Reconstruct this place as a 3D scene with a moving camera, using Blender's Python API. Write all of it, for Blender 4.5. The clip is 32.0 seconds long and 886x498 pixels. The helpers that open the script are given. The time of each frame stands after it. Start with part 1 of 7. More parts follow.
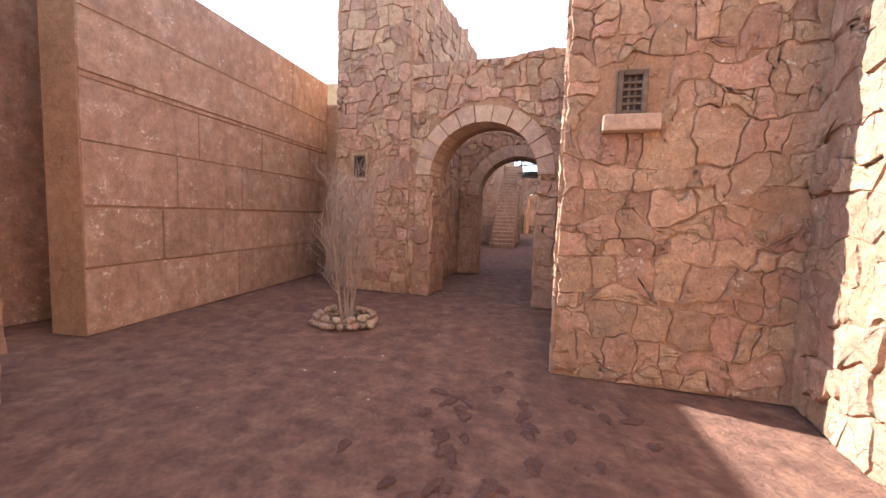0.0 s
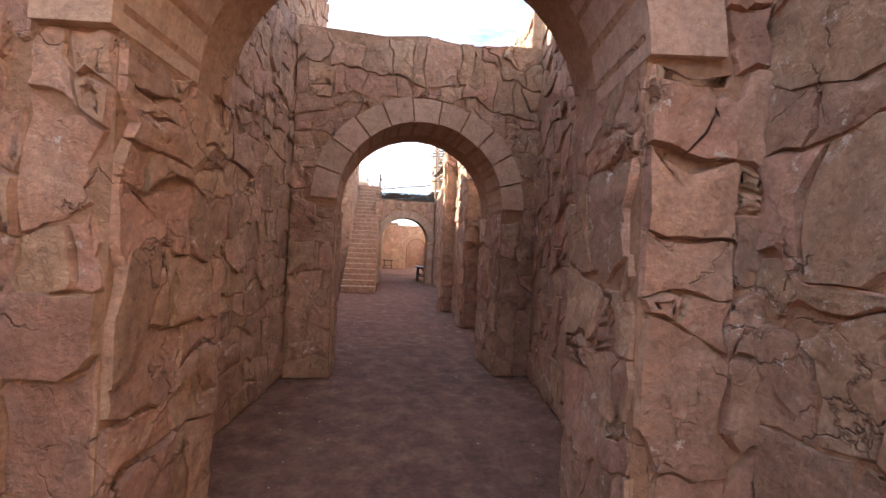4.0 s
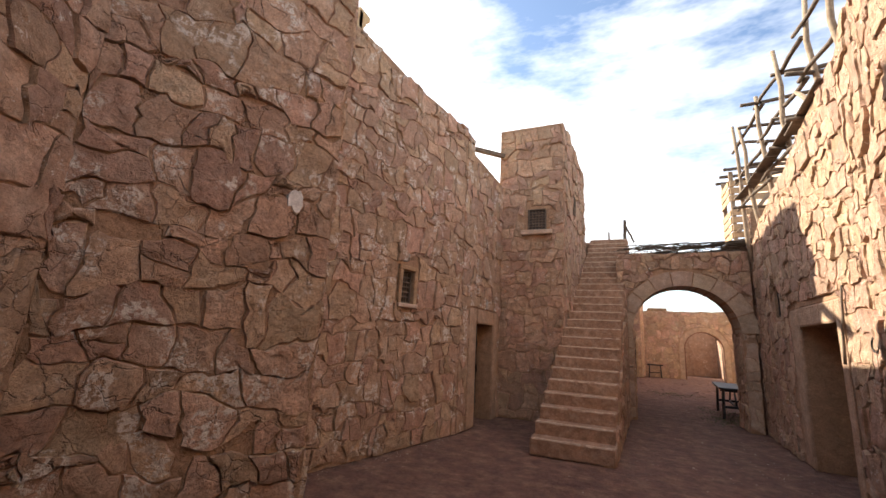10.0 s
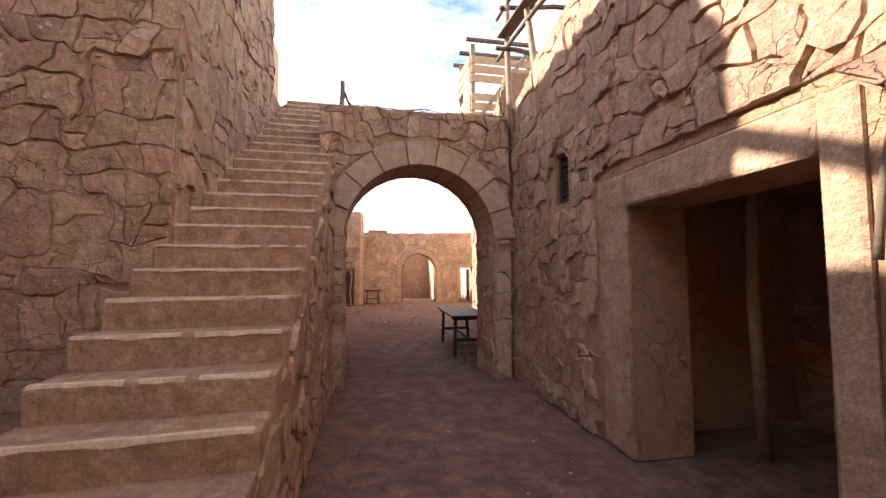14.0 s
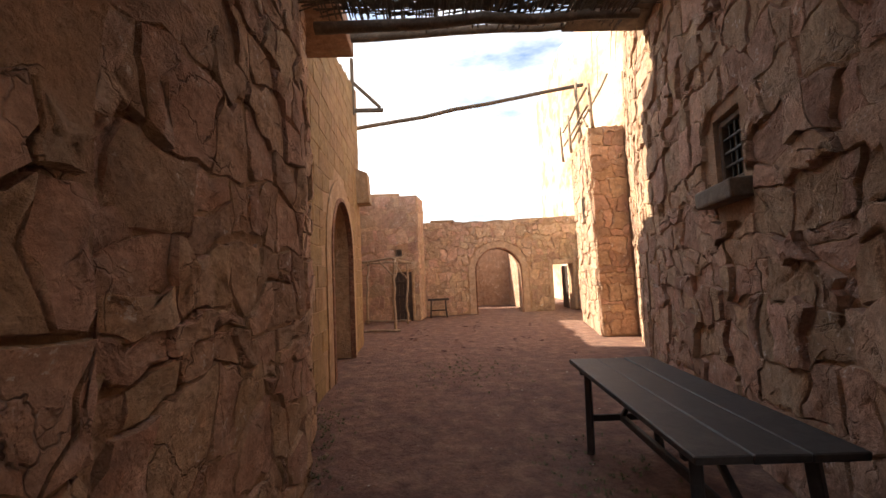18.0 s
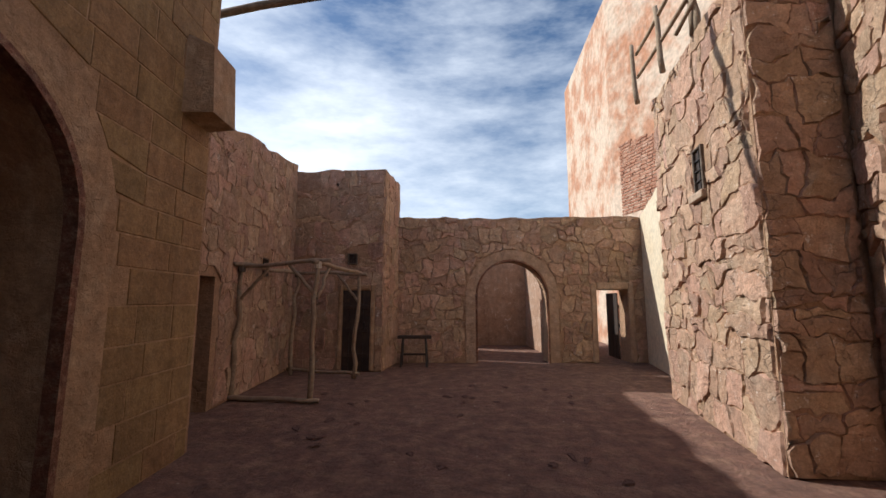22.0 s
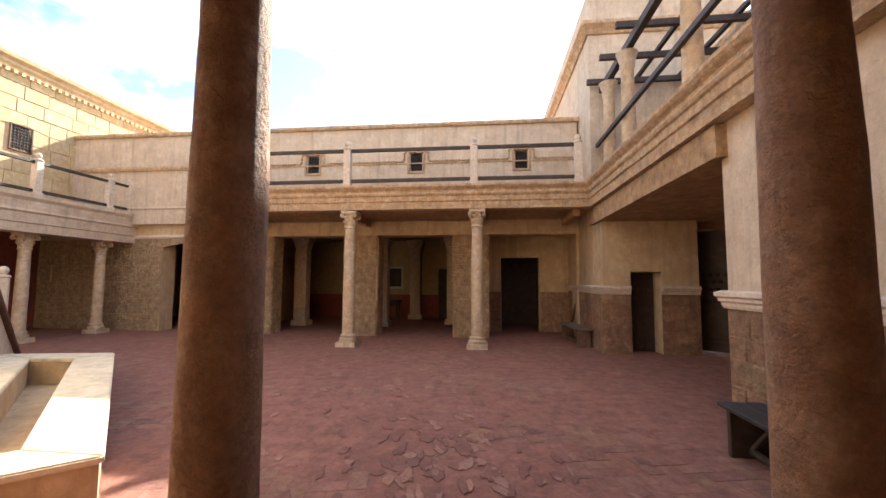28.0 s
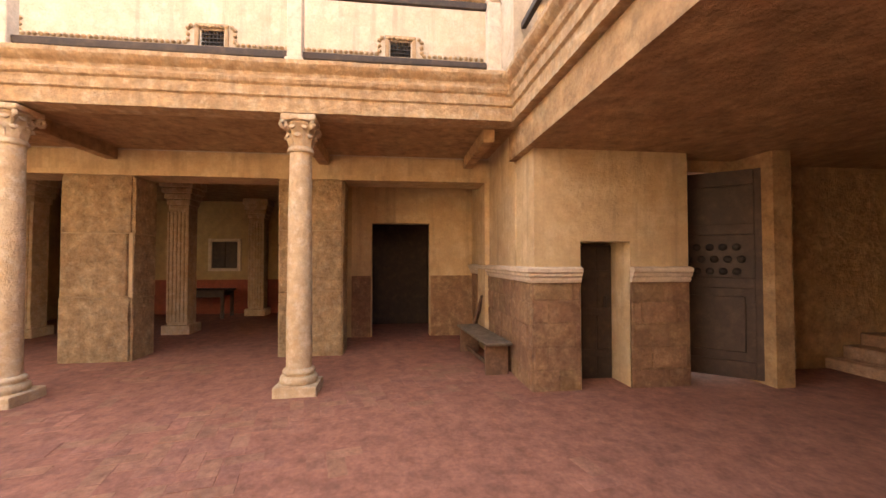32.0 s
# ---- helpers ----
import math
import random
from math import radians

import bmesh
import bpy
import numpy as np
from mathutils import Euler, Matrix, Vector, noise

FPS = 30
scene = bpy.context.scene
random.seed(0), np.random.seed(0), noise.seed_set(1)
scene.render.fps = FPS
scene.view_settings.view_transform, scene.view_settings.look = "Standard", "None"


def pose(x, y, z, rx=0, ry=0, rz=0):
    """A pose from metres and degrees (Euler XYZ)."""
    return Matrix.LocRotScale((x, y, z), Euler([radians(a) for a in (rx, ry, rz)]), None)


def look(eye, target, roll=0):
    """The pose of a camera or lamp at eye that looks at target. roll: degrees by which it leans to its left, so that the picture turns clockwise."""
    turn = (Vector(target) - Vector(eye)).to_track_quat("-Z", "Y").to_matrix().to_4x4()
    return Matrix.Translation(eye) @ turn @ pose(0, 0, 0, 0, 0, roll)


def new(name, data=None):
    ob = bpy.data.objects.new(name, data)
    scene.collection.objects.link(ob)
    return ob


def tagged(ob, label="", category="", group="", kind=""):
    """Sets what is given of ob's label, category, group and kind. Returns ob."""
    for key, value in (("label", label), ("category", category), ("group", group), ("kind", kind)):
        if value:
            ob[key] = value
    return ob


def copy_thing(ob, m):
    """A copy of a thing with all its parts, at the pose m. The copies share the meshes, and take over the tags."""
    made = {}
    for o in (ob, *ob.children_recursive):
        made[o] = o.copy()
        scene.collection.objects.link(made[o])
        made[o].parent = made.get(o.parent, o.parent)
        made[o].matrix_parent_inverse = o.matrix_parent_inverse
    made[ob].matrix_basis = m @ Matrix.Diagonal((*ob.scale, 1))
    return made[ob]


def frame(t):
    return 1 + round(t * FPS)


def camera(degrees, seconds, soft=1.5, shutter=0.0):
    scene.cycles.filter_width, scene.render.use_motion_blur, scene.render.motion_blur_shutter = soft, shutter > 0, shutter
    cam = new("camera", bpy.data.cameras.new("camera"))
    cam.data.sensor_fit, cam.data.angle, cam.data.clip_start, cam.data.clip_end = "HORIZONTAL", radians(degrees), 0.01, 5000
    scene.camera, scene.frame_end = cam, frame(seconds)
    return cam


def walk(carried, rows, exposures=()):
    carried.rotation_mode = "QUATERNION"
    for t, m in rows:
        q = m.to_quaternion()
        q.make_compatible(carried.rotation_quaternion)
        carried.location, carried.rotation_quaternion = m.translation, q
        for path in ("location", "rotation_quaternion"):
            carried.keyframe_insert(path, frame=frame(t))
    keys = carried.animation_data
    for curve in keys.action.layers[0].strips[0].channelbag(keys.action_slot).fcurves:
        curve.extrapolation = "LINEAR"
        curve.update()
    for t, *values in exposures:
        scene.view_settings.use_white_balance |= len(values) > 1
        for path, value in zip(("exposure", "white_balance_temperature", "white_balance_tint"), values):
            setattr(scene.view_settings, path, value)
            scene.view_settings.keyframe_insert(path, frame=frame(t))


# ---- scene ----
cam = camera(94.5, 32.0)
PATH = [
    (0, (-2.574, -2.217, 1.595), (-2.942, -0.259, 1.428), 1.89),
    (0.5, (-2.590, -1.447, 1.593), (-3.188, 0.457, 1.470), -0.21),
    (1, (-2.713, -0.675, 1.574), (-3.289, 1.237, 1.478), 1.03),
    (1.5, (-2.858, 0.068, 1.588), (-3.380, 1.996, 1.482), 0.97),
    (2, (-3.011, 0.775, 1.555), (-3.315, 2.747, 1.416), 0.99),
    (2.5, (-3.071, 1.564, 1.568), (-3.227, 3.548, 1.359), -1.21),
    (3, (-3.278, 2.279, 1.589), (-3.215, 4.275, 1.469), 1.02),
    (3.5, (-3.362, 3.013, 1.573), (-3.117, 4.997, 1.545), 2.25),
    (5.5, (-3.240, 5.909, 1.505), (-2.714, 7.838, 1.564), 2.94),
    (6, (-3.157, 6.548, 1.452), (-2.760, 8.508, 1.464), 3.61),
    (6.5, (-3.100, 7.286, 1.446), (-2.743, 9.254, 1.413), 3.89),
    (7, (-2.902, 8.238, 1.478), (-2.661, 10.223, 1.417), 3.04),
    (7.5, (-2.901, 8.888, 1.518), (-2.769, 10.883, 1.462), 1.36),
    (8, (-2.833, 9.518, 1.605), (-2.810, 11.518, 1.604), 0.93),
    (8.5, (-2.810, 10.084, 1.660), (-3.099, 12.063, 1.715), 1.33),
    (9, (-2.718, 10.689, 1.700), (-3.274, 12.606, 1.823), 1.47),
    (9.5, (-2.720, 11.324, 1.662), (-3.518, 13.135, 1.952), 2.30),
    (10, (-2.745, 12.007, 1.668), (-3.554, 13.789, 2.081), 3.29),
    (10.5, (-2.856, 12.716, 1.599), (-3.696, 14.508, 1.885), 2.29),
    (11, (-2.848, 13.361, 1.576), (-3.353, 15.292, 1.699), 1.35),
    (11.5, (-2.818, 14.076, 1.555), (-3.012, 16.066, 1.569), 0.31),
    (12, (-2.812, 14.741, 1.559), (-2.635, 16.733, 1.519), 0.36),
    (12.5, (-2.768, 15.414, 1.577), (-2.454, 17.389, 1.575), -2.05),
    (13, (-2.677, 16.102, 1.570), (-2.272, 18.059, 1.650), -0.80),
    (13.5, (-2.497, 16.815, 1.548), (-2.046, 18.760, 1.667), -0.10),
    (15.5, (-2.588, 19.093, 1.594), (-2.226, 21.056, 1.713), -1.55),
    (16, (-2.461, 19.984, 1.577), (-2.158, 21.960, 1.655), 0.19),
    (16.5, (-2.341, 20.700, 1.592), (-2.085, 22.682, 1.654), -1.57),
    (17, (-2.180, 21.450, 1.617), (-2.040, 23.443, 1.711), -3.91),
    (17.5, (-2.025, 22.189, 1.590), (-1.922, 24.183, 1.710), -2.75),
    (18, (-1.811, 23.029, 1.617), (-1.721, 25.023, 1.749), -2.61),
    (18.5, (-1.721, 23.830, 1.607), (-1.667, 25.823, 1.760), -2.69),
    (19, (-1.592, 24.639, 1.625), (-1.479, 26.627, 1.815), -0.74),
    (19.5, (-1.500, 25.460, 1.590), (-1.327, 27.440, 1.816), 1.92),
    (20, (-1.282, 26.213, 1.579), (-0.992, 28.178, 1.815), -0.29),
    (20.5, (-1.180, 26.872, 1.569), (-0.871, 28.831, 1.835), -0.88),
    (21, (-1.096, 27.565, 1.549), (-0.758, 29.513, 1.848), 0.22),
    (21.5, (-0.943, 28.305, 1.543), (-0.782, 30.276, 1.844), 0.83),
    (22, (-0.833, 28.933, 1.566), (-0.797, 30.916, 1.823), 0.11),
    (22.5, (-1.223, 29.532, 1.559), (-1.998, 31.368, 1.733), -0.26),
    (23, (-1.38, 29.82, 1.76), (-2.80, 31.23, 1.83), -2.08),
    (23.5, (-1.692, 30.340, 1.790), (-3.512, 31.170, 1.773), -2.67),
    (24, (-2.433, 30.515, 1.757), (-4.433, 30.536, 1.770), -3.67),
    (24.4, (-2.838, 30.626, 1.739), (-4.822, 30.427, 1.887), -2.50),
    (26.5, (-5.371, 30.874, 1.674), (-7.340, 30.606, 1.894), -0.85),
    (27, (-6.271, 30.794, 1.534), (-8.243, 30.522, 1.721), -1.37),
    (27.5, (-6.988, 30.867, 1.515), (-8.954, 30.542, 1.686), -0.95),
    (28, (-7.606, 30.841, 1.580), (-9.588, 30.630, 1.736), 0.20),
    (28.5, (-8.289, 30.830, 1.627), (-10.275, 30.625, 1.748), -0.93),
    (29, (-8.804, 30.746, 1.595), (-10.794, 30.569, 1.686), -0.90),
    (29.5, (-9.414, 30.920, 1.608), (-11.377, 30.549, 1.692), -2.51),
    (30, (-9.988, 30.996, 1.610), (-11.930, 30.531, 1.714), -2.17),
    (30.5, (-10.558, 31.189, 1.583), (-12.522, 30.835, 1.712), -2.26),
    (31, (-11.141, 31.347, 1.576), (-13.137, 31.405, 1.683), -1.40),
    (31.5, (-11.665, 31.488, 1.545), (-13.638, 31.803, 1.623), 0.37),
    (32, (-12.280, 31.722, 1.575), (-14.264, 31.966, 1.628), -0.05),
]
EXPOSURES = [(0, 1.8, 6200, 14), (3, 1.67, 6200, 14), (6, 3.01, 7000, 13), (7, 2.93, 7100, 12), (8, 2.47, 7200, 12), (9, 2.1, 7200, 12), (10, 1.28, 6900, 10), (11, 1.1, 6900, 10), (12, 1.6, 6800, 12), (13, 1.7, 6500, 14), (16, 1.9, 7800, 13), (17, 1.8, 7600, 12), (18, 1.4, 7300, 10), (19, 0.5, 7000, 10), (20, 0.15, 6700, 10), (22, -0.05, 5900, 8), (23, 0.87, 6500, 10), (24, 2.92, 7200, 10), (27, 2.0, 7500, 12), (28, 1.85, 6400, 10), (29, 2.1, 6500, 12), (30, 1.9, 6900, 12), (31, 2.2, 7500, 12), (32, 2.95, 7800, 13)]
walk(cam, [(t, look(eye, target, roll)) for t, eye, target, roll in PATH], EXPOSURES)


# ---- world, sun, exposure ----
SUN_YAW, SUN_UP = 70.0, 34.5          # degrees to the left of +y, and above the horizon
world = bpy.data.worlds.new("sky")
scene.world = world
world.use_nodes = True
wn, wl = world.node_tree.nodes, world.node_tree.links
sky = wn.new("ShaderNodeTexSky")
sky.sky_type = "NISHITA"
sky.sun_disc = False
sky.sun_elevation = radians(SUN_UP)
sky.sun_rotation = radians(-SUN_YAW)
sky.dust_density = 0.6
sky.ozone_density = 2.0
tc = wn.new("ShaderNodeTexCoord")
cmap = wn.new("ShaderNodeMapping")
cmap.inputs["Scale"].default_value = (0.7, 1.2, 2.2)
cl = wn.new("ShaderNodeTexNoise")
cl.inputs["Scale"].default_value = 1.5
cl.inputs["Detail"].default_value = 7
cl.inputs["Roughness"].default_value = 0.62
cr = wn.new("ShaderNodeValToRGB")
cr.color_ramp.elements[0].position, cr.color_ramp.elements[0].color = 0.46, (0, 0, 0, 1)
cr.color_ramp.elements[1].position, cr.color_ramp.elements[1].color = 0.72, (1, 1, 1, 1)
cmix = wn.new("ShaderNodeMix")
cmix.data_type = "RGBA"
cmix.inputs["B"].default_value = (10.5, 10.6, 10.8, 1)
bgn = wn["Background"]
bgn.inputs["Strength"].default_value = 0.115
wl.new(tc.outputs["Generated"], cmap.inputs["Vector"])
wl.new(cmap.outputs["Vector"], cl.inputs["Vector"])
wl.new(cl.outputs["Fac"], cr.inputs["Fac"])
wl.new(cr.outputs["Color"], cmix.inputs["Factor"])
wl.new(sky.outputs["Color"], cmix.inputs["A"])
wl.new(cmix.outputs["Result"], bgn.inputs["Color"])

sun = new("sun", bpy.data.lights.new("sun", "SUN"))
sun.data.energy = 5.0
sun.data.angle = radians(0.6)
sun.data.color = (1.0, 0.93, 0.82)
sd = Vector((-math.sin(radians(SUN_YAW)) * math.cos(radians(SUN_UP)), math.cos(radians(SUN_YAW)) * math.cos(radians(SUN_UP)), math.sin(radians(SUN_UP))))
sun.matrix_world = look(sd * 60 + Vector((-6, 20, 0)), (-6, 20, 0))

# ---- materials ----
def mat(name, cols, rough=0.9, scale=1.0, bump=0.4, fine=40.0, spread=0.5, metal=0.0, tint=0.0, fleck=0.0, streak=0.0, dist=0.02, mottle=0.2, crack=0.0, grit=1.0):
    """Weathered surface: large stains between the colours, fine grain, relief. tint: how far pieces differ; fleck: pale paint
    splashes; streak: runs down the wall."""
    m = bpy.data.materials.new(name)
    m.use_nodes = True
    nt = m.node_tree
    N, Lk = nt.nodes, nt.links
    b = N["Principled BSDF"]
    b.inputs["Roughness"].default_value = rough
    b.inputs["Metallic"].default_value = metal
    geo = N.new("ShaderNodeNewGeometry")

    def noise_tex(sc, detail=5.0, rgh=0.6, stretch=None):
        n = N.new("ShaderNodeTexNoise")
        n.inputs["Scale"].default_value, n.inputs["Detail"].default_value, n.inputs["Roughness"].default_value = sc, detail, rgh
        if stretch:
            mp = N.new("ShaderNodeMapping")
            mp.inputs["Scale"].default_value = stretch
            Lk.new(geo.outputs["Position"], mp.inputs["Vector"])
            Lk.new(mp.outputs["Vector"], n.inputs["Vector"])
        else:
            Lk.new(geo.outputs["Position"], n.inputs["Vector"])
        return n

    def mixed(a, bcol, fac, mode="MIX"):
        mx = N.new("ShaderNodeMix")
        mx.data_type, mx.blend_type = "RGBA", mode
        for key, v in (("A", a), ("B", bcol)):
            if isinstance(v, tuple):
                mx.inputs[key].default_value = (*v, 1)
            else:
                Lk.new(v, mx.inputs[key])
        if isinstance(fac, float):
            mx.inputs["Factor"].default_value = fac
        else:
            Lk.new(fac, mx.inputs["Factor"])
        return mx.outputs["Result"]

    def ramp(src, lo, hi, top=1.0):
        r = N.new("ShaderNodeMapRange")
        r.inputs["From Min"].default_value, r.inputs["From Max"].default_value, r.inputs["To Max"].default_value = lo, hi, top
        Lk.new(src, r.inputs["Value"])
        return r.outputs["Result"]

    big = noise_tex(1.1 * scale, 4, 0.6)
    col = mixed(cols[0], cols[1], ramp(big.outputs["Fac"], 0.5 - spread / 2, 0.5 + spread / 2))
    if len(cols) > 2:
        mid = noise_tex(3.3 * scale, 5, 0.65)
        col = mixed(col, cols[2], ramp(mid.outputs["Fac"], 0.48, 0.72, 0.85))
    if tint:
        info = N.new("ShaderNodeObjectInfo")
        hv = N.new("ShaderNodeHueSaturation")
        rr = N.new("ShaderNodeMapRange")
        rr.inputs["To Min"].default_value, rr.inputs["To Max"].default_value = 1 - tint, 1 + tint
        both = N.new("ShaderNodeMath")
        both.operation = "ADD"
        Lk.new(info.outputs["Random"], both.inputs[0])
        Lk.new(geo.outputs["Random Per Island"], both.inputs[1])
        one = N.new("ShaderNodeMath")
        one.operation = "FRACT"
        Lk.new(both.outputs[0], one.inputs[0])
        Lk.new(one.outputs[0], rr.inputs["Value"])
        Lk.new(rr.outputs["Result"], hv.inputs["Value"])
        mm = N.new("ShaderNodeMath")
        mm.operation = "MULTIPLY"
        mm.inputs[1].default_value = 7.31
        Lk.new(one.outputs[0], mm.inputs[0])
        fr = N.new("ShaderNodeMath")
        fr.operation = "FRACT"
        Lk.new(mm.outputs[0], fr.inputs[0])
        rh = N.new("ShaderNodeMapRange")
        rh.inputs["To Min"].default_value, rh.inputs["To Max"].default_value = 0.5 - tint * 0.045, 0.5 + tint * 0.08
        Lk.new(fr.outputs[0], rh.inputs["Value"])
        Lk.new(rh.outputs["Result"], hv.inputs["Hue"])
        Lk.new(col, hv.inputs["Color"])
        col = hv.outputs["Color"]
    grain = noise_tex(fine, 6, 0.7)
    g = N.new("ShaderNodeMapRange")
    g.inputs["From Min"].default_value, g.inputs["From Max"].default_value = 0.25, 0.75
    g.inputs["To Min"].default_value, g.inputs["To Max"].default_value = 1 - 0.28 * grit, 1 + 0.22 * grit
    Lk.new(grain.outputs["Fac"], g.inputs["Value"])
    vm = N.new("ShaderNodeVectorMath")
    vm.operation = "SCALE"
    Lk.new(col, vm.inputs[0])
    Lk.new(g.outputs["Result"], vm.inputs["Scale"])
    col = vm.outputs["Vector"]
    mot = noise_tex(fine * 0.2, 5, 0.7)
    g2 = N.new("ShaderNodeMapRange")
    g2.inputs["From Min"].default_value, g2.inputs["From Max"].default_value = 0.3, 0.7
    g2.inputs["To Min"].default_value, g2.inputs["To Max"].default_value = 1 - mottle, 1 + mottle
    Lk.new(mot.outputs["Fac"], g2.inputs["Value"])
    vm2 = N.new("ShaderNodeVectorMath")
    vm2.operation = "SCALE"
    Lk.new(col, vm2.inputs[0])
    Lk.new(g2.outputs["Result"], vm2.inputs["Scale"])
    col = vm2.outputs["Vector"]
    if streak:
        st = noise_tex(2.2, 4, 0.6, (2.6, 2.6, 0.22))
        col = mixed(col, tuple(c * 0.42 for c in cols[0]), ramp(st.outputs["Fac"], 0.52, 0.78, streak))
    if fleck:
        f1 = noise_tex(3.4, 2, 0.5)
        f2 = noise_tex(17.0, 4, 0.75)
        mul = N.new("ShaderNodeMath")
        mul.operation = "MULTIPLY"
        Lk.new(ramp(f1.outputs["Fac"], 0.55, 0.62), mul.inputs[0])
        Lk.new(ramp(f2.outputs["Fac"], 0.60 - fleck * 0.06, 0.66 - fleck * 0.06), mul.inputs[1])
        col = mixed(col, (0.72, 0.62, 0.52), mul.outputs[0])
    Lk.new(col, b.inputs["Base Color"])
    if bump:
        rel = noise_tex(fine * 0.28, 8, 0.68)
        height = rel.outputs["Fac"]
        if crack:
            wob = noise_tex(5.0, 4, 0.6)
            off = N.new("ShaderNodeVectorMath")
            off.operation = "MULTIPLY_ADD"
            off.inputs[1].default_value = (0.22, 0.22, 0.22)
            Lk.new(wob.outputs["Color"], off.inputs[0])
            Lk.new(geo.outputs["Position"], off.inputs[2])
            vor = N.new("ShaderNodeTexVoronoi")
            vor.feature = "DISTANCE_TO_EDGE"
            vor.inputs["Scale"].default_value = 4.6
            Lk.new(off.outputs[0], vor.inputs["Vector"])
            some = noise_tex(2.7, 3, 0.6)
            line = ramp(vor.outputs["Distance"], 0.028, 0.0)
            keep = N.new("ShaderNodeMath")
            keep.operation = "MULTIPLY"
            Lk.new(line, keep.inputs[0])
            Lk.new(ramp(some.outputs["Fac"], 0.5, 0.6), keep.inputs[1])
            dig = N.new("ShaderNodeMath")
            dig.operation = "MULTIPLY_ADD"
            dig.inputs[1].default_value = -crack
            Lk.new(keep.outputs[0], dig.inputs[0])
            Lk.new(height, dig.inputs[2])
            height = dig.outputs[0]
            col = mixed(col, tuple(c * 0.5 for c in cols[1]), ramp(keep.outputs[0], 0.2, 1.0, min(1.0, crack * 1.4)))
            Lk.new(col, b.inputs["Base Color"])
        bp = N.new("ShaderNodeBump")
        bp.inputs["Strength"].default_value, bp.inputs["Distance"].default_value = bump, dist
        Lk.new(height, bp.inputs["Height"])
        Lk.new(bp.outputs["Normal"], b.inputs["Normal"])
    return m


M_STONE = mat("set_stone", ((0.52, 0.33, 0.225), (0.45, 0.262, 0.172), (0.54, 0.375, 0.27)), 0.93, 0.8, 1.0, 42, tint=0.19, fleck=0.35, dist=0.05, mottle=0.26, crack=0.4)
M_STONE_FLECK = mat("set_stone_flecked", ((0.52, 0.33, 0.225), (0.45, 0.262, 0.172), (0.54, 0.375, 0.27)), 0.93, 0.8, 1.0, 42, tint=0.19, fleck=1.9, dist=0.05, mottle=0.26, crack=0.4)
M_MORTAR = mat("wall_plaster_core", ((0.46, 0.285, 0.175), (0.37, 0.22, 0.13)), 0.95, 1.2, 1.0, 36, dist=0.05, crack=0.4)
M_VOUSS = mat("arch_stone", ((0.53, 0.38, 0.28), (0.47, 0.32, 0.22), (0.58, 0.44, 0.34)), 0.93, 1.4, 0.8, 44, tint=0.12, dist=0.03)
M_PANEL = mat("panel_plaster", ((0.46, 0.29, 0.2), (0.38, 0.225, 0.15), (0.52, 0.37, 0.28)), 0.94, 0.8, 0.7, 34, tint=0.08, streak=0.5, fleck=0.55, dist=0.03, mottle=0.26)
M_STEP = mat("step_plaster", ((0.44, 0.265, 0.17), (0.31, 0.18, 0.115), (0.52, 0.36, 0.26)), 0.92, 2.4, 0.8, 50, dist=0.04, mottle=0.3)
M_BRICK = mat("facade_block", ((0.34, 0.205, 0.095), (0.26, 0.15, 0.066), (0.38, 0.24, 0.12)), 0.92, 0.9, 0.9, 40, tint=0.12, streak=0.45, dist=0.035, mottle=0.28)
M_TRIM = mat("arch_trim_plaster", ((0.47, 0.3, 0.17), (0.36, 0.215, 0.115), (0.54, 0.38, 0.24)), 0.9, 1.3, 0.9, 40, streak=0.4, dist=0.045, mottle=0.26, crack=0.16, grit=0.4)
M_EARTH = mat("red_earth", ((0.255, 0.135, 0.094), (0.17, 0.086, 0.064), (0.35, 0.206, 0.138)), 0.97, 1.0, 1.0, 26, spread=0.55, dist=0.09, mottle=0.36)
M_WOOD = mat("grey_wood", ((0.16, 0.115, 0.08), (0.1, 0.072, 0.052), (0.24, 0.18, 0.13)), 0.85, 2.5, 0.5, 70)
M_POLE = mat("peeled_pole", ((0.36, 0.26, 0.17), (0.25, 0.17, 0.11), (0.43, 0.33, 0.23)), 0.85, 4.0, 0.5, 60)
# dark timber; the same colour stands in for shade behind openings
M_DARKWOOD_SHADE = mat("dark_wood_and_shade", ((0.05, 0.03, 0.022), (0.03, 0.02, 0.016), (0.085, 0.052, 0.035)), 0.7, 2.0, 0.4, 60, streak=0.3)
M_BLACK = mat("black_table", ((0.03, 0.027, 0.027), (0.02, 0.018, 0.018), (0.055, 0.048, 0.045)), 0.55, 2.5, 0.25, 70)
M_YARD = mat("courtyard_plaster", ((0.56, 0.41, 0.245), (0.46, 0.315, 0.175), (0.61, 0.47, 0.3)), 0.9, 0.9, 0.7, 24, streak=0.6, mottle=0.12, dist=0.04, crack=0.06, grit=0.4)
M_YARD_PALE = mat("pale_plaster", ((0.59, 0.47, 0.34), (0.47, 0.35, 0.25), (0.64, 0.53, 0.41)), 0.9, 1.0, 0.7, 24, streak=0.6, mottle=0.12, dist=0.04, crack=0.2, grit=0.4)
M_CORNICE = mat("cornice_plaster", ((0.56, 0.38, 0.22), (0.42, 0.26, 0.14), (0.62, 0.48, 0.33)), 0.9, 2.6, 1.0, 44, streak=0.4, dist=0.07, mottle=0.3, grit=0.4)
M_DADO = mat("dado_stucco", ((0.29, 0.16, 0.09), (0.2, 0.108, 0.065), (0.4, 0.25, 0.145)), 0.9, 2.2, 1.0, 26, tint=0.14, dist=0.07, mottle=0.26)
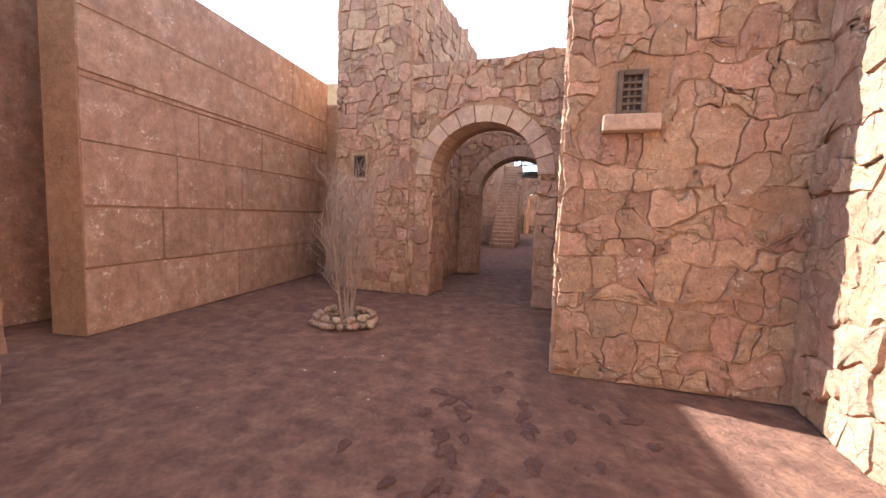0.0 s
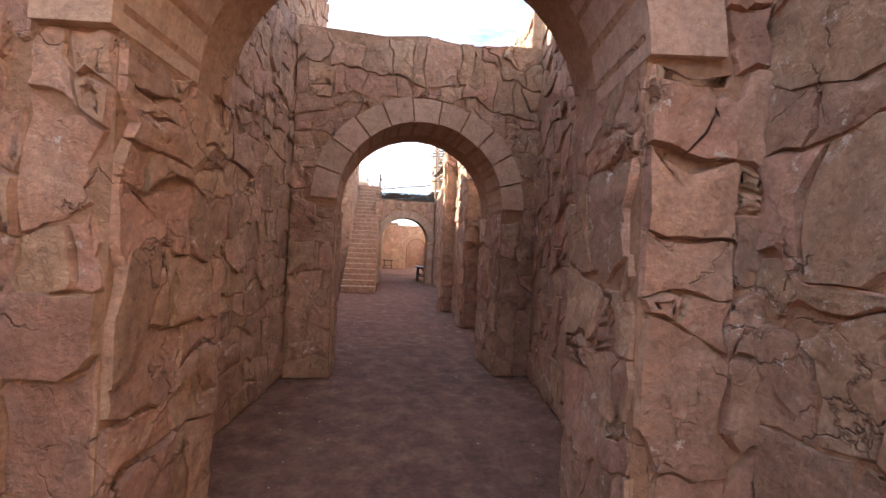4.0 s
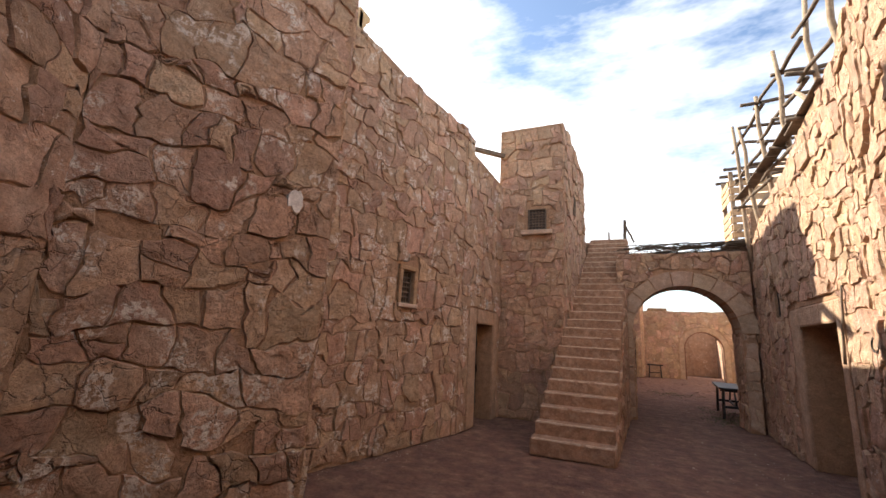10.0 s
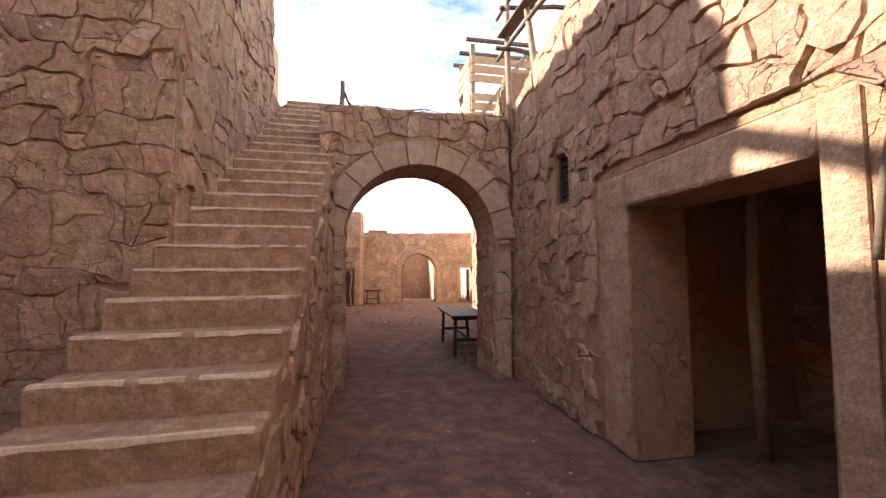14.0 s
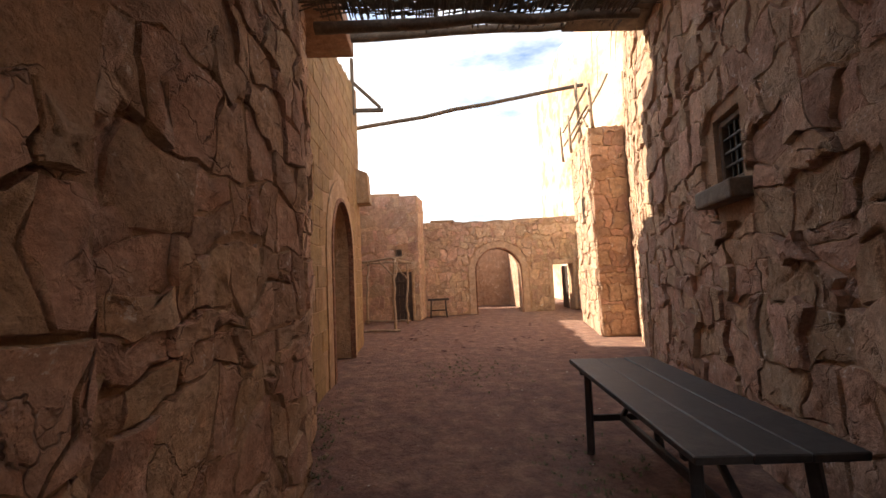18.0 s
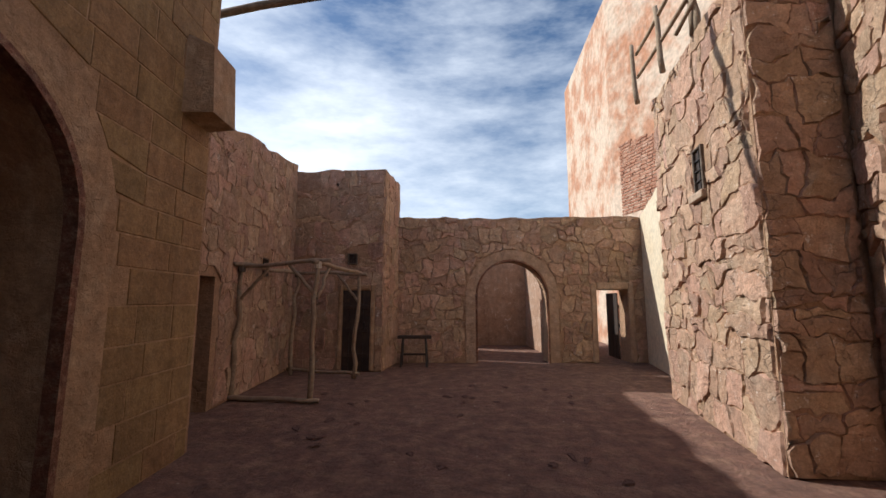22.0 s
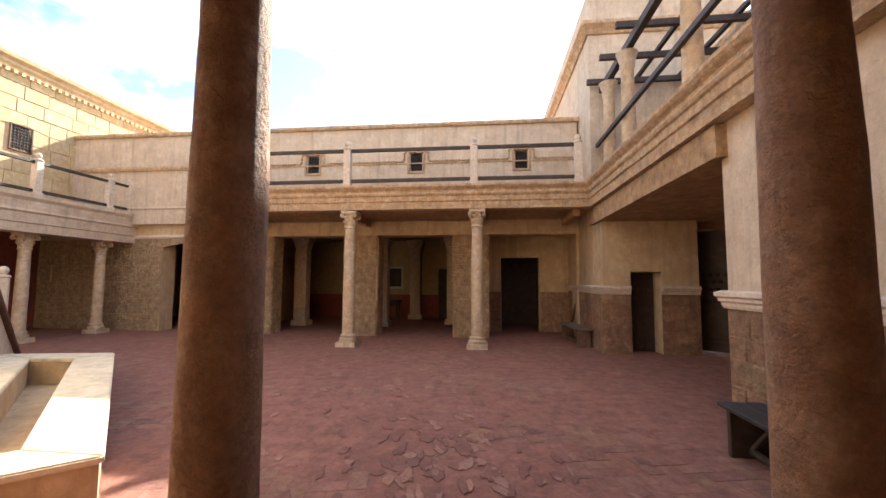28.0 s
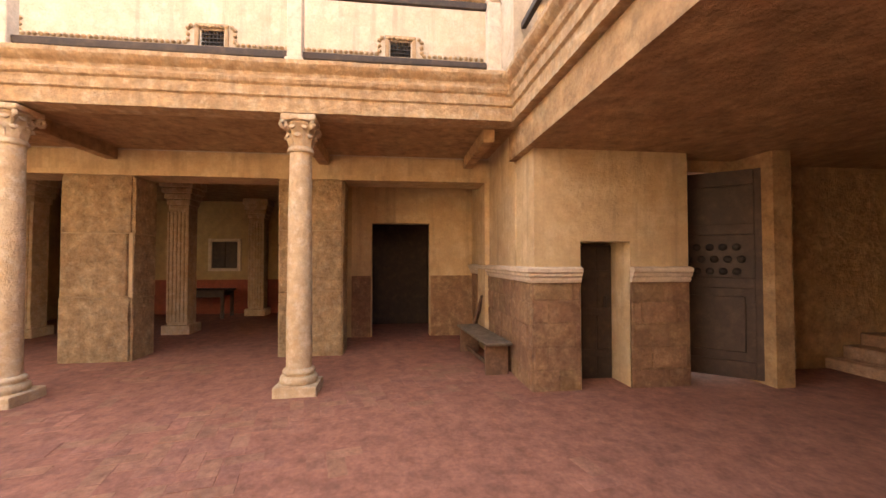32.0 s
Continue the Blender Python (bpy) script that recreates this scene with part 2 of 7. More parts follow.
M_MOULD = mat("white_moulding", ((0.62, 0.52, 0.42), (0.52, 0.41, 0.31)), 0.85, 2.5, 0.2, 60, grit=0.4)
M_COLUMN = mat("column_plaster", ((0.58, 0.45, 0.31), (0.46, 0.31, 0.18), (0.66, 0.56, 0.44)), 0.85, 2.4, 0.9, 36, streak=0.25, dist=0.05, mottle=0.17, crack=0.08, grit=0.4)
M_COLUMN_RED = mat("portico_column_plaster", ((0.42, 0.23, 0.125), (0.3, 0.15, 0.08), (0.48, 0.31, 0.19)), 0.75, 2.4, 1.0, 40, streak=0.4, dist=0.06, mottle=0.3, crack=0.1)
M_PIER = mat("rough_pier_stucco", ((0.5, 0.35, 0.2), (0.37, 0.23, 0.12), (0.55, 0.42, 0.27)), 0.93, 3.0, 1.0, 34, dist=0.16, mottle=0.36)
M_WHITE = mat("sunlit_limewash", ((0.72, 0.62, 0.46), (0.62, 0.5, 0.34)), 0.9, 1.2, 0.3, 40, grit=0.4)
# darker plaster of the soffits; also carries the shade on the entrance walls
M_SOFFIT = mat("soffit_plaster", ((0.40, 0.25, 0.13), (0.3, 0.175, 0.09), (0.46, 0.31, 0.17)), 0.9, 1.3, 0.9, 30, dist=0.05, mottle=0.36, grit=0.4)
M_REED = mat("reed", ((0.12, 0.085, 0.055), (0.075, 0.05, 0.035), (0.2, 0.15, 0.1)), 0.85, 6.0, 0.3, 80)
M_ROOM = mat("room_plaster", ((0.42, 0.31, 0.17), (0.33, 0.23, 0.12)), 0.92, 1.0, 0.3, 30, grit=0.4)
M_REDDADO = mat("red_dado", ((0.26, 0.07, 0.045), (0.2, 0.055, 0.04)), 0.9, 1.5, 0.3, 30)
M_IRON = mat("dark_iron", ((0.05, 0.04, 0.035), (0.035, 0.028, 0.025)), 0.6, 5.0, 0.2, 80, metal=0.6)
M_TWIG = mat("bare_twig", ((0.42, 0.33, 0.27), (0.33, 0.25, 0.2), (0.5, 0.41, 0.34)), 0.85, 8.0, 0.2, 90)
M_PEBBLE = mat("ring_stone", ((0.42, 0.31, 0.23), (0.3, 0.18, 0.12), (0.55, 0.45, 0.36)), 0.9, 6.0, 0.5, 60, tint=0.25)
M_PAVER = mat("courtyard_paver", ((0.28, 0.122, 0.083), (0.235, 0.1, 0.068), (0.32, 0.15, 0.108)), 0.9, 1.6, 0.8, 30, tint=0.13, dist=0.03, mottle=0.28)
M_HUT = mat("raw_timber", ((0.55, 0.36, 0.2), (0.47, 0.29, 0.15), (0.6, 0.42, 0.26)), 0.85, 3.0, 0.4, 60)
M_REDPLASTER = mat("worn_red_plaster", ((0.42, 0.2, 0.12), (0.34, 0.15, 0.09), (0.55, 0.4, 0.3)), 0.92, 1.5, 0.5, 30, streak=0.4)
M_PINK = mat("pink_plaster", ((0.46, 0.3, 0.24), (0.38, 0.24, 0.19), (0.52, 0.37, 0.3)), 0.92, 1.0, 0.35, 34, streak=0.4, grit=0.4)
M_REDRIM = mat("red_brown_rim", ((0.26, 0.11, 0.06), (0.17, 0.075, 0.045), (0.42, 0.26, 0.16)), 0.88, 5.0, 1.0, 34, dist=0.07, mottle=0.3)
M_GATE = mat("gate_wood", ((0.055, 0.028, 0.02), (0.035, 0.019, 0.014), (0.08, 0.046, 0.034)), 0.6, 2.0, 0.3, 60, streak=0.3)
M_PORTBEAM = mat("portico_beam", ((0.34, 0.18, 0.09), (0.22, 0.11, 0.06), (0.42, 0.25, 0.13)), 0.88, 2.0, 0.45, 36, streak=0.3)
M_DADOWOOD = mat("brown_wood", ((0.16, 0.085, 0.05), (0.1, 0.055, 0.035), (0.22, 0.13, 0.08)), 0.75, 2.5, 0.35, 70)
M_BLOCK = mat("sunlit_block", ((0.56, 0.42, 0.24), (0.48, 0.34, 0.18), (0.6, 0.47, 0.3)), 0.92, 1.0, 0.5, 36, tint=0.08, grit=0.4)
M_PAVER_BED = mat("paver_bed", ((0.30, 0.125, 0.085), (0.24, 0.095, 0.065), (0.2, 0.08, 0.055)), 0.92, 1.3, 0.6, 26, dist=0.03, mottle=0.3)
M_DAMP = mat("damp_earth", ((0.15, 0.075, 0.056), (0.11, 0.056, 0.043), (0.2, 0.105, 0.08)), 0.95, 2.0, 1.0, 30, dist=0.04)
M_TALL = mat("tall_worn_plaster", ((0.64, 0.5, 0.38), (0.47, 0.23, 0.13), (0.62, 0.5, 0.38)), 0.92, 0.55, 0.5, 30, spread=0.14, streak=0.3, mottle=0.25, grit=0.4)
# reddish stain, with the gate passage's shade put into the colour too
M_DARK_SOFFIT = mat("dark_stained_soffit", ((0.13, 0.06, 0.042), (0.08, 0.04, 0.03), (0.2, 0.1, 0.065)), 0.9, 2.0, 0.6, 26, dist=0.03, mottle=0.3)
M_NOSING = mat("worn_nosing", ((0.68, 0.53, 0.39), (0.5, 0.35, 0.24)), 0.9, 5.0, 0.4, 60)
M_TRIM_STREET = mat("street_door_plaster", ((0.5, 0.33, 0.22), (0.42, 0.26, 0.165), (0.54, 0.38, 0.27)), 0.93, 1.6, 0.9, 36, streak=0.3, dist=0.05, mottle=0.25)
M_WEED = mat("low_weed", ((0.15, 0.15, 0.065), (0.19, 0.165, 0.085), (0.11, 0.11, 0.05)), 0.8, 3.0, 0.2, 50)
M_TORN = mat("torn_white_plaster", ((0.78, 0.74, 0.68), (0.7, 0.64, 0.57)), 0.95, 6.0, 0.8, 60, dist=0.02)
M_SCUFF = mat("scuffed_earth", ((0.22, 0.088, 0.06), (0.185, 0.072, 0.05), (0.25, 0.105, 0.072)), 0.85, 2.0, 0.8, 30, dist=0.02)
M_PALEWEAR = mat("dusty_wear", ((0.335, 0.165, 0.118), (0.31, 0.142, 0.098), (0.37, 0.19, 0.14)), 0.95, 2.0, 0.8, 30, dist=0.02)


# ---- building helpers ----
rng = random.Random(7)


def mesh(name, verts, faces, m, parent=None, smooth=False):
    me = bpy.data.meshes.new(name)
    me.from_pydata(verts, [], faces)
    me.materials.append(m)
    if smooth:
        me.polygons.foreach_set("use_smooth", [True] * len(me.polygons))
    ob = new(name, me)
    if parent:
        ob.parent = parent
    return ob


def part(name, bm, m, parent=None, label="", smooth=False):
    """Links a bmesh as one mesh object under a thing or part."""
    me = bpy.data.meshes.new(name)
    bmesh.ops.recalc_face_normals(bm, faces=bm.faces[:])
    bm.to_mesh(me)
    bm.free()
    me.materials.append(m)
    if smooth:
        me.polygons.foreach_set("use_smooth", [True] * len(me.polygons))
    ob = new(name, me)
    if parent:
        ob.parent = parent
    if label:
        tagged(ob, label)
    return ob


def thing(name, label, category, at=(0, 0, 0), rz=0.0, group="", kind=""):
    ob = new(name)
    ob.matrix_world = pose(*at, 0, 0, rz)
    ob.empty_display_size = 0.2
    return tagged(ob, label, category, group, kind)


def add_box(bm, lo, hi, bevel=0.0, m=None, jit=0.0):
    """A box between two corners into bm, with bevelled edges; jit: uneven corners."""
    r = bmesh.ops.create_cube(bm, size=1.0)
    vs = r["verts"]
    for v in vs:
        v.co = Vector([lo[i] + (v.co[i] + 0.5) * (hi[i] - lo[i]) + (rng.uniform(-jit, jit) if jit else 0) for i in range(3)])
    if bevel:
        es = list({e for v in vs for e in v.link_edges})
        r2 = bmesh.ops.bevel(bm, geom=es, offset=bevel, segments=1 if bevel < 0.012 else 2, profile=0.5, affect="EDGES")
        vs = list({v for f in r2["faces"] for v in f.verts} | {v for v in vs if v.is_valid})
    if m is not None:
        bmesh.ops.transform(bm, matrix=m, verts=vs)
    return vs


def box(name, lo, hi, m, parent=None, bevel=0.01, label="", mtx=None, jit=0.0):
    bm = bmesh.new()
    add_box(bm, lo, hi, bevel, mtx, jit)
    return part(name, bm, m, parent, label)


def tube(bm, pts, radii, sides=8, cap=True):
    """A tapered, bent pole along pts."""
    pts = [Vector(p) for p in pts]
    rings = []
    up = Vector((0.31, 0.17, 0.93)).normalized()
    for i, p in enumerate(pts):
        d = (pts[min(i + 1, len(pts) - 1)] - pts[max(i - 1, 0)]).normalized()
        a = d.cross(up)
        if a.length < 0.1:
            a = d.cross(Vector((1, 0, 0)))
        a.normalize()
        b = d.cross(a)
        r = radii[i] if isinstance(radii, (list, tuple)) else radii
        rings.append([bm.verts.new(p + (a * math.cos(t) + b * math.sin(t)) * r) for t in (2 * math.pi * k / sides for k in range(sides))])
    for r0, r1 in zip(rings, rings[1:]):
        for k in range(sides):
            bm.faces.new((r0[k], r0[(k + 1) % sides], r1[(k + 1) % sides], r1[k]))
    if cap:
        bm.faces.new(rings[0][::-1])
        bm.faces.new(rings[-1])


def pole_pts(a, b, n=5, wob=0.03):
    a, b = Vector(a), Vector(b)
    return [a.lerp(b, i / n) + (Vector((rng.uniform(-wob, wob), rng.uniform(-wob, wob), rng.uniform(-wob, wob))) if 0 < i < n else Vector()) for i in range(n + 1)]


def lathe(bm, profile, sides=24, centre=(0, 0)):
    """A turned body from (radius, z) pairs, bottom to top."""
    rings = []
    for r, z in profile:
        rings.append([bm.verts.new((centre[0] + r * math.cos(t), centre[1] + r * math.sin(t), z)) for t in (2 * math.pi * k / sides for k in range(sides))])
    for r0, r1 in zip(rings, rings[1:]):
        for k in range(sides):
            bm.faces.new((r0[k], r0[(k + 1) % sides], r1[(k + 1) % sides], r1[k]))
    bm.faces.new(rings[0][::-1])
    bm.faces.new(rings[-1])


def arc_pts(u0, u1, zs, n=14, rise=None):
    c, r = (u0 + u1) / 2, (u1 - u0) / 2
    rise = r if rise is None else rise
    return [(c - r * math.cos(math.pi * k / n), zs + rise * math.sin(math.pi * k / n)) for k in range(n + 1)]


def top_line(h0, h1, width, rough, seed):
    """The uneven top edge of a wall: points (u, z) every half metre."""
    r = random.Random(seed)
    n = max(2, int(width / 0.45))
    return [(width * i / n, h0 + (h1 - h0) * i / n + (r.uniform(-rough, rough) if rough else 0)) for i in range(n + 1)]


def top_at(line, u):
    for (a, za), (b, zb) in zip(line, line[1:]):
        if u <= b:
            return za + (zb - za) * (u - a) / (b - a)
    return line[-1][1]


class Face:
    """A flat upright face from p0 to p1; its outside lies to the right of that way."""

    def __init__(self, p0, p1):
        self.p0, self.p1 = Vector((*p0, 0)), Vector((*p1, 0))
        self.w = (self.p1 - self.p0).length
        self.u = (self.p1 - self.p0) / self.w
        self.n = Vector((self.u.y, -self.u.x, 0))

    def at(self, u, z, d=0.0):
        p = self.p0 + self.u * u + self.n * d
        return (p.x, p.y, z)


def wall_body(name, face, line, thick, openings, m, label="", parent=None, base=0.0):
    """A wall with real openings: dicts u0, u1, z0, z1 and, for an arch, spring (z1 is then its crown)."""
    polys = []
    ops = sorted(openings, key=lambda o: o["u0"])

    def strip_top(a, b):
        return [(a, top_at(line, a))] + [p for p in line if a < p[0] < b] + [(b, top_at(line, b))]

    cur = 0.0
    for o in ops:
        if o["u0"] - cur > 0.01:
            polys.append([(cur, base)] + strip_top(cur, o["u0"]) + [(o["u0"], base)])
        if o.get("z0", 0) > base:
            polys.append([(o["u0"], base), (o["u0"], o["z0"]), (o["u1"], o["z0"]), (o["u1"], base)])
        if "spring" in o:
            low = arc_pts(o["u0"], o["u1"], o["spring"], 16, o["z1"] - o["spring"])
        else:
            low = [(o["u0"], o["z1"]), (o["u1"], o["z1"])]
        polys.append(strip_top(o["u0"], o["u1"]) + low[::-1])
        cur = o["u1"]
    if face.w - cur > 0.01:
        polys.append([(cur, base)] + strip_top(cur, face.w) + [(face.w, base)])
    vs, fs = [], []
    for poly in polys:
        k, n = len(vs), len(poly)
        vs += [face.at(u, z, 0) for u, z in poly] + [face.at(u, z, -thick) for u, z in poly]
        fs.append(tuple(range(k, k + n)))
        fs.append(tuple(range(k + 2 * n - 1, k + n - 1, -1)))
        fs += [(k + i, k + n + i, k + n + (i + 1) % n, k + (i + 1) % n) for i in range(n)]
    ob = mesh(name, vs, fs, m, parent)
    return tagged(ob, label, "wall", kind="structure") if not parent else ob


def clip(poly, a, b, c):
    """The part of a convex polygon where a*x + b*y <= c."""
    out = []
    for i, p in enumerate(poly):
        q = poly[(i + 1) % len(poly)]
        dp, dq = a * p[0] + b * p[1] - c, a * q[0] + b * q[1] - c
        if dp <= 0:
            out.append(p)
        if (dp < 0) != (dq < 0) and abs(dp - dq) > 1e-9:
            t = dp / (dp - dq)
            out.append((p[0] + (q[0] - p[0]) * t, p[1] + (q[1] - p[1]) * t))
    return out


def cells(width, height, size, seed, tall):
    """Outlines of rough blocks in wandering courses that fill a width by height face: wide and narrow ones, some split in two, some
    with a corner knocked off."""
    r = random.Random(seed)
    hs, z = [0.0], 0.0
    while z < height:
        z += size * tall * r.uniform(0.65, 1.35)
        hs.append(z)
    steps = {}

    def bed(j, u):
        """Height of a course's bed: it steps up and down from stone to stone."""
        if j == 0:
            return 0.0
        key = j, int(math.floor(u / (1.25 * size) + j * 0.37))
        if key not in steps:
            steps[key] = random.Random(seed * 977 + key[0] * 131 + key[1]).uniform(-0.34, 0.34) * size * tall
        return min(height, hs[j] + steps[key] + size * 0.3 * noise.noise((u * 0.8, j * 7.3, seed * 1.7)))

    out = []
    for j in range(len(hs) - 1):
        u, lean, row = 0.0, 0.0, []
        while u < width - 1e-6:
            wd = size * r.choice((0.5, 0.7, 0.9, 1.05, 1.25, 1.6)) * r.uniform(0.85, 1.15)
            nxt = u + wd if u + wd < width - 0.3 * size else width
            lean2 = r.uniform(-0.32, 0.32) * size if nxt < width else 0.0
            row.append((u, nxt, lean, lean2))
            u, lean = nxt, lean2
        for u0, u1, l0, l1 in row:
            a0, a1, b1, b0 = u0 - l0 / 2, u1 - l1 / 2, u1 + l1 / 2, u0 + l0 / 2
            um = (u0 + u1) / 2
            low, top = [(a0, bed(j, a0)), (um, bed(j, um)), (a1, bed(j, a1))], [(b1, bed(j + 1, b1)), (um, bed(j + 1, um)), (b0, bed(j + 1, b0))]
            if min(p[1] for p in top) - max(p[1] for p in low) < 0.04:
                continue
            k = r.random()
            if k < 0.1 and u1 - u0 > 0.5 * size:      # two flat stones on one another
                t0, t1 = r.uniform(0.35, 0.65), r.uniform(0.35, 0.65)
                pa = (a0 + (b0 - a0) * t0, low[0][1] + (top[2][1] - low[0][1]) * t0)
                pb = (a1 + (b1 - a1) * t1, low[2][1] + (top[0][1] - low[2][1]) * t1)
                out += [low + [pb, pa], [pa, pb] + top]
                continue
            poly = low + top
            if k > 0.55:                                # a corner knocked off
                i = r.choice((0, 2, 3, 5))
                p, q, n = poly[i - 1], poly[i], poly[(i + 1) % 6]
                cut, cut2 = r.uniform(0.12, 0.4), r.uniform(0.12, 0.4)
                poly[i:i + 1] = [(q[0] + (p[0] - q[0]) * cut, q[1] + (p[1] - q[1]) * cut), (q[0] + (n[0] - q[0]) * cut2, q[1] + (n[1] - q[1]) * cut2)]
            out.append(poly)
    return out


def area_centre(poly):
    a = cx = cz = 0.0
    for i, p in enumerate(poly):
        q = poly[(i + 1) % len(poly)]
        k = p[0] * q[1] - q[0] * p[1]
        a, cx, cz = a + k, cx + (p[0] + q[0]) * k, cz + (p[1] + q[1]) * k
    if abs(a) < 1e-9:
        return 0.0, poly[0]
    return abs(a) / 2, (cx / (3 * a), cz / (3 * a))


def keep_out(p, holes):
    """Moves a point of the face out of the openings."""
    u, z = p
    for h in holes:
        u0, u1, z0, z1 = h
        if u0 < u < u1 and z0 < z < z1:
            moves = [(u - u0, (u0, z)), (u1 - u, (u1, z)), (z1 - z, (u, z1))]
            if z0 > 0.05:
                moves.append((z - z0, (u, z0)))
            u, z = min(moves)[1]
    return u, z


def warped(u, z, k):
    """A shared wavering of the joints, so that neighbours still meet."""
    a = noise.noise_vector((u * 3.1 + k, z * 3.1, k * 0.37))
    b = noise.noise_vector((u * 9.0 - k, z * 9.0, k * 0.71))
    c = noise.noise_vector((u * 21.0 + k, z * 21.0, k * 0.93))
    return u + 0.09 * a.x + 0.04 * b.x + 0.02 * c.x, z + 0.09 * a.y + 0.04 * b.y + 0.02 * c.y


def stones(parent, face, line, m, size=0.42, holes=(), rings=(), limit=300, prefer=1.5, seed=1, high=(0.015, 0.05), joint=0.012, u_from=0.0, u_to=None, z_from=0.0, name="stone", tall=0.96):
    """Stones laid on a face: each its own chipped, slightly tilted block with wavering joints. holes: u0, u1, z0, z1; rings: centre
    u, z and radius."""
    r = random.Random(seed)
    size *= 0.72
    u_to = face.w if u_to is None else u_to
    hmax = max(z for _, z in line)
    found = []
    for poly in cells(u_to - u_from, hmax - z_from, size, seed, tall):
        poly = [(u + u_from, z + z_from) for u, z in poly]
        ar, c = area_centre(poly)
        if ar < 0.006 or c[1] > top_at(line, c[0]) - 0.03:
            continue
        if any(h[0] < c[0] < h[1] and h[2] < c[1] < h[3] for h in holes):
            continue
        if any(math.hypot(c[0] - cu, c[1] - cz) < rad and c[1] >= cz - 0.02 for cu, cz, rad in rings):
            continue
        new_pts = []
        for i, p in enumerate(poly):
            q = poly[(i + 1) % len(poly)]
            e = math.hypot(q[0] - p[0], q[1] - p[1])
            steps = max(1, min(6, int(round(e / 0.065))))
            for k in range(steps):
                t = k / steps
                u, z = warped(p[0] + (q[0] - p[0]) * t, p[1] + (q[1] - p[1]) * t, seed)
                u, z = keep_out((u, z), holes)
                for cu, cz, rad in rings:
                    dd = math.hypot(u - cu, z - cz)
                    if dd < rad and z >= cz - 0.05 and dd > 1e-6:
                        u, z = cu + (u - cu) / dd * rad, cz + (z - cz) / dd * rad
                u = min(max(u, u_from), u_to)
                z = max(z_from, min(z, top_at(line, min(max(u, 0), face.w)) + 0.015))
                new_pts.append((u, z))
        ar, c = area_centre(new_pts)
        around = sum(math.hypot(p[0] - q[0], p[1] - q[1]) for p, q in zip(new_pts, new_pts[1:] + new_pts[:1]))
        if ar < 0.006 or ar < 0.02 * around * around:
            continue
        found.append((abs(c[1] - prefer), c, new_pts, ar))
    found.sort(key=lambda f: f[0])
    rest_v, rest_f = [], []
    for k, (_, c, pts, ar) in enumerate(found):
        hgt = r.uniform(0.012, 0.024) if r.random() < 0.45 else 0.01 + (high[0] + (high[1] - high[0]) * r.random() ** 1.5) * 0.85
        tu, tz = r.uniform(-0.05, 0.05), r.uniform(-0.04, 0.035)
        rad = math.sqrt(ar / math.pi)
        tight = joint * r.uniform(0.12, 0.8)
        worn = r.uniform(0.004, 0.014)
        n = len(pts)
        # joints open and close along a stone, and its arris is chipped in places
        gaps = [(tight + joint * 2.5 * max(0.0, noise.noise((u * 4.3, z * 4.3, seed + 3.7)) - 0.12)) * 0.5 for u, z in pts]
        edges = [g + worn + 0.03 * max(0.0, noise.noise((u * 11, z * 11, seed + 9.1)) - 0.15) for g, (u, z) in zip(gaps, pts)]
        vs = []
        for ring_, lift in ((gaps, 0), (edges, 0.92), (None, 0), ([e + 0.035 for e in edges], 1.0), ([rad * 0.6] * n, 1.0)):
            if ring_ is None:
                vs += vs[-n:]  # the rim again, for a crisp arris
                continue
            for (u, z), ins in zip(pts, ring_):
                s = max(0.3, 1 - ins / max(0.03, math.hypot(u - c[0], z - c[1])))
                uu, zz = c[0] + (u - c[0]) * s, c[1] + (z - c[1]) * s
                if lift:
                    dep = (hgt + tu * (u - c[0]) + tz * (z - c[1])) * lift + 0.018 * noise.noise((uu * 6, zz * 6, seed)) + 0.013 * noise.noise((uu * 17, zz * 17, seed)) + r.uniform(-0.004, 0.004)
                    dep = max(0.006, dep)
                else:
                    dep = -0.006
                vs.append(face.at(uu, zz, dep))
        vs.append(face.at(c[0], c[1], max(0.008, hgt + 0.02 * noise.noise((c[0] * 7, c[1] * 7, seed)))))
        # outlines run counter-clockwise as seen from outside
        fs = [(j * n + i, j * n + (i + 1) % n, (j + 1) * n + (i + 1) % n, (j + 1) * n + i) for j in (0, 2, 3) for i in range(n)]
        fs += [(4 * n + i, 4 * n + (i + 1) % n, 5 * n) for i in range(n)]
        if k < limit:
            ob = mesh(name, vs, fs, m, parent)
            ob.data.polygons.foreach_set("use_smooth", [False] * n + [True] * (len(fs) - n))
        else:
            b = len(rest_v)
            rest_v += vs
            rest_f += [tuple(b + i for i in f) for f in fs]
    if rest_v:
        ob = mesh("upper_stonework", rest_v, rest_f, m, parent, smooth=True)
        tagged(ob, kind="stuff")


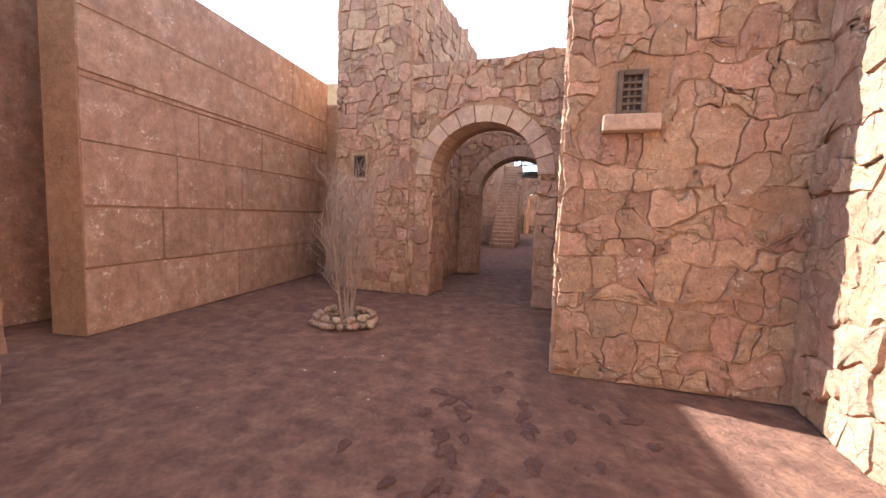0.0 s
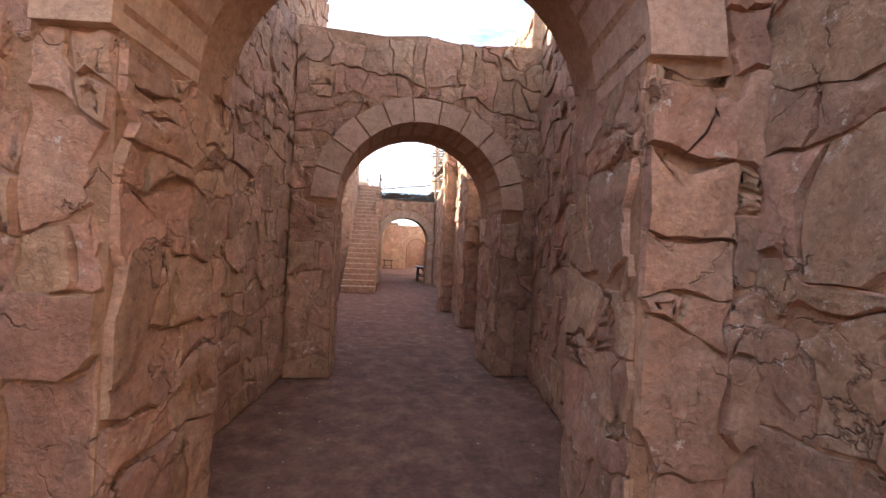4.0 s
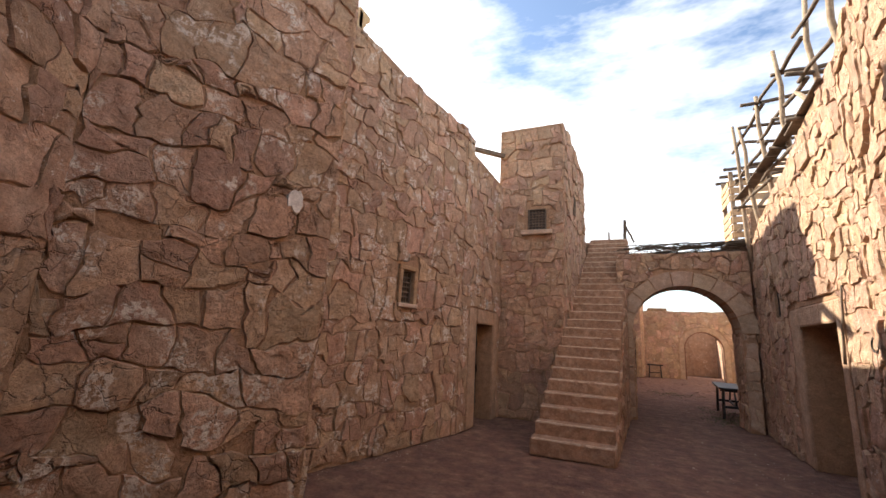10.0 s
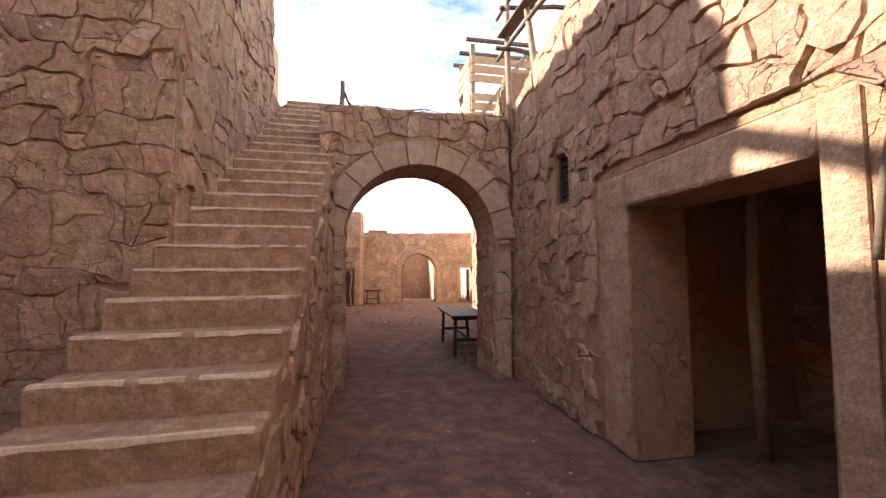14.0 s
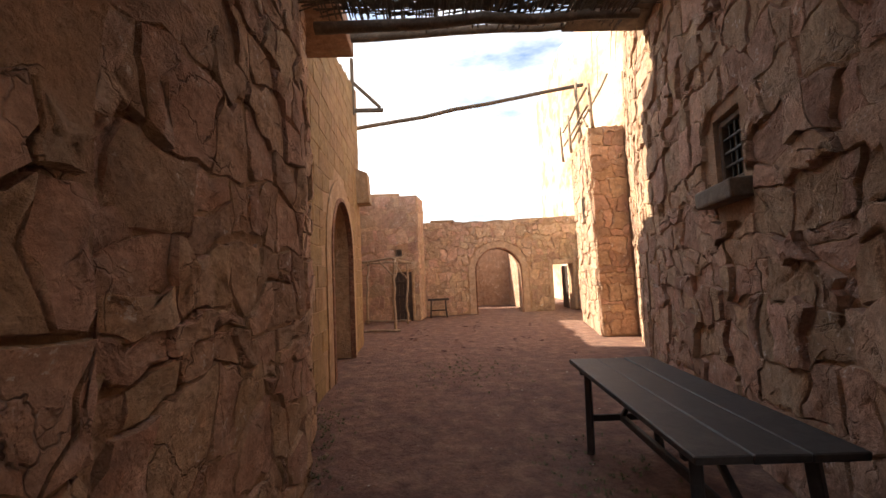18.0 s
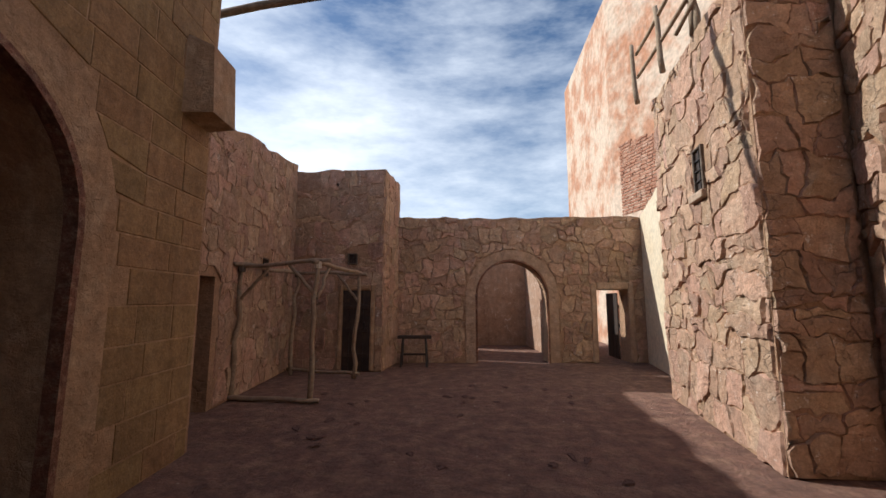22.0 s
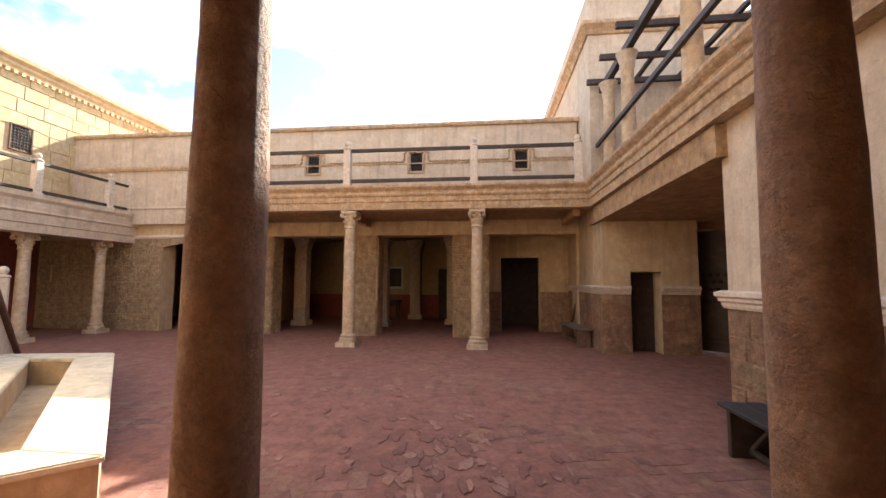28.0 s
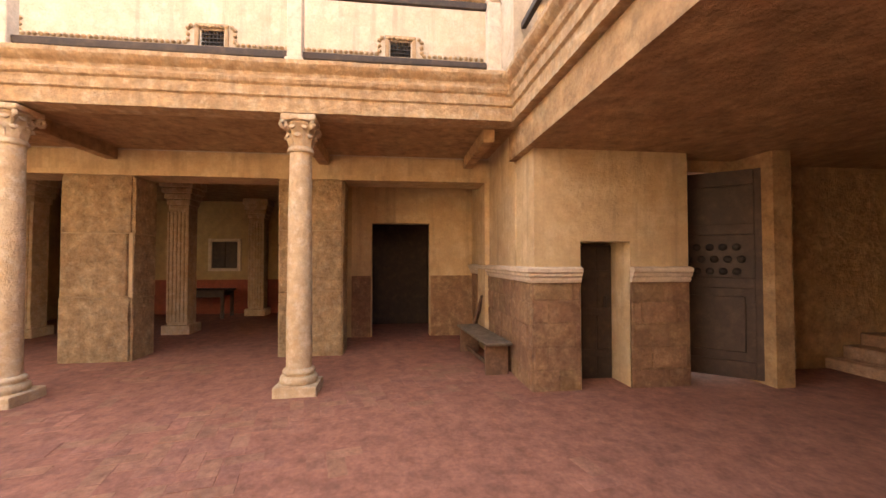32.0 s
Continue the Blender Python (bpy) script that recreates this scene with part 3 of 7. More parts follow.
def voussoirs(parent, face, cu, spring, radius, width, depth, m, count=11, rise=None, start=0.0, proud=0.05, name="voussoir"):
    """Arch stones round an opening, each a wedge that stands proud of the wall."""
    r = random.Random(count)
    rise = radius if rise is None else rise
    for k in range(count):
        a0, a1 = math.pi * (k + 0.03) / count, math.pi * (k + 0.97) / count
        vs, fs = [], []
        outer = width * r.uniform(0.94, 1.06)
        pr = proud * r.uniform(0.7, 1.2)
        for d in (pr, -depth):
            for i in range(4):
                a = a0 + (a1 - a0) * i / 3
                vs.append(face.at(cu - (radius - 0.004) * math.cos(a), spring + (rise - 0.004) * math.sin(a), d))
            for i in range(3, -1, -1):
                a = a0 + (a1 - a0) * i / 3
                vs.append(face.at(cu - (radius + outer) * math.cos(a), spring + (rise + outer) * math.sin(a), d))
        fs = [tuple(range(7, -1, -1)), tuple(range(8, 16))] + [(i, (i + 1) % 8, 8 + (i + 1) % 8, 8 + i) for i in range(8)]
        mesh(name, vs, fs, m, parent)


def ashlar(parent, face, line, m, course, length, holes=(), rings=(), seed=1, high=0.012, joint=0.008, limit=300, u_from=0.0, u_to=None, z_from=0.0, name="block", wob=0.0):
    """Squared blocks in courses on a face."""
    r = random.Random(seed)
    u_to = face.w if u_to is None else u_to
    hmax = max(z for _, z in line)
    z, row, made = z_from, 0, 0
    rest_v, rest_f = [], []
    while z < hmax - 0.05:
        ch = course * r.uniform(0.9, 1.1)
        u = u_from - (length * 0.5 if row % 2 else 0)
        while u < u_to - 0.02:
            bl = length * r.uniform(0.7, 1.3)
            a, b = max(u, u_from), min(u + bl, u_to)
            u += bl
            c = ((a + b) / 2, z + ch / 2)
            if b - a < 0.05:
                continue
            z1 = min(z + ch, top_at(line, c[0]))
            if z1 - z < 0.05:
                continue
            if any(h[0] < c[0] < h[1] and h[2] < c[1] < h[3] for h in holes):
                continue
            if any(math.hypot(c[0] - cu, c[1] - cz) < rad and c[1] >= cz for cu, cz, rad in rings):
                continue
            pts = []
            for p in ((a, z), (b, z), (b, z1), (a, z1)):
                p = keep_out(p, holes)
                for cu, cz, rad in rings:
                    dd = math.hypot(p[0] - cu, p[1] - cz)
                    if dd < rad and p[1] >= cz - 0.05 and dd > 1e-6:
                        p = (cu + (p[0] - cu) / dd * rad, cz + (p[1] - cz) / dd * rad)
                pts.append(p)
            ar, c = area_centre(pts)
            if ar < 0.01:
                continue
            vs = []
            hh = high * r.uniform(0.6, 1.5)
            for ins, d in ((joint / 2, -0.004), (joint / 2 + 0.008, hh)):
                for p in pts:
                    du, dz = c[0] - p[0], c[1] - p[1]
                    vs.append(face.at(p[0] + math.copysign(min(ins, abs(du)), du), p[1] + math.copysign(min(ins, abs(dz)), dz), d + (r.uniform(-wob, wob) if d > 0 else 0)))
            fs = [(0, 1, 5, 4), (1, 2, 6, 5), (2, 3, 7, 6), (3, 0, 4, 7), (4, 5, 6, 7)]
            made += 1
            if made <= limit:
                mesh(name, vs, fs, m, parent)
            else:
                k = len(rest_v)
                rest_v += vs
                rest_f += [tuple(k + i for i in f) for f in fs]
        z += ch
        row += 1
    if rest_v:
        tagged(mesh("upper_blocks", rest_v, rest_f, m, parent), kind="stuff")


def prism(name, pts, z0, z1, m, label="", parent=None, rough=0.0, category="wall", kind="structure"):
    """A solid from a counter-clockwise outline."""
    n = len(pts)
    vs = [(x, y, z0) for x, y in pts] + [(x, y, z1 + (rng.uniform(-rough, rough) if rough else 0)) for x, y in pts]
    fs = [tuple(range(n - 1, -1, -1)), tuple(range(n, 2 * n))] + [(i, (i + 1) % n, n + (i + 1) % n, n + i) for i in range(n)]
    ob = mesh(name, vs, fs, m, parent)
    return ob if parent else tagged(ob, label, category, kind=kind)


def stone_mass(name, pts, h, label, sides, seed, size=0.42, m=None, holes=None, limit=150, rough=0.05, prefer=1.5, high=(0.015, 0.05), joint=0.012):
    """A solid block of masonry; sides: which edges of its outline carry stones."""
    core = prism(name, pts, 0, h, M_MORTAR, label)
    for k in sides:
        f = Face(pts[k], pts[(k + 1) % len(pts)])
        stones(core, f, top_line(h, h, f.w, rough, seed + k), m or M_STONE, size, (holes or {}).get(k, ()), limit=limit, seed=seed * 31 + k, prefer=prefer, high=high, joint=joint)
    return core


def place(face, u=0.0, z=0.0, d=0.0):
    """A matrix whose x runs along the face, y outwards and z up."""
    p = face.at(u, z, d)
    return Matrix(((face.u.x, face.n.x, 0, p[0]), (face.u.y, face.n.y, 0, p[1]), (0, 0, 1, p[2]), (0, 0, 0, 1)))


def fbox(name, face, lo, hi, m, parent=None, bevel=0.01, label="", jit=0.0):
    return box(name, lo, hi, m, parent, bevel, label, place(face), jit)


def sweep(bm, path, profile, closed=False):
    """A moulding: the profile's (outwards, z) pairs carried along a plan line whose outside lies to its right, with mitred corners."""
    pts = [Vector(p) for p in path]
    rings = []
    for i, p in enumerate(pts):
        d0 = (p - pts[i - 1]).normalized() if i else None
        d1 = (pts[i + 1] - p).normalized() if i < len(pts) - 1 else None
        n0 = Vector((d0.y, -d0.x)) if d0 else None
        n1 = Vector((d1.y, -d1.x)) if d1 else None
        n = (n0 + n1) / max(0.2, 1 + n0.dot(n1)) if n0 and n1 else (n0 or n1)
        rings.append([bm.verts.new((p.x + n.x * d, p.y + n.y * d, z)) for d, z in profile])
    k = len(profile)
    for r0, r1 in zip(rings, rings[1:]):
        for i in range(k):
            bm.faces.new((r0[i], r1[i], r1[(i + 1) % k], r0[(i + 1) % k]))
    bm.faces.new(rings[0])
    bm.faces.new(rings[-1][::-1])


def along(a, b, step=0.35, wob=0.0):
    """A plan line from a to b in short steps that waver a little."""
    a, b = Vector(a), Vector(b)
    n = max(1, int((b - a).length / step))
    d = (b - a).normalized()
    nn = Vector((d.y, -d.x))
    return [tuple(a.lerp(b, i / n) + nn * (rng.uniform(-wob, wob) if 0 < i < n else 0)) for i in range(n + 1)]


def moulding(name, path, profile, m, label="", parent=None, category="moulding"):
    bm = bmesh.new()
    sweep(bm, path, profile)
    ob = part(name, bm, m, parent)
    return ob if parent else tagged(ob, label, category, kind="structure")


def pole(name, a, b, r0, r1, m, parent, wob=0.03, n=5, sides=8, label=""):
    bm = bmesh.new()
    tube(bm, pole_pts(a, b, n, wob), [r0 + (r1 - r0) * i / n for i in range(n + 1)], sides)
    return part(name, bm, m, parent, label, smooth=True)


def beam(name, a, b, w, h, m, parent=None, bevel=0.012, label="", jit=0.004):
    """A squared timber from a to b."""
    a, b = Vector(a), Vector(b)
    d = (b - a)
    q = d.to_track_quat("X", "Z")
    mt = Matrix.LocRotScale(a, q, (1, 1, 1))
    return box(name, (0, -w / 2, -h / 2), (d.length, w / 2, h / 2), m, parent, bevel, label, mt, jit)

# ---- ground ----
def ground():
    xs = [-400, -120, -60] + [-30 + 0.5 * i for i in range(81)] + [40, 120, 400]
    ys = [-400, -120, -40] + [-10 + 0.5 * i for i in range(121)] + [90, 160, 400]
    vs, fs = [], []
    for j, y in enumerate(ys):
        for i, x in enumerate(xs):
            z = 0.0
            if -30 < x < 10 and -10 < y < 50:
                z = 0.022 * noise.noise((x * 0.9, y * 0.9, 3.1)) + 0.01 * noise.noise((x * 2.3, y * 2.3, 7.7)) - 0.008
            vs.append((x, y, z))
    w = len(xs)
    for j in range(len(ys) - 1):
        for i in range(w - 1):
            fs.append((j * w + i, j * w + i + 1, (j + 1) * w + i + 1, (j + 1) * w + i))
    return tagged(mesh("ground", vs, fs, M_EARTH, smooth=True), "trodden red earth with footprints and pale dust", "ground", kind="structure")


ground()

# ---- the first yard ----
f = Face((-0.10, 1.95), (-1.50, -7.16))
ln = top_line(5.6, 5.6, f.w, 0.05, 2)
w = wall_body("wall_yard_east", f, ln, 1.2, [], M_MORTAR, "sunlit stone wall beside the yard")
stones(w, f, ln, M_STONE, 0.42, limit=150, seed=11, high=(0.02, 0.06))

blk = [(-2.2, 2.04), (-0.12, 1.82), (0.65, 6.00), (-1.74, 6.21)]
b1 = stone_mass("wall_yard_block", blk, 5.6, "tall stone block with a small barred window", (0, 3), 21, 0.37, holes={0: [(0.36, 0.82, 2.42, 3.06)]}, limit=200, high=(0.006, 0.028), joint=0.008)

post = [(-9.39, -2.05), (-6.80, -2.28), (-6.53, 0.20), (-9.16, 0.54)]
stone_mass("wall_yard_pier", post, 4.6, "rough stone pier at the yard's edge", (1, 2), 23, 0.5, limit=120)
# its height is added to keep sunlight from coming through the gap
wb = wall_body("wall_yard_back", Face((-9.02, 1.02), (-8.10, 6.97)), top_line(5.0, 5.0, 6.0, 0.04, 5), 0.4, [], M_PANEL, "plastered wall behind the gap, raised to block the sun")
prism("wall_yard_south", [(-10.46, -7.38), (-0.30, -8.27), (-0.23, -7.47), (-10.39, -6.58)], 0, 4.5, M_PANEL, "plain plastered wall that closes the yard")

f = Face((-7.61, 1.7), (-7.62, 7.83))
ln = top_line(4.7, 4.82, f.w, 0.0, 3)
w = wall_body("wall_yard_west", f, ln, 0.5, [], M_MORTAR, "pinkish plastered wall of large panels")
zz = 0.0
for n_row, (hh, ll) in enumerate(((0.82, 2.2), (0.74, 1.3), (0.76, 1.9), (0.79, 1.6), (0.72, 4.0), (1.0, 4.5))):
    ashlar(w, f, [(0, min(4.7, zz + hh)), (f.w, min(4.82, zz + hh))], M_PANEL, hh, ll, seed=40 + n_row, high=0.02, joint=0.014, z_from=zz, name="panel", wob=0.004)
    zz += hh

# tower left of the first arch; its east side is the passage's wall
tw = [(-6.35, 5.76), (-4.74, 5.54), (-4.1, 10.2), (-6.2, 10.2)]
tower1 = stone_mass("wall_tower_south", tw, 6.35, "square stone tower with a small barred window", (0, 1, 3), 25, 0.36, holes={0: [(0.34, 0.76, 2.18, 2.82)]}, limit=190)

# first arch
prism("wall_yard_recess", [(-7.82, 7.85), (-6.13, 7.70), (-6.09, 8.10), (-7.79, 8.24)], 0, 4.3, M_MORTAR, "rough wall that closes the recess")
f = Face((-4.74, 5.59), (-1.84, 5.08))
ln = top_line(4.36, 4.44, f.w, 0.04, 6)
ar1 = wall_body("wall_arch_south", f, ln, 0.8, [dict(u0=0.44, u1=2.45, z1=3.29, spring=2.34)], M_MORTAR, "stone wall with a round arch of pale voussoirs")
stones(ar1, f, ln, M_STONE, 0.36, [(0.12, 2.78, 0, 2.38)], [(1.445, 2.34, 1.3)], limit=200, seed=51)
voussoirs(ar1, f, 1.445, 2.34, 1.005, 0.3, 0.5, M_VOUSS, 11, rise=0.95)
for side, (ua, ub) in enumerate(((0.1, 0.44), (2.45, 2.8))):
    fj = Face(f.at(ua, 0)[:2], f.at(ub, 0)[:2])
    stones(ar1, fj, top_line(2.33, 2.33, fj.w, 0, 1), M_STONE, 0.42, limit=30, seed=57 + side, high=(0.03, 0.06), name="jamb_stone")
for side, (a, b) in enumerate((((-4.30, 5.51), (-4.17, 6.30)), ((-2.19, 5.95), (-2.32, 5.16)))):
    fj = Face(a, b)
    stones(ar1, fj, top_line(2.34, 2.34, fj.w, 0, 1), M_STONE, 0.4, limit=60, seed=55 + side, high=(0.01, 0.03))

# passage between the arches, east side
f = Face((-1.15, 8.87), (-1.77, 5.81))
ln = top_line(4.8, 4.8, f.w, 0.05, 8)
w = wall_body("wall_passage_east", f, ln, 1.4, [], M_MORTAR, "rough stone wall of the passage between two arches")
stones(w, f, ln, M_STONE, 0.4, limit=140, seed=61, high=(0.02, 0.07))

# second arch
f = Face((-4.25, 8.85), (-0.7, 8.85))
ln = top_line(4.2, 4.3, f.w, 0.04, 9)
ar2 = wall_body("wall_arch_middle", f, ln, 0.95, [dict(u0=0.53, u1=2.61, z1=3.18, spring=2.15)], M_MORTAR, "stone wall with a second round arch")
stones(ar2, f, ln, M_STONE, 0.4, [(0.3, 2.85, 0, 2.2)], [(1.57, 2.15, 1.33)], limit=200, seed=63)
voussoirs(ar2, f, 1.57, 2.15, 1.04, 0.3, 0.55, M_VOUSS, 11, rise=1.03)
for side, (a, b) in enumerate((((-3.72, 8.85), (-3.72, 9.8)), ((-1.64, 9.8), (-1.64, 8.85)))):
    fj = Face(a, b)
    stones(ar2, fj, top_line(2.1, 2.1, fj.w, 0, 1), M_STONE, 0.42, limit=60, seed=65 + side, high=(0.01, 0.04))
for side, (a, b) in enumerate((((-4.2, 8.85), (-3.72, 8.85)), ((-1.64, 8.85), (-1.15, 8.85)))):
    fj = Face(a, b)
    stones(ar2, fj, top_line(2.1, 2.1, fj.w, 0, 1), M_STONE, 0.4, limit=60, seed=66 + side, name="jamb_stone")

# ---- the street: west side ----
stone_mass("wall_street_west_near", [(-4.3, 9.8), (-4.4, 10.2), (-6.1, 13.3), (-8.2, 13.3), (-8.2, 10.2)], 6.9, "tall stone wall that turns away from the street", (1,), 71, 0.46, limit=200, high=(0.02, 0.06))
stone_mass("wall_street_buttress", [(-6.12, 13.3), (-5.23, 14.93), (-6.28, 15.9), (-8.2, 15.9), (-8.2, 13.3)], 6.5, "tall stone buttress with flecks of white paint", (0, 1), 73, 0.4, limit=210, m=M_STONE_FLECK)
f = Face((-6.3, 15.85), (-5.55, 19.1))
ln = top_line(6.05, 5.74, f.w, 0.05, 12)
w = wall_body("wall_street_west", f, ln, 1.0, [dict(u0=1.66, u1=1.98, z0=2.1, z1=2.66)], M_MORTAR, "high stone wall with flecks of white paint and a framed window")
stones(w, f, ln, M_STONE_FLECK, 0.38, [(1.57, 2.07, 2.0, 2.76)], limit=260, seed=75)
f = Face((-5.55, 19.1), (-5.42, 21.25))
ln = [(0, 5.74), (0.36, 5.7), (0.4, 5.4), (f.w, 5.32)]
wd1 = wall_body("wall_street_west_door", f, ln, 0.5, [dict(u0=0.78, u1=1.7, z0=0, z1=1.94)], M_MORTAR, "stone wall with a plastered doorway")
stones(wd1, f, ln, M_STONE_FLECK, 0.4, [(0.42, 2.0, 0, 2.24)], limit=150, seed=77)
prism("wall_street_west_core", [(-7.5, 19.1), (-6.05, 19.1), (-6.05, 21.25), (-7.5, 21.25)], 0, 5.2, M_ROOM, "dark wall behind the doorway")

tw2 = [(-5.5, 21.25), (-3.98, 21.25), (-3.84, 24.7), (-5.5, 24.7)]
tower2 = stone_mass("wall_tower_stair", tw2, 6.8, "square stone tower beside the stairs with a barred window", (0, 1), 79, 0.4, holes={0: [(0.62, 1.22, 4.0, 4.76)]}, limit=230, prefer=2.5)

prism("wall_behind_tower", [(-5.6, 24.72), (-3.9, 24.72), (-3.75, 28.6), (-5.6, 28.6)], 0, 4.85, M_MORTAR, "low rough wall behind the stair tower")

# ---- the street: east side ----
f = Face((-0.72, 12.25), (-0.95, 9.75))
ln = top_line(5.4, 5.4, f.w, 0.05, 14)
w = wall_body("wall_street_east_near", f, ln, 0.9, [dict(u0=1.05, u1=1.6, z0=2.75, z1=3.5)], M_MORTAR, "stone wall with a high window")
stones(w, f, ln, M_STONE, 0.35, [(0.95, 1.7, 2.6, 3.6)], limit=200, seed=81, high=(0.02, 0.06))
stone_mass("wall_pillar_first", [(-1.28, 12.2), (-0.68, 12.2), (-0.68, 12.8), (-1.28, 12.8)], 4.42, "slim stone pillar against the street wall", (0, 3), 83, 0.36, limit=110)
f = Face((-1.0, 14.55), (-1.0, 12.8))
ln = top_line(5.3, 5.3, f.w, 0.04, 15)
w = wall_body("wall_street_east_door", f, ln, 0.5, [dict(u0=0.68, u1=1.48, z0=0, z1=2.16)], M_MORTAR, "stone wall with a low doorway between pillars")
stones(w, f, ln, M_STONE, 0.38, [(0.5, 1.66, 0, 2.44)], limit=80, seed=85)
stone_mass("wall_pillar_second", [(-1.32, 14.5), (-0.88, 14.5), (-0.88, 15.05), (-1.28, 15.05)], 4.33, "slim stone pillar against the street wall", (0, 3), 87, 0.36, limit=110)
f = Face((-0.32, 17.9), (-1.05, 14.9))
ln = top_line(5.3, 5.3, f.w, 0.06, 16)
w = wall_body("wall_street_east", f, ln, 0.9, [dict(u0=2.1, u1=2.7, z0=2.32, z1=3.12)], M_MORTAR, "stone wall lit by the sun above, with a barred window")
stones(w, f, ln, M_STONE, 0.35, [(2.02, 2.78, 2.14, 3.2)], limit=220, seed=89, high=(0.02, 0.06))
f = Face((-0.02, 24.2), (-0.32, 17.9))
ln = [(0, 4.0), (0.8, 4.05), (2.3, 4.5), (3.8, 4.75), (5.2, 5.1), (f.w, 5.3)]
we = wall_body("wall_street_east_far", f, ln, 0.55, [dict(u0=3.78, u1=5.32, z0=0, z1=2.12), dict(u0=2.42, u1=2.74, z0=2.35, z1=2.94)], M_MORTAR, "stone wall with a wide plastered doorway and a slit window")
stones(we, f, ln, M_STONE, 0.35, [(3.3, 5.56, 0, 2.5), (2.36, 2.8, 2.28, 3.0)], limit=280, seed=91, high=(0.02, 0.055))

# third arch at the foot of the stairs
f = Face((-2.95, 23.2), (-0.15, 23.2))
ln = top_line(3.95, 3.95, f.w, 0.03, 18)
ar3 = wall_body("wall_arch_stair", f, ln, 0.85, [dict(u0=0.34, u1=2.54, z1=3.15, spring=2.08)], M_MORTAR, "stone wall with a third round arch beside the stairs")
stones(ar3, f, ln, M_STONE, 0.34, [(0.02, 2.8, 0, 2.13)], [(1.44, 2.08, 1.42)], limit=150, seed=93)
voussoirs(ar3, f, 1.44, 2.08, 1.1, 0.34, 0.6, M_VOUSS, 9, rise=1.07)
for side, (a, b) in enumerate((((-2.93, 23.2), (-2.61, 23.2)), ((-0.41, 23.2), (-0.14, 23.2)))):
    fj = Face(a, b)
    stones(ar3, fj, top_line(2.1, 2.1, fj.w, 0, 1), M_VOUSS, 0.36, limit=60, seed=95 + side, name="jamb_stone")
for side, (a, b) in enumerate((((-2.61, 23.2), (-2.61, 24.05)), ((-0.41, 24.05), (-0.41, 23.2)))):
    fj = Face(a, b)
    stones(ar3, fj, top_line(2.1, 2.1, fj.w, 0, 1), M_STONE, 0.42, limit=60, seed=97 + side, high=(0.01, 0.035))

# ---- the corridor and the square ----
f = Face((-2.72, 24.06), (-3.05, 27.5))
ln = [(0, 3.5), (0.5, 3.7), (1.0, 4.0), (2.0, 4.8), (f.w, 4.9)]
w = wall_body("wall_corridor_west", f, ln, 0.6, [], M_MORTAR, "rough stone wall of the covered corridor")
stones(w, f, ln, M_STONE, 0.36, limit=200, seed=101, high=(0.02, 0.07))
f = Face((1.55, 29.0), (0.2, 24.2))
ln = top_line(5.4, 5.2, f.w, 0.05, 21)
w = wall_body("wall_corridor_east", f, ln, 0.7, [dict(u0=2.5, u1=3.0, z0=2.3, z1=2.9)], M_MORTAR, "large-stoned wall beside the black table")
stones(w, f, ln, M_STONE, 0.42, [(2.35, 3.15, 2.05, 3.0)], limit=220, seed=103, high=(0.025, 0.08))
f = Face((3.3, 32.75), (1.55, 29.0))
ln = top_line(6.2, 6.2, f.w, 0.05, 22)
w = wall_body("wall_square_east", f, ln, 0.6, [dict(u0=3.55, u1=4.02, z0=0, z1=1.86)], M_MORTAR, "stone wall of the square, half in the sun")
stones(w, f, ln, M_STONE, 0.42, [(3.25, 4.13, 0, 2.26)], limit=220, seed=105, high=(0.02, 0.06))
pr4 = [(2.36, 32.8), (3.2, 32.72), (4.4, 32.9), (4.4, 35.9), (3.1, 35.9)]
pier4 = stone_mass("wall_square_pier", pr4, 5.12, "stone pier with a slit window at the square", (0, 4), 107, 0.44, holes={4: [(1.6, 2.06, 2.9, 3.72)]}, limit=220)
f = Face((4.75, 39.84), (3.72, 35.9))
pw = wall_body("wall_square_plaster", f, top_line(3.85, 4.7, f.w, 0.03, 23), 0.5, [], M_WHITE, "pale sunlit plastered wall")
tall = prism("wall_tall_plaster", [(5.5, 43.0), (6.8, 36.5), (12, 36.5), (12, 50), (6.2, 50)], 0, 13.0, M_TALL, "tall plastered building with worn red patches")
ashlar(tall, Face((5.58, 42.6), (6.06, 40.2)), [(0, 7.1), (2.45, 6.7)], M_REDPLASTER, 0.11, 0.27, seed=127, high=0.02, joint=0.02, limit=220, z_from=4.5, name="brick", wob=0.006)

f = Face((-2.0, 39.84), (4.9, 39.84))
ln = top_line(3.8, 3.88, f.w, 0.035, 24)
fw = wall_body("wall_square_north", f, ln, 0.55, [dict(u0=2.27, u1=4.13, z1=2.66, spring=1.72), dict(u0=5.46, u1=6.3, z0=0, z1=1.9)], M_MORTAR, "stone wall with a far round arch and a doorway")
stones(fw, f, ln, M_STONE, 0.42, [(1.95, 4.45, 0, 1.76), (5.3, 6.46, 0, 2.08)], [(3.2, 1.72, 1.25)], limit=220, seed=109)
prism("wall_beyond_arch", [(-3, 44.6), (3.2, 44.1), (3.2, 44.8), (-3, 45.4)], 0, 3.3, M_PANEL, "pale block wall beyond the far arch")
prism("wall_beyond_arch_side", [(2.5, 41.3), (3.2, 41.3), (3.2, 44.2), (2.5, 44.2)], 0, 3.2, M_PANEL, "block wall beyond the far arch")
lbk = [(-4.3, 38.85), (-2.05, 38.5), (-1.82, 39.95), (-4.5, 40.6)]
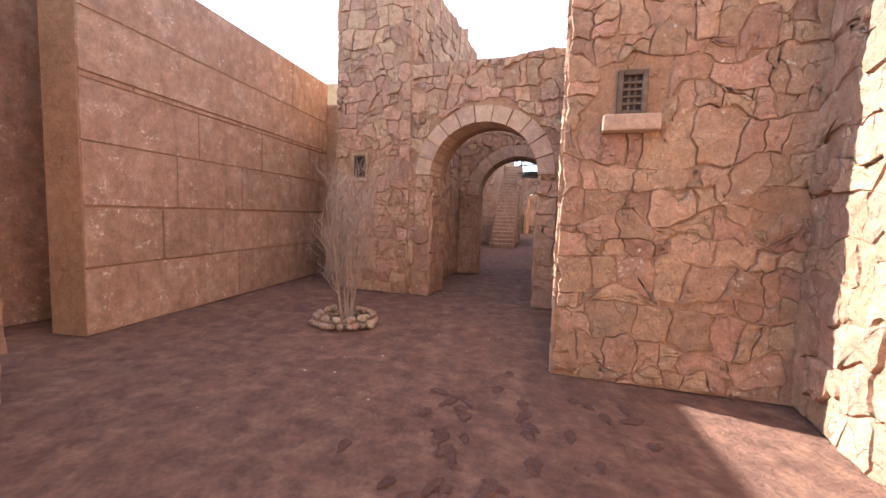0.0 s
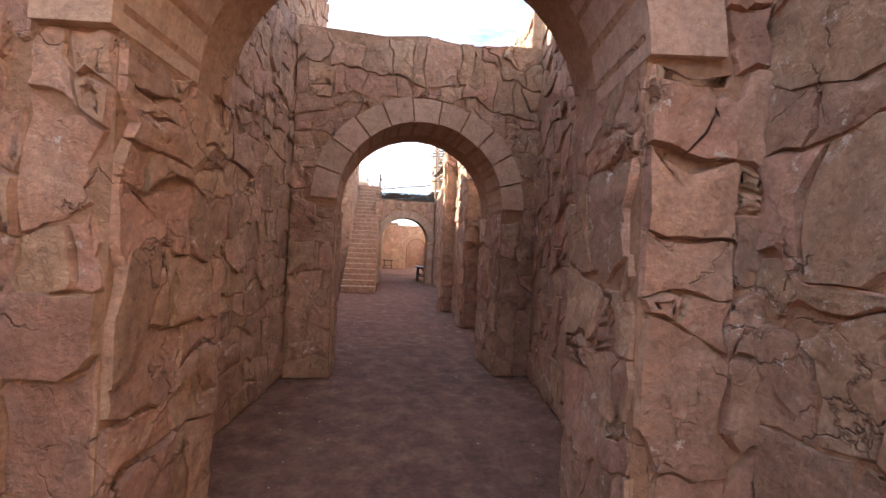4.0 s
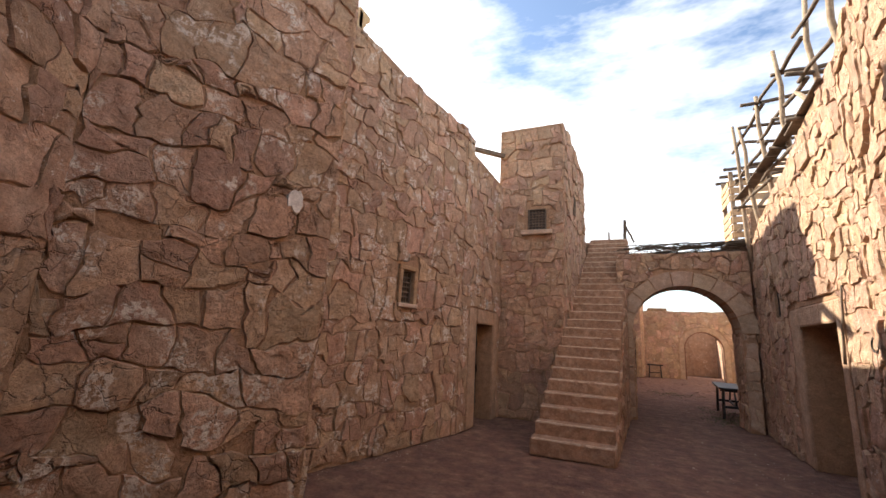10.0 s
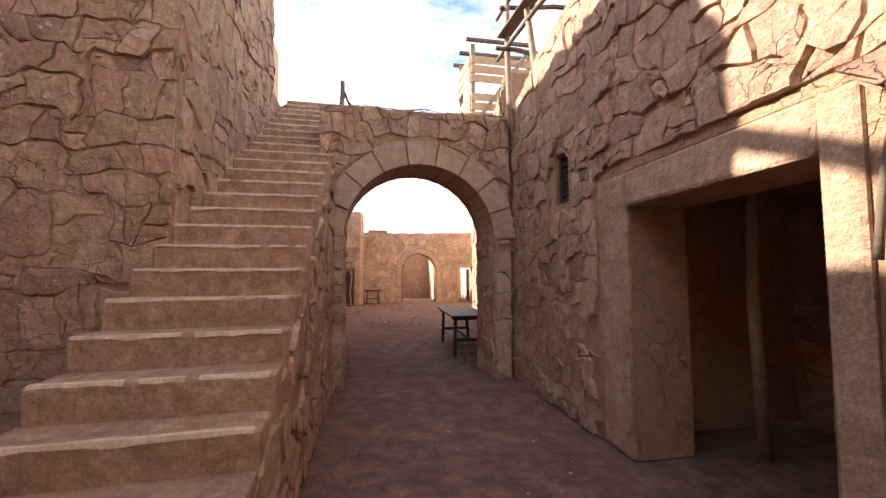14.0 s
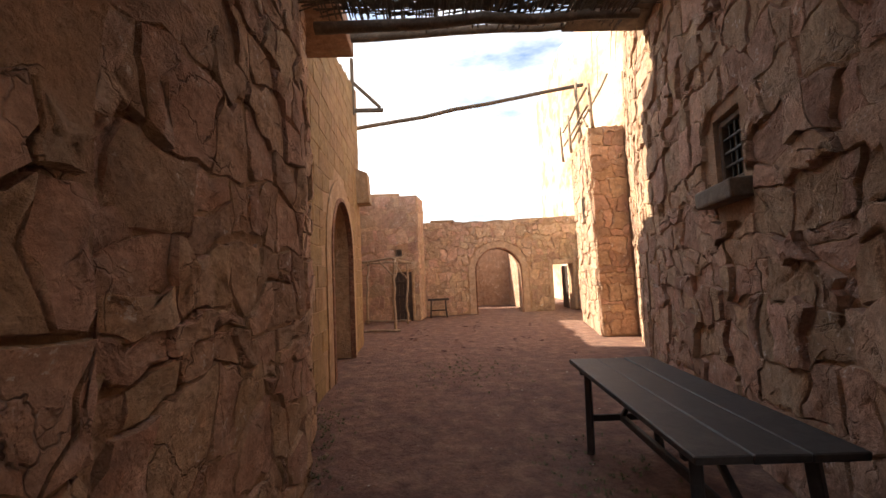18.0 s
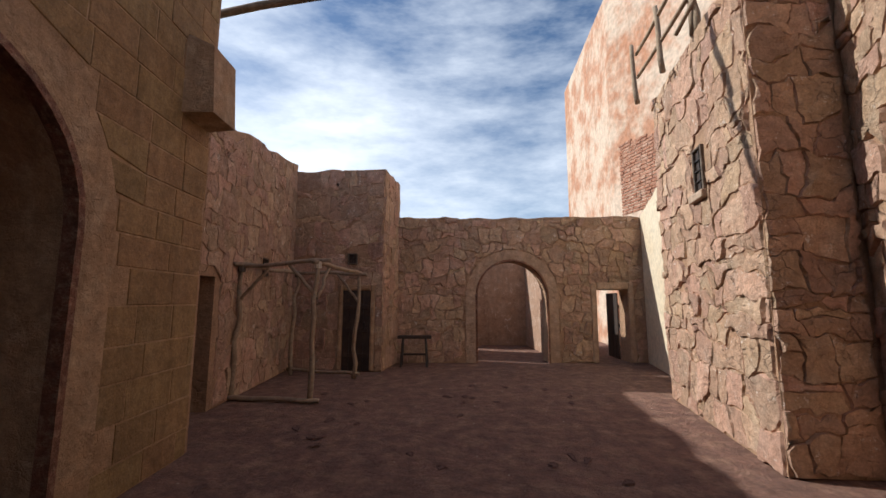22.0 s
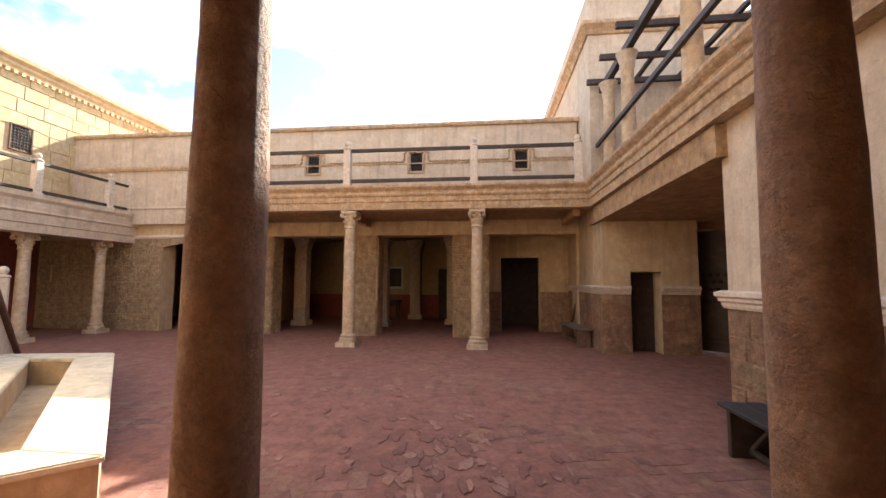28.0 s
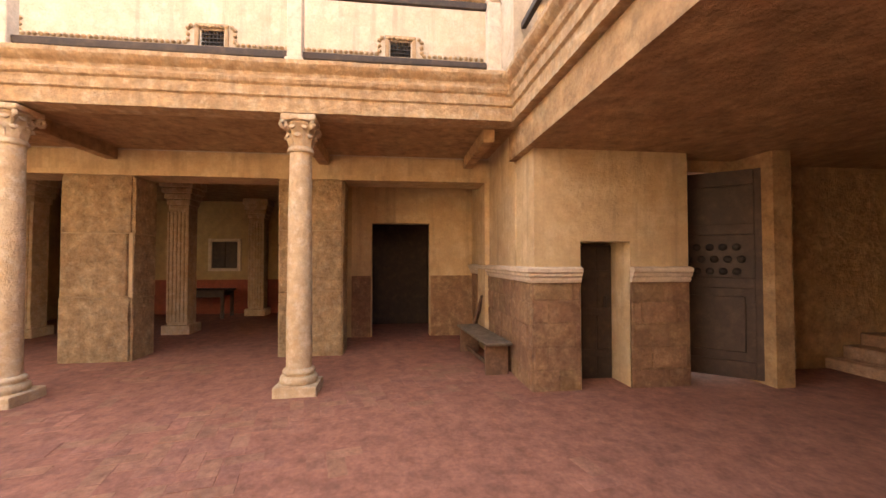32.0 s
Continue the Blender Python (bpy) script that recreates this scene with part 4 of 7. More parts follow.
lb = stone_mass("wall_square_block", [lbk[0], lbk[1], lbk[2], lbk[3]], 4.74, "square earth-coloured stone block with a dark doorway", (0, 1), 111, 0.5, m=M_STONE, holes={0: [(1.2, 2.1, 0, 1.95), (1.34, 1.72, 2.38, 2.76)]}, limit=160, high=(0.0, 0.006), joint=0.006)
f = Face((-4.05, 33.53), (-4.27, 38.87))
ln = top_line(4.15, 4.9, f.w, 0.06, 26)
w = wall_body("wall_square_west", f, ln, 0.5, [dict(u0=0.67, u1=1.57, z0=0, z1=1.93), dict(u0=3.4, u1=3.74, z0=2.05, z1=2.43)], M_MORTAR, "rough stone wall with a low doorway behind the pole frame")
stones(w, f, ln, M_STONE, 0.42, [(0.52, 1.72, 0, 2.08), (3.31, 3.83, 1.97, 2.52)], limit=200, seed=113, high=(0.0, 0.012), joint=0.007)
prism("wall_square_west_core", [(-8, 33.1), (-4.75, 33.1), (-4.75, 38.8), (-8, 38.8)], 0, 4.0, M_ROOM, "dark wall inside the doorway")

# ---- facade of the gatehouse and its passage ----
f = Face((-3.28, 27.5), (-3.42, 33.45))
fu = lambda y: (y - 27.5) / (33.45 - 27.5) * f.w
ln = top_line(5.2, 6.5, f.w, 0, 28)
o0, o1 = fu(29.72), fu(31.8)
fac = wall_body("wall_gatehouse", f, ln, 0.62, [dict(u0=o0, u1=o1, z1=3.1, spring=2.1)], M_TRIM, "tall facade of squared blocks with a round gateway")
oc = (o0 + o1) / 2
ashlar(fac, f, ln, M_BRICK, 0.3, 0.54, [(o0 - 0.38, o1 + 0.38, 0, 2.15)], [(oc, 2.1, 1.42)], seed=121, high=0.007, joint=0.007, limit=290, wob=0.003)
prism("wall_gatehouse_corner", [(-6.0, 33.46), (-3.44, 33.46), (-3.44, 33.52), (-6.0, 33.52)], 0, 6.4, M_MORTAR, "end wall of the gatehouse")

# ---- gate passage ----
prism("wall_gate_south", [(-6.2, 28.7), (-4.0, 28.7), (-4.0, 29.3), (-6.2, 29.3)], 0, 3.22, M_YARD, "plastered wall of the gate passage")
prism("wall_gate_north", [(-6.2, 32.15), (-4.0, 32.15), (-4.0, 32.75), (-6.2, 32.75)], 0, 3.22, M_YARD, "plastered wall of the gate passage")
prism("ceiling_gate", [(-6.2, 28.7), (-3.98, 28.7), (-3.98, 32.75), (-6.2, 32.75)], 3.2, 3.4, M_DARK_SOFFIT, "stained plaster ceiling of the gate passage, darkened for its shade", category="ceiling")
f = Face((-6.05, 28.7), (-6.05, 33.6))
iw = wall_body("wall_gate_inner", f, top_line(3.55, 3.55, f.w, 0, 1), 0.45, [dict(u0=1.08, u1=3.27, z1=3.03, spring=1.98)], M_TRIM, "plastered inner wall with a round doorway")
prism("wall_gate_upper", [(-6.5, 28.3), (-4.05, 28.3), (-4.05, 33.3), (-6.5, 33.3)], 3.56, 4.85, M_YARD, "roof mass over the gate passage")
# unseen mass, added only to cast shade on the corridor's east wall
prism("wall_gate_tower", [(-6.5, 25.6), (-4.8, 25.6), (-4.8, 31.0), (-6.5, 31.0)], 4.86, 8.6, M_YARD, "unseen block added to shade the corridor's east wall")

# ---- courtyard ----
f = Face((-6.5, 33.62), (-6.5, 20.0))
prism("wall_court_east_south", [(-7.28, 20.0), (-6.0, 20.0), (-6.0, 27.8), (-7.28, 27.8)], 0, 4.8, M_WHITE, "sunlit plastered corner of the courtyard")
prism("wall_anta", [(-8.4, 27.8), (-6.0, 27.8), (-6.0, 28.35), (-8.4, 28.35)], 0, 3.56, M_YARD, "plastered end wall of the portico")
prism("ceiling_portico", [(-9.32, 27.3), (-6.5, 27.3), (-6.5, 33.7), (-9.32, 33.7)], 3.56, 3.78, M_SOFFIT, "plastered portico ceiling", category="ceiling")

# back building: lower wall with piers, upper wall, gallery
f = Face((-19.2, 23.4), (-19.2, 33.4))
bu = lambda y: y - 23.4
ln = top_line(3.3, 3.3, f.w, 0, 1)
bw = wall_body("wall_court_west_lintel", f, ln, 0.6, [dict(u0=bu(24.5), u1=bu(26.7), z0=0, z1=2.9), dict(u0=bu(27.7), u1=bu(29.9), z0=0, z1=2.9), dict(u0=bu(30.9), u1=bu(33.3), z0=0, z1=2.9)], M_YARD, "courtyard wall of rough piers and wide openings")
f = Face((-19.25, 16.0), (-19.25, 33.4))
ln = top_line(6.1, 6.1, f.w, 0, 1)
uw = wall_body("wall_court_west_upper", Face((-19.25, 16.0), (-19.25, 33.4)), ln, 0.4, [dict(u0=y - 16.0 - 0.2, u1=y - 16.0 + 0.2, z0=4.78, z1=5.35) for y in (22.65, 25.65, 28.8, 31.85)], M_YARD_PALE, "pale upper wall with small latticed windows", base=3.32)
wl_ = Face((-19.75, 16.0), (-19.25, 23.4))
lw = wall_body("wall_court_west_side", wl_, top_line(3.4, 3.4, wl_.w, 0, 1), 0.5, [dict(u0=4.75, u1=6.6, z0=0, z1=2.75)], M_YARD, "plastered wall with a doorway")
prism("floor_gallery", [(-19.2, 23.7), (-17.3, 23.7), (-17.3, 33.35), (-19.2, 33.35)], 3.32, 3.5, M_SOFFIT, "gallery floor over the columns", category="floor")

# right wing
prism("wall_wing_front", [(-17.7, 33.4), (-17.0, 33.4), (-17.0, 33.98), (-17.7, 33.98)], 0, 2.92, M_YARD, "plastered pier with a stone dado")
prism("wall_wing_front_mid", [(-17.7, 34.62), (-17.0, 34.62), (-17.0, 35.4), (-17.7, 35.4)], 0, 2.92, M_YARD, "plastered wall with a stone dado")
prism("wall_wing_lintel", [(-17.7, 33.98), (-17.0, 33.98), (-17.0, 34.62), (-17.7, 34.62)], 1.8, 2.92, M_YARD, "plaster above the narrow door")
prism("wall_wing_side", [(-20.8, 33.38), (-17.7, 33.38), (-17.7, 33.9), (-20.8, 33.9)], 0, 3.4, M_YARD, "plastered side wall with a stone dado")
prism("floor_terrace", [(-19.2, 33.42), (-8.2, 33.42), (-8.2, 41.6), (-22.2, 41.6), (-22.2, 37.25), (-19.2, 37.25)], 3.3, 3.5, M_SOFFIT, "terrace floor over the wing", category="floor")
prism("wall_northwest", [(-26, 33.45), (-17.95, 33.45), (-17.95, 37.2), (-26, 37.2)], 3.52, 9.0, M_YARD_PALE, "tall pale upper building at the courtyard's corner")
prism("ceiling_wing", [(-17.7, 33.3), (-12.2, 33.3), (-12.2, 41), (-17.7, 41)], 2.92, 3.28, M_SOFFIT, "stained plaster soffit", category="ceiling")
prism("wall_wing_east", [(-12.32, 33.42), (-8.2, 33.42), (-8.2, 34.2), (-12.32, 34.2)], 0, 3.3, M_YARD_PALE, "plastered wall above a worn stone dado")
prism("wall_wing_east_return", [(-12.32, 34.2), (-11.7, 34.2), (-11.7, 41), (-12.32, 41)], 0, 2.95, M_YARD, "plastered return wall")
prism("wall_wing_terrace", [(-17.9, 36.2), (-8.2, 36.2), (-8.2, 36.8), (-17.9, 36.8)], 3.3, 6.9, M_PINK, "pinkish upper wall of the terrace")
prism("wall_wing_back", [(-22, 41), (-11.7, 41), (-11.7, 41.5), (-22, 41.5)], 0, 3.4, M_ROOM, "back wall of the covered entrance")
# left wing
prism("wall_court_south", [(-26, 17.0), (-7.3, 17.0), (-7.3, 17.6), (-26, 17.6)], 3.4, 7.8, M_YARD, "block wall of the courtyard, lit above")
# rooms behind
prism("wall_room_back", [(-25.5, 16), (-25, 16), (-25, 34), (-25.5, 34)], 0, 3.3, M_ROOM, "back wall of the dim rooms")
prism("ceiling_rooms", [(-25.5, 16), (-19.6, 16), (-19.6, 41), (-25.5, 41)], 3.32, 3.5, M_SOFFIT, "ceiling of the dim rooms", category="ceiling")
f = Face((-20.75, 30.9), (-20.75, 33.4))
wall_body("wall_room_door", f, top_line(3.3, 3.3, f.w, 0, 1), 0.3, [dict(u0=0.4, u1=1.58, z0=0, z1=2.33)], M_YARD, "plastered wall with a dark doorway")

# ---- windows and doors ----
def window_unit(n, face, u0, u1, z0, z1, depth, label, frame_m, bars_m, frame_w=0.05, nu=3, nz=4, sill=None, surround=None, back=True):
    """A small window in a wall: frame, crossed bars, a stone sill and, where given, a surround that stands proud."""
    w = thing("window_%d" % n, label, "window", face.at((u0 + u1) / 2, z0, 0), kind="structure")
    inv = w.matrix_world.inverted()

    def fb(nm, lo, hi, m, bev=0.008, jit=0.003):
        return box(nm, lo, hi, m, w, bev, "", inv @ place(face), jit)

    d = -depth
    if frame_m:
        fb("window_frame", (u0, d - 0.03, z0), (u0 + frame_w, d + 0.04, z1), frame_m)
        fb("window_frame", (u1 - frame_w, d - 0.03, z0), (u1, d + 0.04, z1), frame_m)
        fb("window_frame", (u0 + frame_w, d - 0.03, z1 - frame_w), (u1 - frame_w, d + 0.04, z1), frame_m)
        fb("window_frame", (u0 + frame_w, d - 0.03, z0), (u1 - frame_w, d + 0.04, z0 + frame_w), frame_m)
    a0, a1, b0, b1 = u0 + frame_w, u1 - frame_w, z0 + frame_w, z1 - frame_w
    for k in range(nu):
        u = a0 + (a1 - a0) * (k + 1) / (nu + 1)
        fb("bar", (u - 0.011, d - 0.012, b0), (u + 0.011, d + 0.012, b1), bars_m, 0.004, 0.002)
    for k in range(nz):
        z = b0 + (b1 - b0) * (k + 1) / (nz + 1)
        fb("crossbar", (a0, d + 0.003, z - 0.011), (a1, d + 0.024, z + 0.011), bars_m, 0.004, 0.002)
    if sill:
        over, hh, out = sill
        fb("window_sill", (u0 - over, -0.05, z0 - hh), (u1 + over, out, z0), M_VOUSS, 0.015, 0.006)
    if surround:
        sw, out = surround
        fb("surround", (u0 - sw, -0.03, z0), (u0, out, z1), M_TRIM, 0.012, 0.005)
        fb("surround", (u1, -0.03, z0), (u1 + sw, out, z1), M_TRIM, 0.012, 0.005)
        fb("surround", (u0 - sw, -0.03, z1), (u1 + sw, out, z1 + sw), M_TRIM, 0.012, 0.005)
        if not sill:
            fb("surround", (u0 - sw, -0.03, z0 - sw), (u1 + sw, out, z0), M_TRIM, 0.012, 0.005)
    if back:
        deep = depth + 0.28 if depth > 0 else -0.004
        # dark sheet stands in for the shade behind the bars
        fb("dark_recess", (u0 + 0.004, -deep - 0.04, z0 + 0.004), (u1 - 0.004, -deep, z1 - 0.004), M_DARKWOOD_SHADE, 0, 0)
    return w


def door_trim(parent, face, u0, u1, z1, wl, wr, wt, m, proud=0.055, foot=0.0):
    """Plaster round a doorway, two uprights and a lintel."""
    for lo, hi in (((u0 - wl, -0.02, foot), (u0, proud, z1 + wt)), ((u1, -0.02, foot), (u1 + wr, proud, z1 + wt)), ((u0, -0.02, z1), (u1, proud, z1 + wt))):
        fbox("door_trim", face, lo, hi, m, parent, 0.035, "", 0.014)


def plank_door(n, face, u0, u1, z1, d, label, m, planks=4, swing=0.0):
    w = thing("door_%d" % n, label, "door", face.at(u0, 0, d), kind="structure")
    inv = w.matrix_world.inverted() @ place(face)
    pw = (u1 - u0) / planks
    for k in range(planks):
        box("plank", (u0 + k * pw + 0.003, d - 0.02, 0.01), (u0 + (k + 1) * pw - 0.003, d + 0.015, z1 - 0.01), m, w, 0.006, "", inv, 0.003)
    for z in (0.35, z1 - 0.4, z1 * 0.5):
        box("ledge", (u0 + 0.03, d + 0.015, z - 0.05), (u1 - 0.03, d + 0.045, z + 0.05), m, w, 0.006, "", inv, 0.003)
    box("door_handle", (u1 - 0.14, d + 0.045, 0.95), (u1 - 0.1, d + 0.08, 1.1), M_IRON, w, 0.008, "dark iron handle", inv)
    return w


def backing(name, face, u0, u1, z0, z1, deep, m=None, label="dark plastered wall inside an opening"):
    """Walls, floor and roof of the dim space behind an opening."""
    m = m or M_ROOM
    bm = bmesh.new()
    pl = place(face)
    for lo, hi in (((u0 - 0.3, -deep - 0.2, z0), (u1 + 0.3, -deep, z1 + 0.3)), ((u0 - 0.5, -deep, z0), (u0 - 0.3, -0.1, z1 + 0.3)), ((u1 + 0.3, -deep, z0), (u1 + 0.5, -0.1, z1 + 0.3)), ((u0 - 0.5, -deep - 0.2, z1 + 0.3), (u1 + 0.5, -0.1, z1 + 0.5))):
        add_box(bm, lo, hi, 0, pl)
    return tagged(part(name, bm, m), label, "wall", kind="structure")


# ---- the first yard ----
fy = Face(blk[0], blk[1])
window_unit(1, fy, 0.46, 0.72, 2.57, 2.99, -0.006, "small wooden window grille high in a stone block", M_WOOD, M_WOOD, 0.05, 2, 4, (0.12, 0.15, 0.14), None)
ft = Face(tw[0], tw[1])
window_unit(2, ft, 0.42, 0.68, 2.28, 2.72, -0.01, "small barred window with a stone frame in the tower", M_WOOD, M_IRON, 0.03, 2, 3, (0.06, 0.08, 0.1), (0.055, 0.05), True)


def shrub():
    r = random.Random(5)
    s = thing("bare_shrub", "bare grey-brown shrub of many thin stems inside a ring of stones", "shrub", (-4.97, 3.2, 0))

    def twig(bm, p, d, length, rad, depth):
        n = 4
        pts = [p]
        for i in range(n):
            d = (d + Vector((r.uniform(-0.17, 0.17), r.uniform(-0.17, 0.17), r.uniform(-0.04, 0.13)))).normalized()
            pts.append(pts[-1] + d * length / n)
        tube(bm, pts, [max(0.002, rad * (1 - 0.5 * i / n)) for i in range(n + 1)], 4 if depth < 2 else 3, cap=False)
        if depth >= 3:
            return
        for k in range(r.choice((3, 4, 5))):
            i = r.randint(1, n)
            side = Vector((r.uniform(-1, 1), r.uniform(-1, 1), r.uniform(-0.15, 0.6))).normalized()
            twig(bm, pts[i], (d + side * 0.8).normalized(), length * r.uniform(0.5, 0.75), rad * 0.62, depth + 1)

    # five bare lower stems that break into a cloud of twigs from knee height up
    for k, (lean, h) in enumerate(((0.03, 1.75), (0.06, 1.65), (0.11, 1.45), (0.18, 1.2), (0.08, 1.55), (0.14, 1.35))):
        a = 1.05 * k + r.uniform(-0.3, 0.3)
        bm = bmesh.new()
        p = Vector((0.07 * math.cos(a), 0.07 * math.sin(a), -0.02))
        d = Vector((math.cos(a) * lean, math.sin(a) * lean, 1)).normalized()
        pts = [p]
        for i in range(7):
            d = (d + Vector((r.uniform(-0.07, 0.07), r.uniform(-0.07, 0.07), 0.03))).normalized()
            pts.append(pts[-1] + d * h / 7)
        tube(bm, pts, [0.016 - 0.0013 * i for i in range(8)], 6, cap=False)
        for i in (2, 2, 3, 3, 3, 4, 4, 4, 5, 5, 5, 6, 6, 6, 7, 7):
            side = Vector((r.uniform(-1, 1), r.uniform(-1, 1), r.uniform(0.3, 1.0))).normalized()
            twig(bm, pts[i], (d * 1.2 + side).normalized(), r.uniform(0.34, 0.54), 0.0055, 1)
        part("stem", bm, M_TWIG, s)
    return s


def lump(bm, at, size, r, flat=0.7):
    q = bmesh.ops.create_icosphere(bm, subdivisions=2, radius=1.0)
    rot = Euler((r.uniform(-0.4, 0.4), r.uniform(-0.4, 0.4), r.uniform(0, 6.3))).to_matrix()
    k = r.uniform(0, 50)
    for v in q["verts"]:
        f = 1 + 0.35 * noise.noise(v.co * 1.3 + Vector((k, 0, 0)))
        v.co = rot @ Vector((v.co.x * size * f, v.co.y * size * 0.75 * f, v.co.z * size * flat * f)) + Vector(at)


shrub()
ring = thing("stone_ring", "ring of rough pale stones round the bare shrub", "stones", (-4.98, 3.17, 0))
rr_ = random.Random(3)
for row, (cnt, rad_, zz_) in enumerate(((24, 0.38, 0.05), (15, 0.35, 0.14))):
    for k in range(cnt):
        a = 2 * math.pi * (k + row * 0.5) / cnt + rr_.uniform(-0.06, 0.06)
        bm = bmesh.new()
        lump(bm, (rad_ * 1.08 * math.cos(a) + rr_.uniform(-0.03, 0.03), rad_ * math.sin(a) + rr_.uniform(-0.03, 0.03), zz_), rr_.uniform(0.055, 0.085), rr_)
        part("stone", bm, M_PEBBLE, ring)
bm = bmesh.new()
for k in range(90):
    a, q = rr_.uniform(0, 6.28), 0.31 * math.sqrt(rr_.random())
    lump(bm, (q * math.cos(a), q * math.sin(a), 0.03), rr_.uniform(0.012, 0.03), rr_)
tagged(part("gravel", bm, M_PEBBLE, ring), kind="stuff")


def chips(name, spots, count, seed, label):
    """Flakes of pale plaster strewn on the earth."""
    r = random.Random(seed)
    vs, fs = [], []
    for k in range(count):
        x0, y0, x1, y1, w = spots[r.randrange(len(spots))]
        t = r.random()
        x, y = x0 + (x1 - x0) * t + r.gauss(0, w), y0 + (y1 - y0) * t + r.gauss(0, w)
        s, a, z = r.uniform(0.004, 0.013) * (2.2 if r.random() < 0.06 else 1), r.uniform(0, 6.28), 0.022 * noise.noise((x * 0.9, y * 0.9, 3.1)) + 0.01 * noise.noise((x * 2.3, y * 2.3, 7.7)) - 0.008
        b = len(vs)
        for i in range(5):
            q = s * r.uniform(0.6, 1.2)
            vs.append((x + q * math.cos(a + i * 1.257), y + q * math.sin(a + i * 1.257), z + r.uniform(-0.002, 0.002)))
        vs.append((x, y, z + s * 0.5))
        fs += [(b + i, b + (i + 1) % 5, b + 5) for i in range(5)]
    return tagged(mesh(name, vs, fs, M_MOULD), label, "debris", kind="stuff")


chips("plaster_chips", [(-3.9, 4.6, -3.6, 12, 0.25), (-2.2, 5.2, -1.5, 14, 0.25), (-3, 9, -1.6, 22, 0.6), (-1.3, 16, -0.7, 22, 0.3), (-6, 16, -5.6, 19, 0.2), (-2.6, 17, -1, 26, 0.5), (-3, 26, 1.5, 30, 0.9), (-3, 30, 3, 40, 1.2), (-5, 1, -2, 4, 0.8)], 900, 9, "small flakes of pale plaster strewn on the earth")
chips("court_chips", [(-8, 29, -6.2, 32, 0.6), (-16, 26, -10, 33, 1.5), (-17, 33, -15.5, 38, 0.5)], 220, 19, "small pale flakes strewn on the courtyard floor")

# timber staging on the wall beyond the pier
stg = thing("timber_staging", "weathered plank staging on the wall top beyond the pier", "scaffold", (-8.40, 1.82, 4.0))
for k in range(4):
    beam("plank", (-0.5 + 0.3 * k, -0.75, 0.62 + 0.05 * (k % 2)), (-0.45 + 0.3 * k, 0.8, 0.66), 0.2, 0.04, M_WOOD, stg)
for y in (-0.55, 0.1, 0.65):
    beam("ledger", (-0.7, y, 0.56), (0.75, y + 0.04, 0.56), 0.07, 0.09, M_WOOD, stg)
for x, y in ((-0.6, -0.55), (0.62, -0.55), (0.62, 0.65)):
    pole("post", (x, y, -0.1), (x + 0.03, y, 1.5), 0.045, 0.04, M_POLE, stg)
pole("rail", (-0.7, -0.55, 1.2), (0.75, -0.5, 1.25), 0.035, 0.03, M_POLE, stg)


# footprints in the damp earth
def footprints():
    r = random.Random(17)
    vs, fs = [], []
    for k in range(120):
        t = r.random()
        x, y = -3.3 + 1.5 * t + r.gauss(0, 0.4), -1.0 + 2.6 * r.random() + r.gauss(0, 0.2)
        if k > 84:
            x, y = r.uniform(-3, 1.5), r.uniform(31, 37)
        a = r.gauss(1.5, 0.5)
        L, W = r.uniform(0.045, 0.1), r.uniform(0.025, 0.045)
        zb = 0.022 * noise.noise((x * 0.9, y * 0.9, 3.1)) + 0.01 * noise.noise((x * 2.3, y * 2.3, 7.7)) - 0.008
        b, n = len(vs), 14
        for ring_, lift in ((1.25, -0.006), (1.0, 0.006), (0.7, -0.001)):
            for i in range(n):
                th = 2 * math.pi * i / n
                q = ring_ * (1 + 0.45 * noise.noise((math.cos(th) * 2.4, math.sin(th) * 2.4, k * 3.0)))
                u, v = L * q * math.cos(th), W * q * math.sin(th) * (1.2 if math.cos(th) > 0 else 0.85)
                vs.append((x + u * math.cos(a) - v * math.sin(a), y + u * math.sin(a) + v * math.cos(a), zb + lift + 0.012 + r.uniform(-0.002, 0.002)))
        fs += [(b + j * n + i, b + j * n + (i + 1) % n, b + (j + 1) * n + (i + 1) % n, b + (j + 1) * n + i) for j in range(2) for i in range(n)]
        fs.append(tuple(b + 2 * n + i for i in range(n)))
    return tagged(mesh("footprints", vs, fs, M_DAMP), "footprints pressed into the damp red earth", "footprints", kind="stuff")


footprints()

# ---- the street ----
fw1 = Face((-6.3, 15.85), (-5.55, 19.1))
window_unit(3, fw1, 1.68, 1.96, 2.12, 2.64, 0.06, "latticed window in a pale stone frame on the street wall", M_WOOD, M_WOOD, 0.03, 3, 5, (0.08, 0.06, 0.08), (0.07, 0.055))
fd1 = Face((-5.55, 19.1), (-5.42, 21.25))
door_trim(wd1, fd1, 0.78, 1.7, 1.94, 0.36, 0.3, 0.3, M_TRIM_STREET, 0.03)
plank_door(1, fd1, 0.78, 1.7, 1.94, -0.36, "dark closed plank door in a plastered street doorway", M_DARKWOOD_SHADE, 5)
ft2 = Face(tw2[0], tw2[1])
window_unit(4, ft2, 0.71, 1.14, 4.16, 4.68, -0.005, "barred window with a stone sill high on the tower", M_WOOD, M_WOOD, 0.035, 4, 6, (0.14, 0.1, 0.13), None)
ft2e = Face(tw2[1], tw2[2])
window_unit(5, ft2e, 1.3, 1.54, 4.9, 5.4, -0.005, "narrow slit window in the side of the tower", M_WOOD, M_IRON, 0.03, 1, 3, None, None)
fe1 = Face((-0.72, 12.25), (-0.95, 9.75))
window_unit(6, fe1, 1.07, 1.58, 2.77, 3.48, 0.12, "deep window with a wooden frame and sill in the stone wall", M_WOOD, M_WOOD, 0.06, 2, 3, (0.1, 0.12, 0.12), None)
